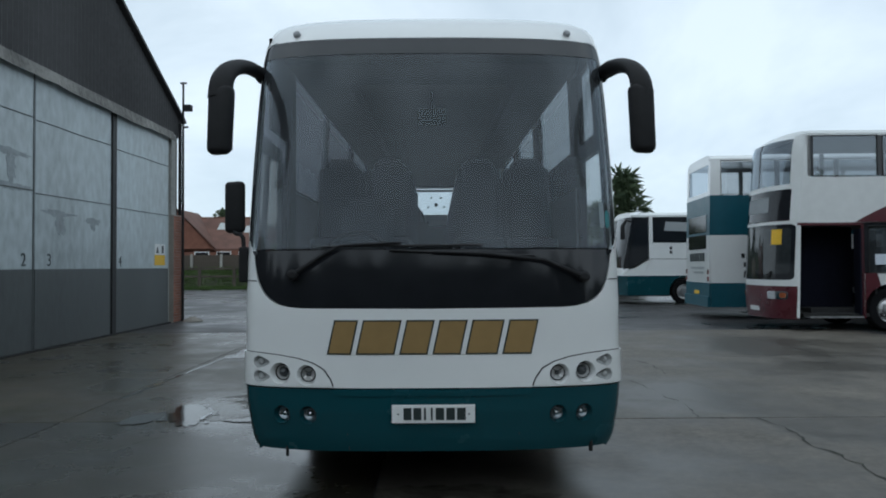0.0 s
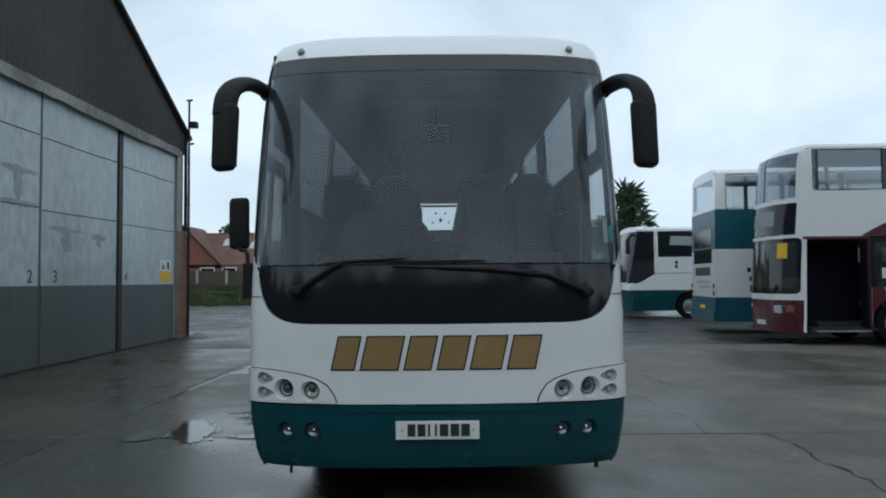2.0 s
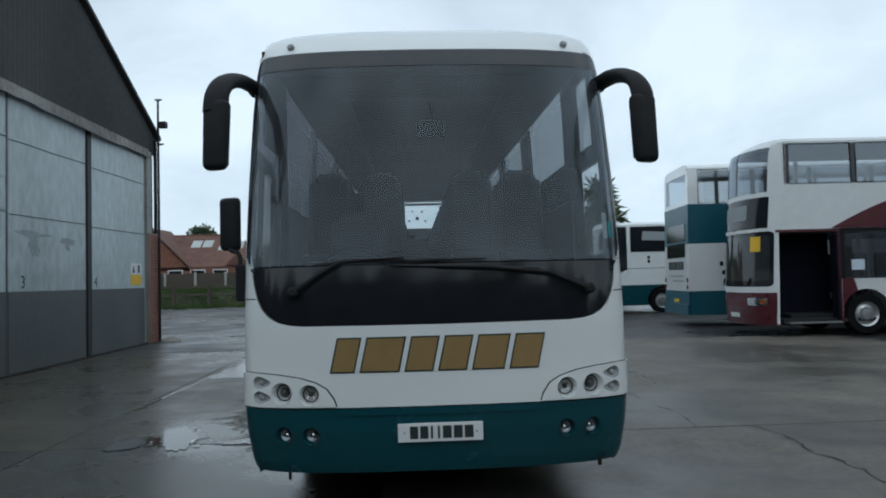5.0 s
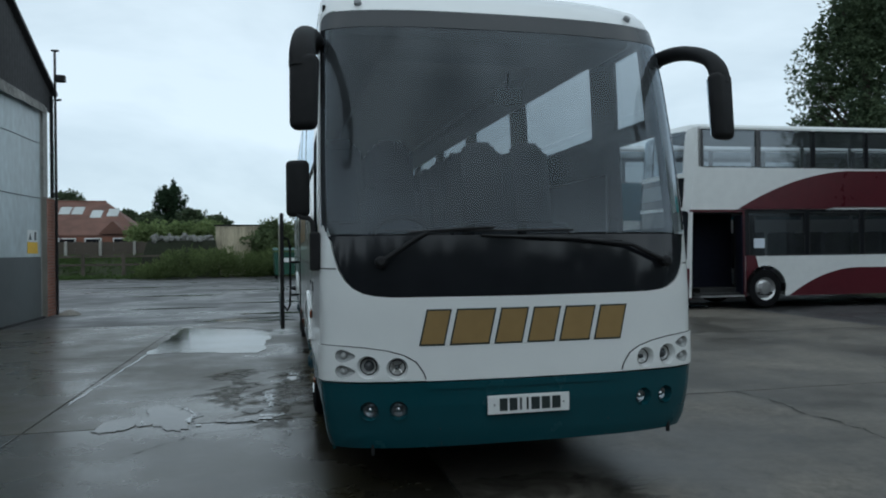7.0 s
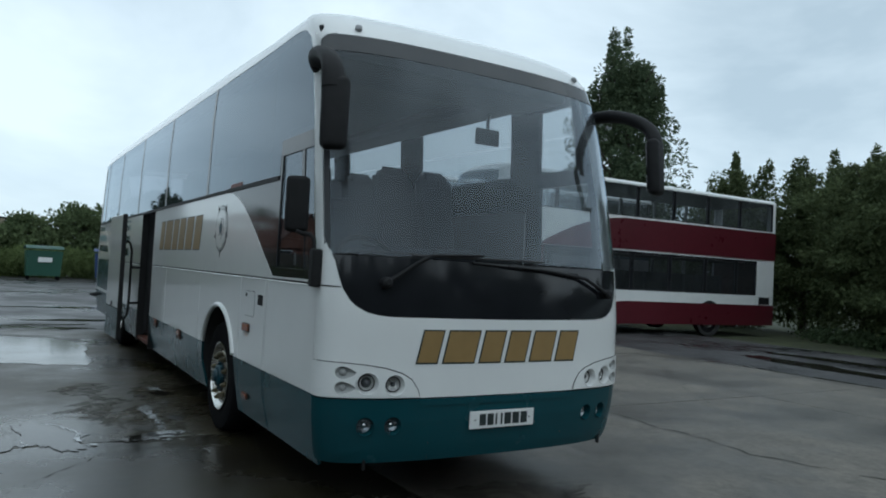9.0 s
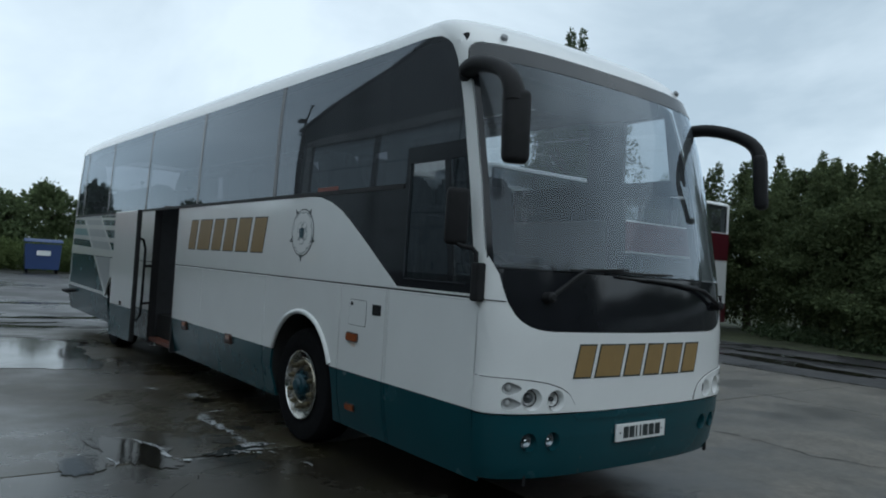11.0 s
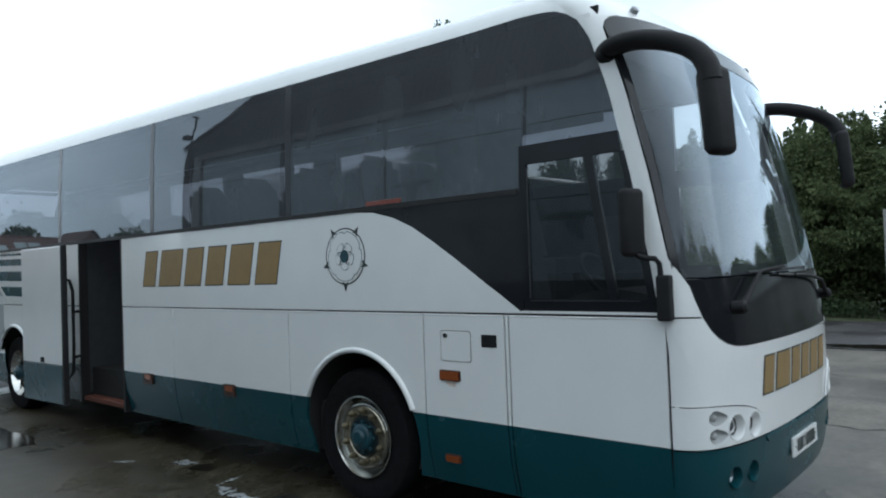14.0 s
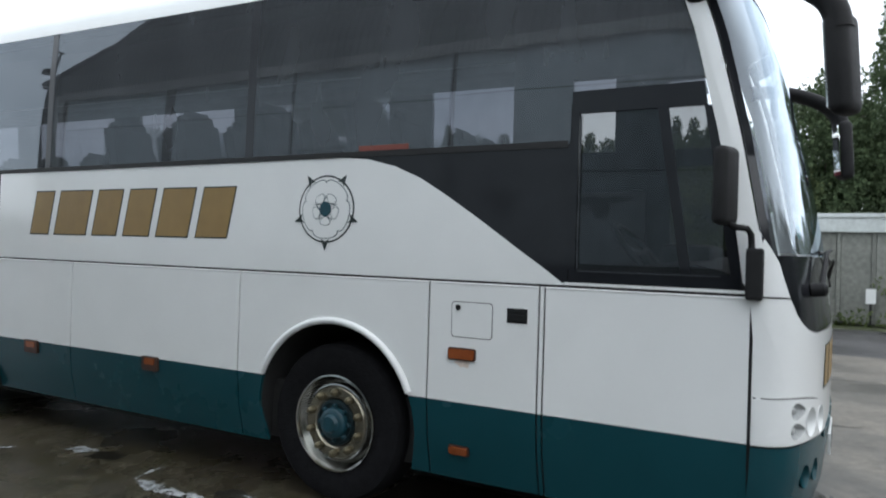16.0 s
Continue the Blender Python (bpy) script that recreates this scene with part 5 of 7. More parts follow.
# wipers
for pts, blade in ((((-0.90, 1.47), (-0.70, 1.60), (-0.60, 1.655), (-0.2, 1.675)), ((-0.72, 1.652), (0.32, 1.66))), (((0.98, 1.45), (0.72, 1.56), (0.35, 1.60), (0.0, 1.615)), ((-0.28, 1.628), (0.66, 1.588)))):
    path = [Vector(front(ux(x), z)) + Vector((0, -0.045, 0)) for x, z in pts]
    wiper = part("wiper", Shape().tube(path, [0.017, 0.013, 0.010, 0.008], 8), BLACK, coach, "black wiper arm", 50)
    path = [Vector(front(ux(blade[0][0] + (blade[1][0] - blade[0][0]) * t), blade[0][1] + (blade[1][1] - blade[0][1]) * t)) + Vector((0, -0.025, 0)) for t in np.linspace(0, 1, 9)]
    part("wiper_blade", Shape().tube(path, 0.008, 6), SEAL, wiper, smooth=50)
    part("wiper_boss", Shape().lathe([(0.035, -0.03), (0.035, 0.03), (0.02, 0.045), (0.001, 0.045)], Vector(front(ux(pts[0][0]), pts[0][1])) + Vector((0, -0.03, 0)), (0, -1, 0.1), 14), BLACK, wiper, smooth=40)


# wheels
FLANGE = material("oily_hub_flange", (0.006, 0.018, 0.022), 0.45, vary=0.5, scale=16)
DISC = material("brown_steel_disc", (0.36, 0.33, 0.26), 0.26, metal=0.9, vary=0.35, scale=12)
NUT = material("dull_wheel_nut", (0.20, 0.175, 0.115), 0.35, metal=0.8, vary=0.3, scale=20)


def wheel(y, dual):
    tyre_x = -1.19
    w = part("wheel", Shape().lathe([(0.30, 0.0), (0.33, 0.012), (0.42, 0.022), (0.475, 0.012), (0.495, -0.02), (0.50, -0.06), (0.50, -0.24), (0.49, -0.28), (0.42, -0.30), (0.28, -0.30)], (tyre_x, y, HUB_Z), (-1, 0, 0), 48), TYRE, coach, "black coach tyre on a polished rim", 40)
    deep = -0.12 if dual else 0.0
    part("rim", Shape().lathe([(0.307, 0.004), (0.305, 0.022), (0.294, 0.024), (0.288, 0.012), (0.284, -0.012), (0.270, -0.030), (0.262, -0.075 + deep), (0.250, -0.08 + deep), (0.247, -0.03 + deep), (0.243, -0.008 + deep), (0.235, -0.006 + deep)], (tyre_x, y, HUB_Z), (-1, 0, 0), 48), ALLOY, w, "polished steel rim", 40)
    part("wheel_disc", Shape().lathe([(0.238, -0.03 + deep), (0.234, -0.008 + deep), (0.222, 0.004 + deep), (0.16, 0.008 + deep), (0.146, -0.006 + deep), (0.13, -0.01 + deep)], (tyre_x, y, HUB_Z), (-1, 0, 0), 40), DISC, w, "dull brownish steel disc", 40)
    part("hub_flange", Shape().lathe([(0.148, -0.008 + deep), (0.142, 0.010 + deep), (0.128, 0.013 + deep), (0.120, 0.004 + deep), (0.085, 0.004)], (tyre_x, y, HUB_Z), (-1, 0, 0), 32), FLANGE, w, "dark oily hub flange", 40)
    hub = part("hub", Shape().lathe([(0.098, 0.0), (0.096, 0.034), (0.088, 0.044), (0.060, 0.050), (0.052, 0.066), (0.046, 0.072), (0.001, 0.074)], (tyre_x, y, HUB_Z), (-1, 0, 0), 32), HUB_TEAL, w, "teal painted hub cap", 40)
    for k in range(8):
        a = 2 * math.pi * k / 8
        part("hub_bolt", Shape().lathe([(0.014, 0.0), (0.014, 0.022), (0.010, 0.026), (0.001, 0.026)], (tyre_x - 0.004 - deep, y + 0.110 * math.cos(a), HUB_Z + 0.110 * math.sin(a)), (-1, 0, 0), 6), HUB_TEAL, hub)
    for k in range(10):
        a = 2 * math.pi * (k + 0.5) / 10
        part("wheel_nut", Shape().lathe([(0.026, 0.0), (0.026, 0.010), (0.022, 0.012), (0.022, 0.026), (0.014, 0.031), (0.013, 0.040), (0.001, 0.042)], (tyre_x - 0.01 - deep * 1.0, y + 0.192 * math.cos(a), HUB_Z + 0.192 * math.sin(a)), (-1, 0, 0), 6), NUT, w)


wheel(HUB_Y, False)
wheel(REAR_Y, True)
for y in (HUB_Y, REAR_Y):
    part("nearside_wheel", Shape().lathe([(0.02, 0.0), (0.30, 0.0), (0.42, 0.022), (0.49, 0.0), (0.50, -0.06), (0.50, -0.24), (0.49, -0.28), (0.28, -0.30), (0.02, -0.3)], (1.19, y, HUB_Z), (1, 0, 0), 32), TYRE, coach, smooth=40)
part("underbody", Shape().box((-1.1, 0.4, 0.31), (1.1, BACK - 0.3, 0.70)), DARK, coach)
part("axle", Shape().tube([(-1.0, HUB_Y, HUB_Z), (1.0, HUB_Y, HUB_Z)], 0.07, 10), DARK, coach)

# doorway and the open door leaf
door = thing("open_door", "", "", pose(-1.50, 7.28, 0, 0, 0, 2))
door.parent = coach
tagged(door, "open plug door, white above and teal below")
part("leaf", Shape().box((-0.045, 0.03, 0.785), (0.0, 1.10, 2.14), 0.012), WHITE, door)
part("leaf_foot", Shape().box((-0.043, 0.03, 0.34), (-0.002, 1.10, 0.783), 0.010), TEAL, door, "teal lower part of the door")
part("door_seal", Shape().box((-0.048, -0.02, 0.335), (0.012, 0.028, 2.15), 0.012), SEAL, door, "black rubber door edge")
part("door_lock", Shape().box((-0.056, 0.50, 0.80), (-0.046, 0.58, 0.86), 0.004), BLACK, door)
for pts in (((0.0, 0.14, 0.70), (0.06, 0.10, 0.62), (0.10, 0.08, 0.70), (0.11, 0.08, 0.95), (0.11, 0.08, 1.62), (0.08, 0.09, 1.74), (0.0, 0.14, 1.78)), ((0.11, 0.08, 0.86), (0.17, 0.12, 0.86), (0.24, 0.2, 0.86)), ((0.11, 0.08, 1.38), (0.17, 0.12, 1.38), (0.24, 0.2, 1.38))):
    part("grab_rail", Shape().tube(pts, 0.018, 8), BLACK, door, smooth=50)
part("door_frame", Shape().box((-1.245, 6.44, 0.30), (-1.15, 6.48, SILL)), SEAL, coach)
part("door_frame", Shape().box((-1.245, 7.53, 0.30), (-1.15, 7.57, SILL)), SEAL, coach)
part("step", Shape().box((-1.22, 6.48, 0.33), (-0.7, 7.53, 0.38), 0.006), material("step_edge", (0.15, 0.05, 0.03), 0.6, vary=0.3, scale=12), coach, "worn entrance step with a red edge")
part("step", Shape().box((-0.95, 6.48, 0.38), (-0.2, 7.53, 0.62), 0.006), DARK, coach)
part("stair_wall", Shape().box((-1.15, 7.57, 0.40), (-0.1, 7.60, 2.2)), TRIM, coach)
part("stair_wall", Shape().box((-1.15, 6.41, 0.40), (-0.1, 6.44, 2.2)), TRIM, coach)
part("stair_wall", Shape().box((-0.12, 6.44, 0.40), (-0.08, 7.57, 1.2)), DARK, coach)

# inside: floor, racks, ceiling, dash
part("saloon_floor", Shape().box((-1.2, 1.6, 1.30), (1.2, 6.4, 1.34)), TRIM, coach)
part("saloon_floor", Shape().box((-1.2, 7.6, 1.30), (1.2, 12.75, 1.34)), TRIM, coach)
part("saloon_floor", Shape().box((-0.1, 6.4, 1.30), (1.2, 7.6, 1.34)), TRIM, coach)
part("cab_floor", Shape().box((-1.2, 0.3, 0.68), (1.2, 1.6, 0.72)), TRIM, coach)
part("saloon_ceiling", Shape().slab([(-0.95, 3.28), (0.95, 3.28), (0.95, 3.30), (-0.95, 3.30)], lambda a, b, h: (a, 1.1 + h, b + 0.014 * h), 11.8), material("ceiling_lining", (0.10, 0.102, 0.105), 0.8, vary=0.1, scale=4), coach)
for s in (-1, 1):
    part("luggage_rack", Shape().slab([(s * 1.15, 3.11), (s * 0.72, 3.08), (s * 0.66, 3.12), (s * 0.70, 3.2), (s * 1.0, 3.27)], lambda a, b, h: (a, 1.5 + h, b + 0.014 * h), 11.2), TRIM, coach, "grey luggage rack")
    part("side_lining", Shape().box((s * 1.215, 1.4, 1.2), (s * 1.19, 6.4, SILL - 0.02)), TRIM, coach)
    part("side_lining", Shape().box((s * 1.215, 7.62, 1.2), (s * 1.19, 13.0, SILL - 0.02)), TRIM, coach)
part("front_header", Shape().box((-1.12, 0.82, 3.06), (1.12, 1.5, 3.24), 0.03), TRIM, coach, "dark moulding above the windscreen")
part("cab_lining", Shape().box((-1.195, 0.66, 2.535), (-1.175, 1.56, 3.2)), BLACK, coach)
part("cab_lining", Shape().box((-1.195, 1.22, 1.46), (-1.175, 1.56, 2.534)), BLACK, coach)
part("bulkhead", Shape().box((-1.15, 12.75, 0.8), (1.15, 12.8, 2.5)), TRIM, coach)
dash = part("dashboard", panel([(-1.12, 0), (1.12, 0), (1.12, 1), (-1.12, 1)], lambda u, v: (u, 0.18 + 0.25 * (u / 1.15) ** 4 + 0.62 * v, 1.40 + 0.18 * math.sin(math.pi * (0.25 + 0.55 * v)) + 0.04 * math.exp(-((u + 0.6) / 0.28) ** 2)), 0, 0.35, 0.12, 0.12), TRIM, coach, "dark moulded dashboard", 40)
part("binnacle", Shape().box((-0.88, 0.55, 1.50), (-0.34, 0.82, 1.68), 0.05), BLACK, dash, smooth=40)
wheel_path = [(-0.6 + 0.23 * math.cos(a), 0.98 + 0.15 * math.sin(a), 1.62 + 0.17 * math.sin(a)) for a in np.linspace(0, 2 * math.pi, 33)]
steer = part("steering_wheel", Shape().tube(wheel_path, 0.018, 8, caps=False), BLACK, coach, "black steering wheel", 50)
for a in (0.2, 2.94, 4.71):
    part("spoke", Shape().tube([(-0.6, 0.98, 1.62), (-0.6 + 0.22 * math.cos(a), 0.98 + 0.145 * math.sin(a), 1.62 + 0.165 * math.sin(a))], 0.014, 6), BLACK, steer)
part("steering_column", Shape().tube([(-0.6, 0.98, 1.62), (-0.6, 0.75, 1.25)], 0.04, 10), BLACK, steer)
mirror = part("interior_mirror", Shape().box((-0.10, 0.325, 2.49), (0.10, 0.355, 2.61), 0.014), BLACK, coach, "small dark mirror behind the windscreen")
part("mirror_stalk", Shape().tube([(0.0, 0.335, 2.60), (0.0, 0.34, 2.66), (0.0, 0.32, 2.72)], 0.012, 8), BLACK, mirror, smooth=50)
part("screen_notice", panel(rounded(0.868, 1.775, 0.898, 1.895, 0.012, rz=0.03), front, -0.006, 0.003, 0.02, 0.05), material("aqua_sticker", (0.03, 0.42, 0.42), 0.5, vary=0.2, scale=10), coach, "aqua sticker in the windscreen corner", 40)
part("screen_notice", panel(rounded(0.832, 1.775, 0.860, 1.95, 0.008, rz=0.02), front, -0.006, 0.003, 0.02, 0.05), material("pale_paper_sticker", (0.42, 0.46, 0.45), 0.6, vary=0.1, scale=10), coach, "pale paper sticker in the windscreen corner", 40)


def seat(at, wide=0.44, label="dark blue patterned coach seat"):
    st = thing("coach_seat", label, "", at)
    st.parent = coach
    part("seat", Shape().box((-wide / 2, 0.0, 0.30), (wide / 2, 0.46, 0.45), 0.04), SEAT, st, smooth=50)
    b = bmesh.new()
    bmesh.ops.create_cube(b, size=1.0, matrix=pose(0, 0.52, 0.82, -12, 0, 0) @ Matrix.Diagonal((wide, 0.12, 0.82, 1)))
    bmesh.ops.bevel(b, geom=b.edges[:], offset=0.05, segments=3, affect="EDGES")
    part("backrest", Shape().bm(b), SEAT, st, smooth=50)
    b = bmesh.new()
    bmesh.ops.create_cube(b, size=1.0, matrix=pose(0, 0.585, 1.20, -12, 0, 0) @ Matrix.Diagonal((wide * 0.72, 0.11, 0.16, 1)))
    bmesh.ops.bevel(b, geom=b.edges[:], offset=0.045, segments=3, affect="EDGES")
    part("headrest", Shape().bm(b), SEAT, st, smooth=50)
    part("pedestal", Shape().box((-0.16, 0.1, 0.0), (0.16, 0.4, 0.31)), BLACK, st)
    return st


master = seat(pose(0.45, 2.15, 1.34))
for row in range(12):
    y = 2.15 + 0.80 * row
    for x in (-0.95, -0.45, 0.45, 0.95):
        if (row == 0 and x == 0.45) or (x < 0 and 5.7 < y + 0.4 < 7.9):
            continue
        copy_thing(master, pose(x, y, 1.34))
driver = seat(pose(-0.6, 1.12, 0.86), 0.5, "black driver's seat behind the steering wheel")

# ---- the parked buses beyond ----
NAVY = material("dark_blue_lining", (0.006, 0.007, 0.014), 0.8, vary=0.3, scale=4, spec=0.12)
MAROON = material("maroon_bus_paint", (0.078, 0.010, 0.017), 0.32, vary=0.2, scale=2, rough_vary=0.06, coat=0.3)
CREAM = material("off_white_bus_paint", (0.68, 0.69, 0.68), 0.35, vary=0.07, scale=2, rough_vary=0.06)
BUS_GLASS = glass("bus_window", (0.42, 0.45, 0.47), 0.12, haze=0.08)
SCREEN_DARK = material("dark_reflecting_screen", (0.03, 0.034, 0.036), 0.06, vary=0.3, scale=3)
BUS_DARK = glass("dark_bus_window", (0.22, 0.23, 0.25), 0.08, haze=0.04)
YELLOW = material("yellow_panel", (0.75, 0.45, 0.02), 0.5, vary=0.1, scale=8)
PAPER = material("paper_notice", (0.6, 0.65, 0.72), 0.8, vary=0.05, scale=8)


def sheet(outline, y=0.0, lift=0.0, thick=0.03):
    """A flat side sheet in (x, z); lift: how far it stands out towards -y."""
    return Shape().slab(outline, lambda a, b, h: (a, y - lift + thick - h, b), thick)


def bus_wheel(bus, x, y, r=0.48):
    w = part("wheel", Shape().lathe([(0.28, 0.0), (0.36, 0.015), (0.44, 0.01), (r, -0.04), (r, -0.22), (0.4, -0.26), (0.05, -0.26)], (x, y, r), (0, -1, 0), 36), TYRE, bus, "black bus tyre", 40)
    part("rim", Shape().lathe([(0.285, 0.0), (0.28, 0.015), (0.25, 0.0), (0.22, -0.05), (0.15, -0.03), (0.12, 0.03), (0.001, 0.035)], (x, y, r), (0, -1, 0), 24), STEEL, w, "grey steel rim", 40)
    for k in range(8):
        a = 2 * math.pi * k / 8
        part("wheel_nut", Shape().lathe([(0.018, -0.03), (0.018, 0.0), (0.001, 0.003)], (x + 0.17 * math.cos(a), y, r + 0.17 * math.sin(a)), (0, -1, 0), 6), STEEL, w)


def window_row(bus, xs, z0, z1, y, mat, post, nm="window"):
    for a, b in zip(xs, xs[1:]):
        pane = part(nm, sheet([(a + post / 2, z0), (b - post / 2, z0), (b - post / 2, z1), (a + post / 2, z1)], y, -0.015, 0.0), mat, bus)
        pane.visible_shadow = False
        part("gasket", Shape().tube([(a + post / 2, y, z0), (b - post / 2, y, z0), (b - post / 2, y, z1), (a + post / 2, y, z1), (a + post / 2, y, z0)], 0.014, 6, caps=False), SEAL, pane)
    for a in xs:
        part("window_post", sheet([(a - post / 2, z0), (a + post / 2, z0), (a + post / 2, z1), (a - post / 2, z1)], y, 0.0, 0.04), GLOSS_BLACK, bus)


def curve(x0, z0, x1, z1, n=10, bend=0.5):
    """From the foot of a swoosh up to where it levels out."""
    return [(x0 + (x1 - x0) * t, z0 + (z1 - z0) * (1 - (1 - t) ** (1 + 2 * bend))) for t in np.linspace(0, 1, n + 1)]


def wheel_cut(x0, x1, z0, z1, cx, r=0.58, cz=0.48):
    a = [(cx + r * math.cos(t), cz + r * math.sin(t)) for t in np.linspace(math.pi, 0, 17)]
    foot = math.sqrt(r * r - (z0 - cz) ** 2)
    return [(x0, z0), (cx - foot, z0)] + [p for p in a if p[1] > z0] + [(cx + foot, z0), (x1, z0), (x1, z1), (x0, z1)]


def red_double_decker(at):
    bus = thing("double_decker_bus", "maroon and white double-decker bus with its front door open", "bus", at)
    L, W, H = 11.35, 2.5, 4.61
    fz, fx = [0.25, 0.6, 1.0, 1.3, 2.4, 2.5, 3.4, 4.26, 4.51, 4.61], [-0.56, -0.61, -0.61, -0.60, -0.54, -0.54, -0.46, -0.40, -0.30, 0.0]

    def bow(u, z):
        return (float(np.interp(z, fz, fx)) + 0.46 * abs((u - 1.25) / 1.25) ** 3.0, 2.5 - u, z)

    def face(outline, lift=0.0, thick=0.02):
        return panel(outline, bow, lift, thick, 0.12, 0.15)

    part("front_bumper", face(rect(0, 0.27, W, 1.02)), MAROON, bus, "maroon front bumper", 40)
    part("front_panel", face([(0, 1.02), (W, 1.02), (W, 1.26), (2.40, 1.26), (2.33, 1.2), (0.17, 1.2), (0.1, 1.26), (0, 1.26)]), CREAM, bus, smooth=40)
    part("screen_surround", face(rounded(0.03, 1.16, 2.45, 2.44, 0.1), 0.003, 0.01), GLOSS_BLACK, bus, "black windscreen surround", 40)
    screen = part("windscreen", face(rounded(0.10, 1.30, 2.38, 2.36, 0.08), 0.006, 0.0), SCREEN_DARK, bus, "large front windscreen", 40)
    screen.visible_shadow = False
    for u in (0.0, 2.44):
        part("screen_pillar", face(rect(u, 1.26, u + 0.06, 2.42)), CREAM, bus, smooth=40)
    part("front_band", face(rect(0, 2.40, W, 2.52)), CREAM, bus, smooth=40)
    part("destination_box", face(rounded(0.16, 2.54, 2.34, 3.25, 0.05), 0.002), GLOSS_BLACK, bus, "dark glazed destination box", 40)
    part("destination_blind", face(rect(0.7, 2.75, 1.8, 3.1), 0.006, 0.003), material("blind_grey", (0.25, 0.27, 0.28), 0.6, vary=0.15, scale=8), bus)
    for o in (rect(0, 2.52, 0.16, 3.32), rect(2.34, 2.52, W, 3.32), rect(0.16, 3.25, 2.34, 3.36), rect(0, 3.32, 0.2, 4.46), rect(2.3, 3.32, W, 4.46)):
        part("front_panel", face(o), CREAM, bus, smooth=40)
    upper = part("upper_windscreen", face(rounded(0.19, 3.37, 2.31, 4.42, 0.07), -0.004, 0.0), BUS_GLASS, bus, "upper deck windscreen", 40)
    upper.visible_shadow = False
    part("screen_divider", face(rect(1.23, 3.37, 1.27, 4.42)), SEAL, upper)
    part("front_dome", face([(0, 4.40), (W, 4.40), (W, 4.50), (2.38, 4.575), (2.1, 4.605), (0.4, 4.605), (0.12, 4.575), (0, 4.50)]), CREAM, bus, smooth=40)
    part("yellow_notice", face(rect(1.95, 1.98, 2.2, 2.33), 0.010, 0.004), YELLOW, bus, "yellow notice behind the windscreen")
    for u in (0.35, 2.05):
        lamp = part("head_lamp", face(rounded(u - 0.18, 0.72, u + 0.3, 0.90, 0.05), 0.012), LENS, bus, smooth=40)
        part("reflector", face(rounded(u + 0.14, 0.75, u + 0.27, 0.87, 0.03), 0.018, 0.006), AMBER, lamp)
    part("number_plate", face(rect(1.0, 0.42, 1.5, 0.53), 0.01, 0.006), PLATE, bus)
    for u in (0.6, 1.9):
        part("wiper", Shape().tube([Vector(bow(u, 1.2)) + Vector((-0.04, 0, 0)), Vector(bow(u + 0.1, 1.36)) + Vector((-0.04, 0, 0))], 0.02, 6), BLACK, bus)
    # nearside, built of sheets; the doorway is a real opening
    part("door_header", sheet([(-0.12, 2.40), (1.62, 2.40), (1.62, 2.46), (-0.12, 2.46)]), MAROON, bus)
    part("door_post", sheet([(-0.17, 0.3), (-0.11, 0.3), (-0.05, 2.4), (-0.10, 2.4)]), CREAM, bus)
    part("side_skirt", sheet(wheel_cut(1.36, L, 0.30, 1.30, 1.92)), CREAM, bus, "white lower side")
    part("side_skirt", sheet([(1.36, 0.3), (1.36, 2.4), (1.31, 2.4), (1.31, 0.3)]), MAROON, bus)
    low = [(2.55, 0.30)] + curve(2.55, 0.30, 4.56, 0.98) + [(L, 0.98), (L, 0.30)]
    part("skirt_paint", sheet(low, 0.0, 0.034, 0.004), MAROON, bus, "maroon skirt with a curved front")
    arch_side = [(1.92 + 0.585 * math.cos(t), 0.48 + 0.585 * math.sin(t)) for t in np.linspace(math.pi * 0.98, math.pi * 0.62, 9)]
    part("front_quarter", sheet([(1.36, 0.30), (1.36, 1.31), (1.62, 1.31), (1.66, 1.20)] + arch_side[::-1] + [(1.34, 0.30)], 0.0, 0.034, 0.004), MAROON, bus, "maroon quarter ahead of the wheel")
    part("rear_corner", sheet([(L - 0.9, 0.98), (L, 0.98), (L, 2.46), (L - 0.9, 2.46)], 0.0, 0.005), CREAM, bus)
    part("rear_grille", sheet([(L - 0.75, 1.0), (L - 0.2, 1.0), (L - 0.2, 1.25), (L - 0.75, 1.25)], 0.0, 0.012, 0.01), BLACK, bus)
    part("mid_side", sheet([(-0.10, 2.46), (L, 2.46), (L, 3.50), (-0.02, 3.50)]), CREAM, bus, "white panel between the decks")
    up = curve(1.15, 2.47, 4.46, 3.44, 14, 0.45) + [(L, 3.46), (L, 2.52), (3.9, 2.52), (3.6, 2.47)]
    part("swoosh", sheet(up, 0.0, 0.034, 0.004), MAROON, bus, "maroon swoosh between the decks")
    window_row(bus, [1.40, 3.1, 4.7, 6.3, 7.9, 9.4, L - 0.9], 1.32, 2.38, 0.0, BUS_DARK, 0.14, "lower_window")
    part("window_header", sheet([(1.36, 2.38), (L, 2.38), (L, 2.46), (1.36, 2.46)], 0.0, 0.004), GLOSS_BLACK, bus)
    window_row(bus, [0.18, 1.75, 3.3, 4.85, 6.4, 7.95, 9.5, L - 0.12], 3.52, 4.44, 0.0, BUS_GLASS, 0.12, "upper_window")
    part("corner_post", sheet([(0.0, 3.5), (0.18, 3.5), (0.18, 4.48), (0.08, 4.48)]), CREAM, bus)
    part("corner_post", sheet([(L - 0.14, 3.5), (L, 3.5), (L, 4.48), (L - 0.14, 4.48)], 0.0, 0.006), CREAM, bus)
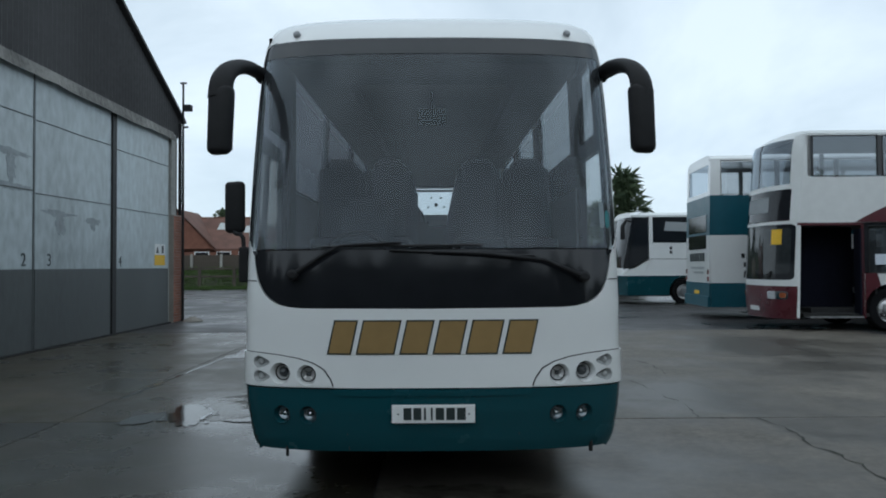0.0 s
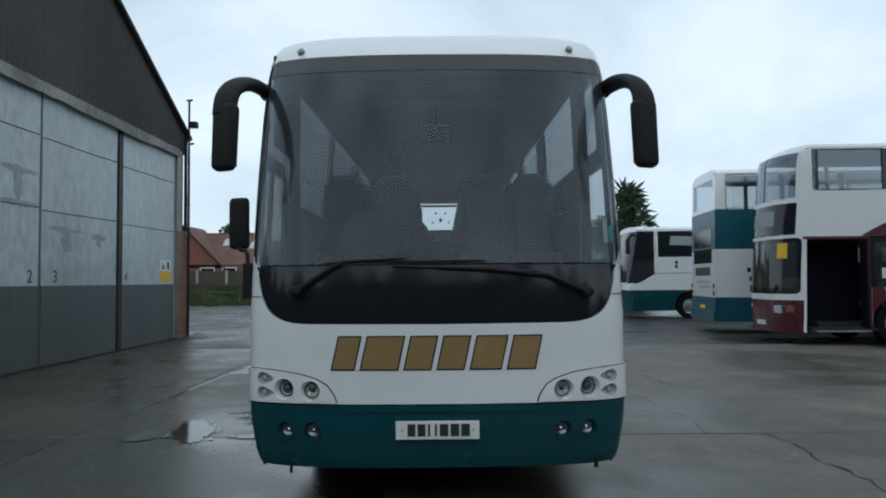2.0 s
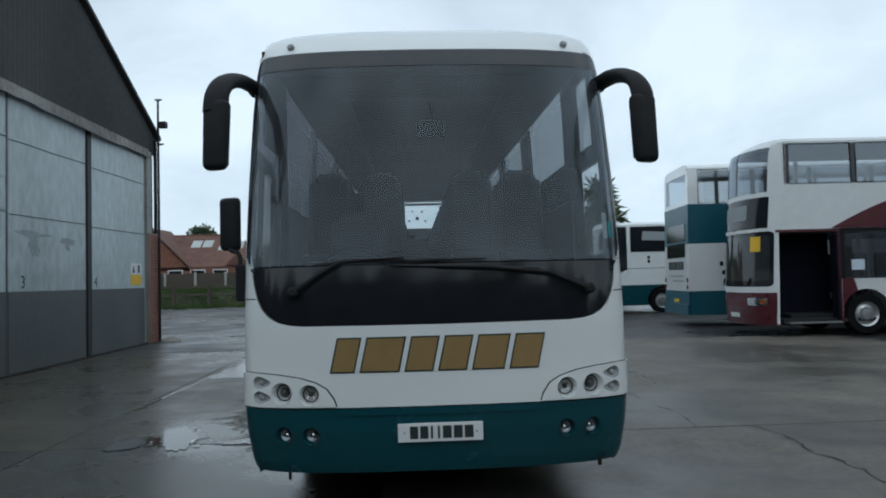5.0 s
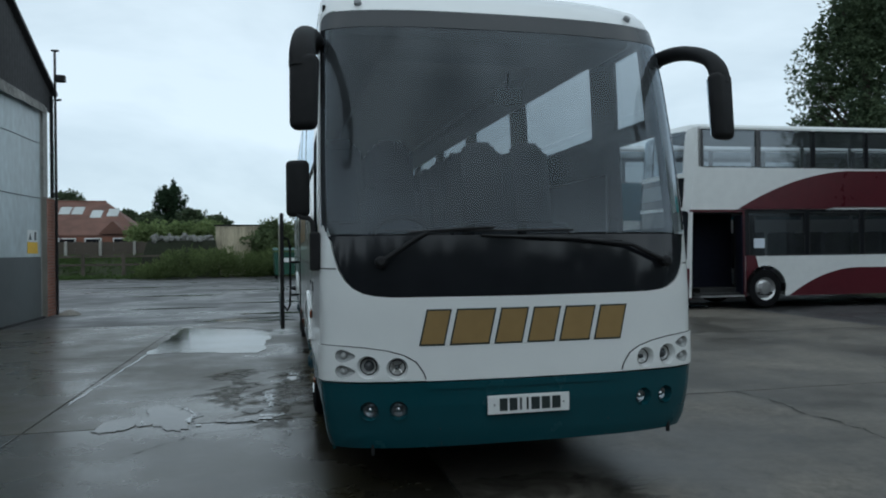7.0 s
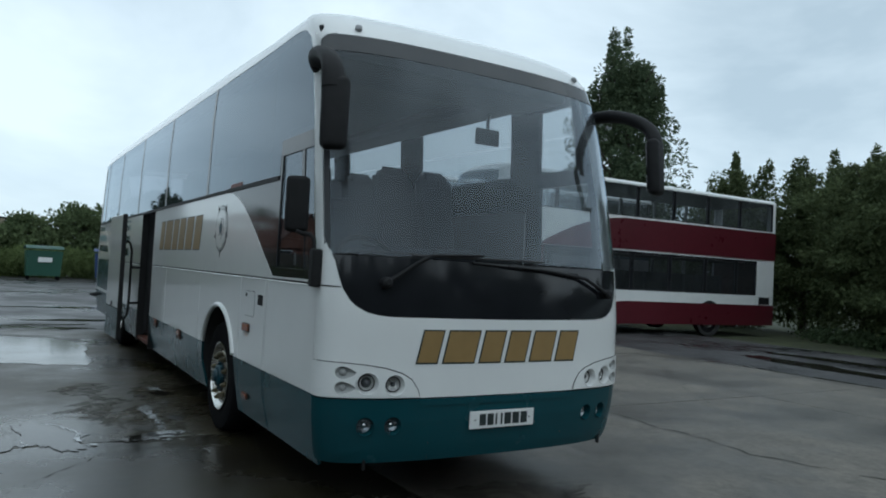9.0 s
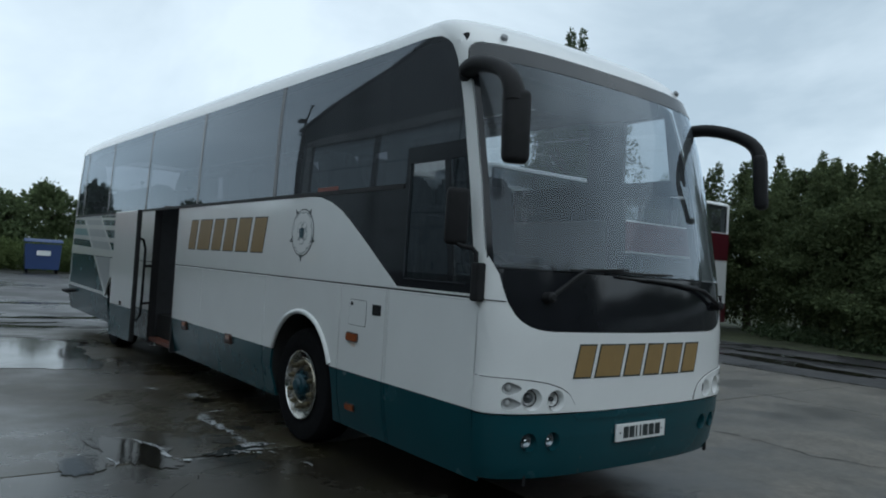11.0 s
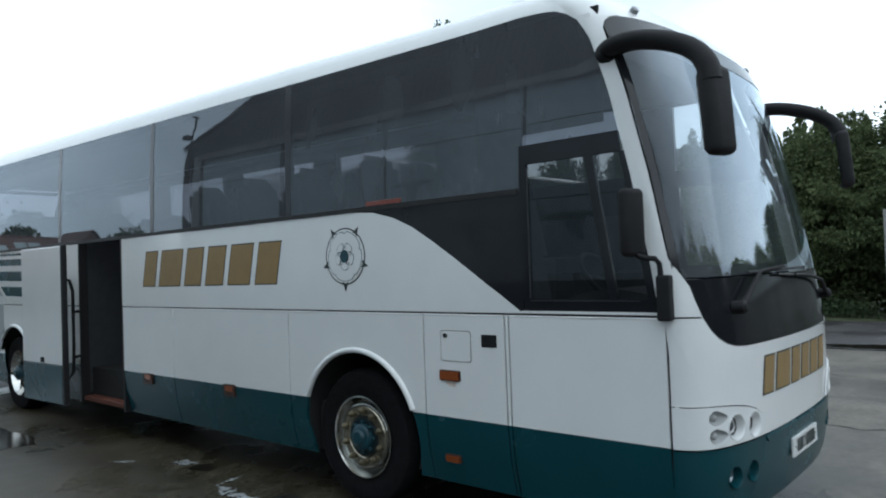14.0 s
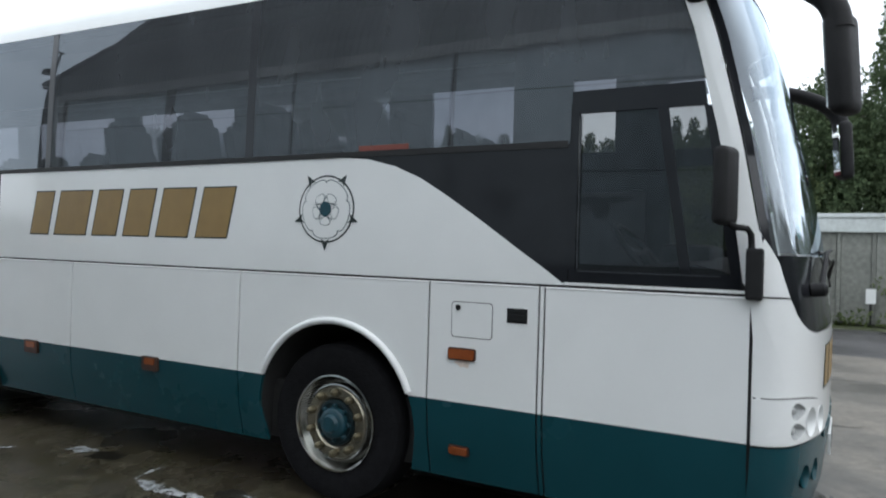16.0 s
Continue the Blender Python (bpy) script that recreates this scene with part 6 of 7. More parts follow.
    roof = part("roof", Shape().slab([(0.0, 4.44), (0.0, 4.50), (0.12, 4.58), (0.4, 4.61), (0.8, 4.61), (1.25, 4.61), (1.7, 4.61), (2.1, 4.61), (2.38, 4.58), (2.5, 4.50), (2.5, 4.44), (2.4, 4.49), (0.1, 4.49)], lambda a, b, h: (bow(2.5 - a, b)[0] + 0.01 if h < 1 else L, a, b), L), CREAM, bus, "white roof with rounded edges")
    # far side and tail
    for z0, z1, m in ((0.3, 1.3, CREAM), (2.4, 3.5, MAROON), (4.41, 4.49, CREAM)):
        part("far_side", Shape().box((0, 2.47, z0), (L, 2.5, z1)), m, bus)
    for k in range(8):
        x = 0.05 + k * (L - 0.15) / 7
        part("far_post", Shape().box((x, 2.46, 1.3), (x + 0.1, 2.5, 4.46)), CREAM, bus)
    part("tail", Shape().box((L - 0.04, 0.02, 0.3), (L, 2.48, 3.5)), MAROON, bus)
    part("tail_post", Shape().box((L - 0.04, 0.02, 3.5), (L, 0.3, 4.49)), CREAM, bus)
    part("tail_post", Shape().box((L - 0.04, 2.2, 3.5), (L, 2.48, 4.49)), CREAM, bus)
    part("lower_floor", Shape().box((0.0, 0.04, 0.32), (L, 2.46, 0.40)), DARK, bus)
    part("upper_floor", Shape().box((0.3, 0.04, 2.42), (L, 2.46, 2.5)), TRIM, bus)
    part("upper_floor", Shape().box((-0.2, 0.3, 2.42), (0.3, 2.2, 2.5)), TRIM, bus)
    part("ceiling", Shape().box((0.1, 0.06, 4.40), (L - 0.1, 2.44, 4.43)), TRIM, bus, "dim upper deck ceiling")
    part("door_inner", Shape().box((0.1, 0.95, 0.4), (1.6, 0.99, 2.4)), NAVY, bus)
    part("cab_partition", Shape().box((0.8, 1.4, 0.4), (0.86, 2.4, 2.3)), TRIM, bus)
    part("saloon_bulkhead", Shape().box((1.62, 0.05, 0.4), (1.66, 0.9, 2.3)), DARK, bus)
    part("door_step", Shape().box((0.12, -0.02, 0.30), (1.32, 0.35, 0.34)), STEEL, bus, "bright door step")
    part("door_leaf", Shape().box((1.24, -0.04, 0.36), (1.29, 0.22, 2.32), 0.01), NAVY, bus, "folded dark door leaf")
    part("side_indicator", Shape().box((1.40, -0.03, 0.98), (1.52, 0.0, 1.12), 0.01), AMBER, bus)
    part("notice", Shape().box((1.60, -0.012, 1.50), (1.90, -0.004, 1.74)), PAPER, bus, "pale notice on the window")
    for deck, z, n in ((0, 0.95, 9), (1, 2.5, 11)):
        for k in range(n):
            x = 1.9 + k * 0.86 - (0.7 if deck else 0)
            for y0 in (0.15, 1.45):
                part("bench", Shape().box((x, y0, z), (x + 0.12, y0 + 0.9, z + 0.95), 0.04), SEAT, bus)
    for x in (1.92, 8.15):
        bus_wheel(bus, x, 0.03)
    part("rear_arch", Shape().lathe([(0.58, 0.02), (0.5, 0.025), (0.46, 0.0)], (8.15, 0.0, 0.5), (0, -1, 0), 32), DARK, bus)
    part("underbody", Shape().box((0.3, 0.3, 0.3), (L - 0.3, 2.2, 0.5)), DARK, bus)
    part("far_wheel", Shape().lathe([(0.02, 0), (0.48, 0), (0.48, -0.25), (0.02, -0.25)], (1.92, 2.4, 0.48), (0, 1, 0), 24), TYRE, bus)
    part("far_wheel", Shape().lathe([(0.02, 0), (0.48, 0), (0.48, -0.25), (0.02, -0.25)], (8.15, 2.4, 0.48), (0, 1, 0), 24), TYRE, bus)
    return bus


red_double_decker(pose(8.32, 11.60, 0, 0, 0, -1.3))


TEAL_BUS = material("blue_teal_bus_paint", (0.010, 0.085, 0.118), 0.35, vary=0.12, scale=2, rough_vary=0.05)


def teal_double_decker(at):
    bus = thing("double_decker_bus", "white and teal double-decker bus seen from its tail", "bus", at)
    L, W, H = 9.6, 2.5, 4.66
    back = lambda outline, lift=0.0, thick=0.03: Shape().slab(outline, lambda a, b, h: (thick - lift - h + 0.10 * (b / 4.66) ** 2, a, b), thick)
    for z0, z1, m in ((0.32, 1.0, TEAL_BUS), (1.0, 2.35, WHITE), (2.35, 3.48, TEAL_BUS)):
        part("tail_panel", back(rect(0, z0, W, z1)), m, bus)
        part("side_panel", sheet(rect(0.05, z0, L, z1)), m, bus)
        part("far_side", Shape().box((0.05, 2.47, z0), (L, 2.5, z1)), m, bus)
    for o in (rect(0, 3.48, 0.22, 4.46), rect(W - 0.22, 3.48, W, 4.46), rect(0.22, 4.38, W - 0.22, 4.56), rect(0.22, 3.48, W - 0.22, 3.6)):
        part("tail_panel", back(o), WHITE, bus)
    pane = part("rear_window", back(rect(0.22, 3.6, W - 0.22, 4.38), -0.012, 0.0), BUS_GLASS, bus, "upper rear window")
    pane.visible_shadow = False
    part("lower_window", back(rect(0.3, 2.45, 2.2, 2.95), 0.012, 0.01), GLOSS_BLACK, bus)
    part("lower_window", back(rect(0.3, 1.98, 2.2, 2.38), 0.012, 0.01), GLOSS_BLACK, bus)
    for k in range(6):
        part("sign_block", back([(0.45 + 0.27 * k, 1.62), (0.66 + 0.27 * k, 1.62), (0.69 + 0.27 * k, 1.86), (0.48 + 0.27 * k, 1.86)], 0.012, 0.006), INK, bus, "dark sign block")
    for k, w in enumerate((1.4, 1.1)):
        part("small_print_bar", back(rect(0.5, 1.40 - 0.14 * k, 0.5 + w, 1.46 - 0.14 * k), 0.012, 0.006), GREY_BAND, bus)
    part("rear_bumper", back(rect(-0.01, 0.32, W + 0.01, 0.62), 0.05, 0.06), TEAL_BUS, bus)
    part("number_plate", back(rect(1.0, 0.66, 1.5, 0.76), 0.02, 0.012), YELLOW, bus)
    for z in (1.05, 1.25):
        for y in (0.06, 2.38):
            part("tail_lamp", back(rect(y, z, y + 0.1, z + 0.13), 0.02, 0.02), RED_LENS, bus)
    part("corner_post", sheet(rect(0.08, 3.48, 0.38, 4.52), 0.0, 0.004), WHITE, bus)
    window_row(bus, [0.30, 1.9, 3.5, 5.2, 6.7, 8.2, L - 0.1], 3.5, 4.46, 0.0, BUS_GLASS, 0.12, "upper_window")
    part("roof", Shape().slab([(0.0, 4.42), (0.0, 4.52), (0.15, 4.62), (0.5, 4.66), (2.0, 4.66), (2.35, 4.62), (2.5, 4.52), (2.5, 4.42), (2.4, 4.50), (0.1, 4.50)], lambda a, b, h: (0.1 + h, a, b), L - 0.1), WHITE, bus, "white roof")
    for k in range(7):
        part("far_post", Shape().box((0.1 + k * 1.55, 2.46, 3.48), (0.22 + k * 1.55, 2.5, 4.46)), WHITE, bus)
    part("upper_floor", Shape().box((0.2, 0.04, 2.4), (L, 2.46, 2.48)), TRIM, bus)
    for k in range(8):
        for y0 in (0.15, 1.45):
            part("bench", Shape().box((1.0 + k * 1.0, y0, 2.5), (1.12 + k * 1.0, y0 + 0.9, 3.42), 0.04), SEAT, bus)
    for k in range(2):
        part("vent", sheet(rounded(0.95 - 0.06 * k, 1.45 + 0.25 * k, 1.05 - 0.06 * k, 1.58 + 0.25 * k, 0.02), 0.0, 0.01, 0.01), BLACK, bus)
    bus_wheel(bus, 2.3, 0.0)
    bus_wheel(bus, 7.9, 0.0)
    part("underbody", Shape().box((0.3, 0.3, 0.3), (L - 0.3, 2.2, 0.6)), DARK, bus)
    return bus


teal_double_decker(pose(7.68, 15.6, 0, 0, 0, -5.0))


def far_coach(at):
    bus = thing("coach", "white and teal coach parked behind the buses", "coach", at)
    L, W = 11.5, 2.5
    part("skirt", sheet(wheel_cut(0.25, L, 0.34, 1.10, 2.45)), TEAL, bus, "teal skirt")
    part("side_panel", sheet([(0.9, 1.10), (L, 1.10), (L, 1.74), (1.15, 1.74)]), WHITE, bus, "white side panel")
    part("side_panel", sheet([(1.15, 1.76), (L, 1.76), (L, 2.38), (1.15, 2.38)]), WHITE, bus, "white side panel")
    part("side_panel", sheet([(0.02, 1.10), (0.9, 1.10), (1.13, 1.74), (0.55, 1.4), (0.15, 1.3)]), WHITE, bus)
    part("seam", sheet(rect(1.15, 1.735, L, 1.765), 0.0, -0.004), SEAL, bus)
    part("entrance_glass", sheet([(0.08, 1.35), (0.5, 1.45), (1.08, 1.80), (1.08, 3.35), (0.45, 3.38)], 0.0, -0.01), GLOSS_BLACK, bus, "dark door and cab glass")
    part("pillar", sheet(rect(1.10, 1.76, 1.24, 3.42), 0.0, 0.004), WHITE, bus)
    for k in range(5):
        part("side_window", sheet(rect(1.28 + k * 2.02, 2.40, 3.24 + k * 2.02, 3.38), 0.0, -0.006), GLOSS_BLACK, bus, "black side window")
        part("curtain", sheet([(1.7 + k * 2.02, 2.85), (2.9 + k * 2.02, 2.8), (2.9 + k * 2.02, 3.15), (1.75 + k * 2.02, 3.2)], 0.0, -0.003, 0.002), GREY_BAND, bus)
    part("roof", Shape().slab([(0.0, 3.38), (0.0, 3.46), (0.2, 3.56), (0.7, 3.6), (1.8, 3.6), (2.3, 3.56), (2.5, 3.46), (2.5, 3.38)], lambda a, b, h: (0.4 + h, a, b), L - 0.4), WHITE, bus, "white roof")

    def bow(u, z):
        return (float(np.interp(z, [0.3, 1.1, 2.0, 3.4, 3.6], [0.05, 0.0, 0.08, 0.35, 0.6])) + 0.25 * abs((u - 1.25) / 1.25) ** 3.5, 2.5 - u, z)

    part("front_panel", panel(rect(0, 1.1, W, 1.4), bow, 0, 0.03, 0.2, 0.2), WHITE, bus, smooth=40)
    part("bumper", panel(rect(0, 0.34, W, 1.1), bow, 0, 0.03, 0.2, 0.2), TEAL, bus, smooth=40)
    part("windscreen", panel(rect(0, 1.4, W, 3.4), bow, 0, 0.02, 0.2, 0.2), GLOSS_BLACK, bus, "dark windscreen", 40)
    part("front_dome", panel(rect(0, 3.4, W, 3.6), bow, 0, 0.03, 0.2, 0.2), WHITE, bus, smooth=40)
    part("mirror", Shape().tube([(0.4, -0.02, 3.2), (0.15, -0.25, 3.25), (0.0, -0.3, 3.0), (0.0, -0.3, 2.5)], [0.04, 0.05, 0.08, 0.09], 8), BLACK, bus, smooth=50)
    for k in range(2):
        part("vent", sheet(rounded(1.9, 1.95 + 0.16 * k, 2.0, 2.07 + 0.16 * k, 0.02), 0.0, 0.01, 0.01), BLACK, bus)
    part("far_side", Shape().box((0.4, 2.46, 0.34), (L, 2.5, 3.4)), WHITE, bus)
    part("tail", Shape().box((L - 0.03, 0.0, 0.34), (L, 2.5, 3.4)), WHITE, bus)
    bus_wheel(bus, 2.45, 0.02)
    bus_wheel(bus, 8.4, 0.02)
    part("underbody", Shape().box((0.3, 0.3, 0.3), (L - 0.3, 2.2, 0.6)), DARK, bus)
    return bus


far_coach(pose(7.14, 23.2, 0, 0, 0, 0))

# ---- hangar on the offside ----
HX = -7.35
DOOR_PAINT = material("weathered_grey_door_paint", (0.41, 0.46, 0.475), 0.42, vary=0.34, scale=3.0, rough_vary=0.14, bump=0.1, bump_scale=9, per_piece=0.09, stretch=(1, 0.8, 0.42))
DOOR_LOW = material("dark_grey_door_paint", (0.078, 0.087, 0.088), 0.45, vary=0.4, scale=3, stretch=(1, 1, 0.4), rough_vary=0.12, bump=0.1, bump_scale=14)
CLADDING = material("black_corrugated_sheet", (0.046, 0.045, 0.046), 0.7, vary=0.35, scale=2.5, bump=0.1)
TRACK = material("pale_track_cover", (0.34, 0.34, 0.32), 0.7, vary=0.3, scale=6)
BRICK = material("red_brick", (0.24, 0.10, 0.065), 0.85, vary=0.3, scale=9, bump=0.3, bump_scale=70, per_piece=0.18)
MORTAR = material("mortar", (0.27, 0.25, 0.22), 0.9, vary=0.2, scale=9)
STAIN = material("faded_stain", (0.27, 0.30, 0.31), 0.6, vary=0.3, scale=4)
FLASHING = material("weathered_flashing", (0.21, 0.205, 0.19), 0.7, vary=0.5, scale=5)

hangar = thing("hangar", "large corrugated hangar with grey sliding doors", "hangar")
EAVE_Y, EAVE_Z, RIDGE_Y, RIDGE_Z, FAR_Y = 16.05, 5.72, 8.3, 9.4, 0.55


def corrugated(u, z):
    return (HX - 0.02 + 0.018 * math.sin(2 * math.pi * u / 0.16), u, z)


part("gable", panel([(FAR_Y, 5.2), (EAVE_Y, 5.2), (EAVE_Y, EAVE_Z), (RIDGE_Y, RIDGE_Z), (FAR_Y, EAVE_Z)], corrugated, 0.0, 0.01, 0.04, 9), CLADDING, hangar, "black corrugated gable")
for y0, y1 in ((EAVE_Y + 0.12, RIDGE_Y), (FAR_Y - 0.12, RIDGE_Y)):
    z0 = EAVE_Z - 0.05
    part("roof_slope", Shape().add([(HX + 0.12, y0, z0), (HX + 0.12, y1, RIDGE_Z + 0.02), (-32, y1, RIDGE_Z + 0.02), (-32, y0, z0), (HX + 0.12, y0, z0 + 0.09), (HX + 0.12, y1, RIDGE_Z + 0.11), (-32, y1, RIDGE_Z + 0.11), (-32, y0, z0 + 0.09)], [(0, 1, 2, 3), (4, 7, 6, 5), (0, 4, 5, 1), (2, 6, 7, 3), (0, 3, 7, 4), (1, 5, 6, 2)]), CLADDING, hangar, "dark sheeted roof slope")
part("side_wall", Shape().box((-32, EAVE_Y - 0.12, 0.0), (HX - 0.1, EAVE_Y, EAVE_Z)), CLADDING, hangar)
part("side_wall", Shape().box((-32, FAR_Y, 0.0), (HX - 0.1, FAR_Y + 0.12, EAVE_Z)), CLADDING, hangar)
part("back_wall", Shape().box((-32, FAR_Y, 0.0), (-31.8, EAVE_Y, EAVE_Z)), CLADDING, hangar)
ragged_low = [(y, 5.02 + 0.05 * noise.noise((y * 0.9, 3.1, 0.2)) + 0.03 * noise.noise((y * 4.0, 1.1, 0.4))) for y in np.linspace(1.2, 15.3, 90)]
track = part("door_track", panel(ragged_low + [(15.3, 5.27), (1.2, 5.27)], lambda u, z: (HX + 0.10 + 0.012 * math.sin(2 * math.pi * u / 0.10) - 0.25 * (z - 5.15), u, z), 0.0, 0.01, 0.03, 9), FLASHING, hangar, "bent ragged flashing over the door track")
for k, (y0, y1) in enumerate(((11.88, 15.16), (8.62, 11.70), (5.38, 8.58), (1.3, 5.32))):
    leaf = part("sliding_door", Shape().box((HX - 0.06, y0, 1.50), (HX, y1, 5.12), 0.01), DOOR_PAINT, hangar, "grey sliding door, dark along its foot")
    part("door_foot", Shape().box((HX - 0.056, y0, 0.02), (HX + 0.004, y1, 1.50), 0.01), DOOR_LOW, leaf, "dark grey foot of the door")
    for z in (2.90, 4.25):
        part("seam", Shape().tube([(HX + 0.003, y0 + 0.02 + (y1 - y0 - 0.04) * t, z + 0.04 * t + 0.012 * noise.noise((t * 3, k, z))) for t in np.linspace(0, 1, 9)], 0.010, 6), DOOR_LOW, leaf)
    part("edge_bar", Shape().box((HX - 0.02, y1 - 0.04, 0.03), (HX + 0.012, y1, 5.1), 0.004), (TRACK, SEAL, DOOR_LOW, DOOR_LOW)[k], leaf)
    for cy, cz, wide, tall in ([], [(9.46, 2.58, 0.52, 0.42), (10.84, 2.52, 0.38, 0.22)], [(7.85, 3.55, 0.5, 0.55), (7.9, 2.96, 0.55, 0.05), (6.4, 2.6, 0.5, 0.4)], [(4.4, 2.6, 0.5, 0.4), (2.9, 2.5, 0.4, 0.3)])[k]:
        # rubbed patches: a bar with a stem below
        part("stain", Shape().slab(blot(cy, cz, wide, 0.06, 40 + cy, 0.0, 60, 0.5), lambda a, b, h: (HX + 0.001 + h, a, b), 0.002), STAIN, leaf)
        part("stain", Shape().slab(blot(cy, cz - tall * 0.5, wide * 0.3, max(0.05, tall * 0.5), 50 + cy, 0.0, 60, 0.6), lambda a, b, h: (HX + 0.0015 + h, a, b), 0.002), STAIN, leaf)
part("door_gap", Shape().box((HX - 0.12, 11.70, 0.0), (HX + 0.03, 11.90, 5.1)), SEAL, hangar, "dark gap between the doors")
part("door_sill", Shape().box((HX - 0.1, 1.2, -0.02), (HX + 0.06, 15.2, 0.03)), DARK, hangar)


def painted_number(text, y, z, size):
    cu = bpy.data.curves.new("number", "FONT")
    cu.body, cu.size, cu.extrude, cu.align_x = text, size, 0.002, "CENTER"
    tmp = bpy.data.objects.new("number", cu)
    me = bpy.data.meshes.new_from_object(tmp)
    bpy.data.objects.remove(tmp)
    me.materials.append(INK)
    ob = new("painted_number", me)
    ob.parent = hangar
    ob.matrix_local = Matrix.Translation((HX + 0.004, y, z)) @ Matrix(((0, 0, 1, 0), (1, 0, 0, 0), (0, 1, 0, 0), (0, 0, 0, 1)))
    return tagged(ob, "black hand-painted door number")


for text, y in (("2", 8.26), ("3", 9.10), ("4", 12.15)):
    painted_number(text, y, 1.56, 0.34)
sign = part("warning_sign", Shape().box((HX + 0.001, 14.18, 1.86), (HX + 0.008, 14.54, 2.14)), PLATE, hangar, "white warning sign")
part("sign_symbol", Shape().slab([(14.26, 1.90), (14.46, 1.90), (14.36, 2.08)], lambda a, b, h: (HX + 0.009 + h, a, b), 0.002), INK, sign)
part("sign_foot", Shape().box((HX + 0.001, 14.18, 1.58), (HX + 0.008, 14.88, 1.85)), YELLOW, sign, "yellow lower part of the sign")
part("sign_side", Shape().box((HX + 0.001, 14.56, 1.86), (HX + 0.008, 14.88, 2.14)), PLATE, sign)
part("sign_symbol", Shape().box((HX + 0.009, 14.64, 1.9), (HX + 0.011, 14.78, 2.1)), INK, sign)
# brick pier at the corner
pier = part("brick_pier", Shape().box((HX - 0.30, 15.26, 0.0), (HX + 0.10, 15.88, 2.98)), MORTAR, hangar, "weathered red brick pier")
brick_mesh = Shape().box((0, -0.0975, -0.031), (0.014, 0.0975, 0.031), 0.004).mesh("brick", BRICK)
for row in range(39):
    for k in range(3):
        ob = new("brick", brick_mesh)
        ob.parent = pier
        ob.location = (HX + 0.094, 15.365 + 0.205 * k, 0.045 + 0.0755 * row)
part("corner_strip", Shape().box((HX - 0.03, 15.28, 2.98), (HX + 0.03, 15.62, 5.25), 0.01), TRACK, hangar, "pale sheet strip above the pier")
part("downpipe", Shape().tube([(HX + 0.08, 15.78, 3.0), (HX + 0.08, 15.78, 5.6)], 0.045, 10), BLACK, hangar)

pole = thing("camera_pole", "thin dark metal pole carrying a small camera box", "pole", Matrix.Translation((-7.16, 15.72, 0)))
part("mast", Shape().tube([(0, 0, 0), (0, 0, 3.2), (0, 0, 6.75)], [0.038, 0.035, 0.028], 10), BLACK, pole, smooth=40)
part("camera_box", Shape().box((0.02, -0.10, 5.95), (0.24, 0.10, 6.12), 0.02), BLACK, pole, "small grey camera box")
part("bracket", Shape().tube([(0.0, 0, 5.48), (0.14, 0, 5.5)], 0.03, 8), BLACK, pole)
part("cap", Shape().box((-0.08, -0.02, 6.72), (0.10, 0.02, 6.77), 0.008), BLACK, pole)
part("rubble", Shape().lathe([(0.3, 0.0), (0.22, 0.06), (0.08, 0.12), (0.001, 0.13)], (0.25, 0.1, 0.0), (0, 0, 1), 9), MORTAR, pole)

# ---- garages on the far nearside ----
PANEL_GREY = material("mossy_concrete_panel", (0.20, 0.205, 0.185), 0.85, vary=0.4, scale=3, bump=0.3, bump_scale=30, per_piece=0.16)
FASCIA = material("pale_roof_edge", (0.50, 0.53, 0.52), 0.7, vary=0.2, scale=4)
garage = thing("garage_row", "row of mossy concrete panel garages with a pale roof edge", "garage")
GX = 17.9
part("core", Shape().box((GX + 0.08, -18.0, -0.05), (GX + 5.5, 1.74, 2.7)), PANEL_GREY, garage)
panel_mesh = Shape().box((0, -0.36, 0), (0.06, 0.36, 2.48), 0.01).mesh("panel", PANEL_GREY)
post_mesh = Shape().box((-0.03, -0.05, 0), (0.06, 0.05, 2.5), 0.01).mesh("post", PANEL_GREY)
for k in range(23):
    ob = new("panel", panel_mesh)
    ob.parent = garage
    ob.location = (GX, 1.34 - 0.84 * k, 0.0)
    ob = new("post", post_mesh)
    ob.parent = garage
    ob.location = (GX, 1.76 - 0.84 * k, 0.0)
part("roof_edge", Shape().box((GX - 0.12, -18.2, 2.48), (GX + 0.0, 1.8, 2.88), 0.02), FASCIA, garage, "pale weathered roof edge")
part("roof", Shape().box((GX - 0.16, -18.2, 2.88), (GX + 5.6, 1.84, 3.0), 0.02), FASCIA, garage)
trailer = thing("box_trailer", "small white box trailer standing by the garages", "trailer", Matrix.Translation((16.9, 0.78, 0)))
part("box", Shape().box((-0.8, 0.0, 0.55), (0.8, 1.12, 2.8), 0.03), material("dirty_white_panel", (0.55, 0.58, 0.57), 0.5, vary=0.2, scale=3, rough_vary=0.1), trailer, "dirty white trailer body")
part("chassis", Shape().box((-0.7, 0.08, 0.40), (0.7, 1.1, 0.55), 0.02), DARK, trailer)
for y in (0.3, 0.9):
    part("wheel", Shape().lathe([(0.02, 0.0), (0.28, 0.0), (0.3, -0.03), (0.3, -0.16), (0.02, -0.16)], (-0.72, y, 0.3), (-1, 0, 0), 20), TYRE, trailer, smooth=40)
rail = material("trailer_rail", (0.2, 0.2, 0.19), 0.7, vary=0.3)
part("frame_post", Shape().box((-0.85, 1.12, 0.42), (-0.72, 1.32, 2.78), 0.01), rail, trailer, "brown wooden end frame")
for z in (0.6, 1.6, 2.74):
    part("rail", Shape().box((-0.83, -0.01, z), (-0.79, 1.13, z + 0.05)), rail, trailer)
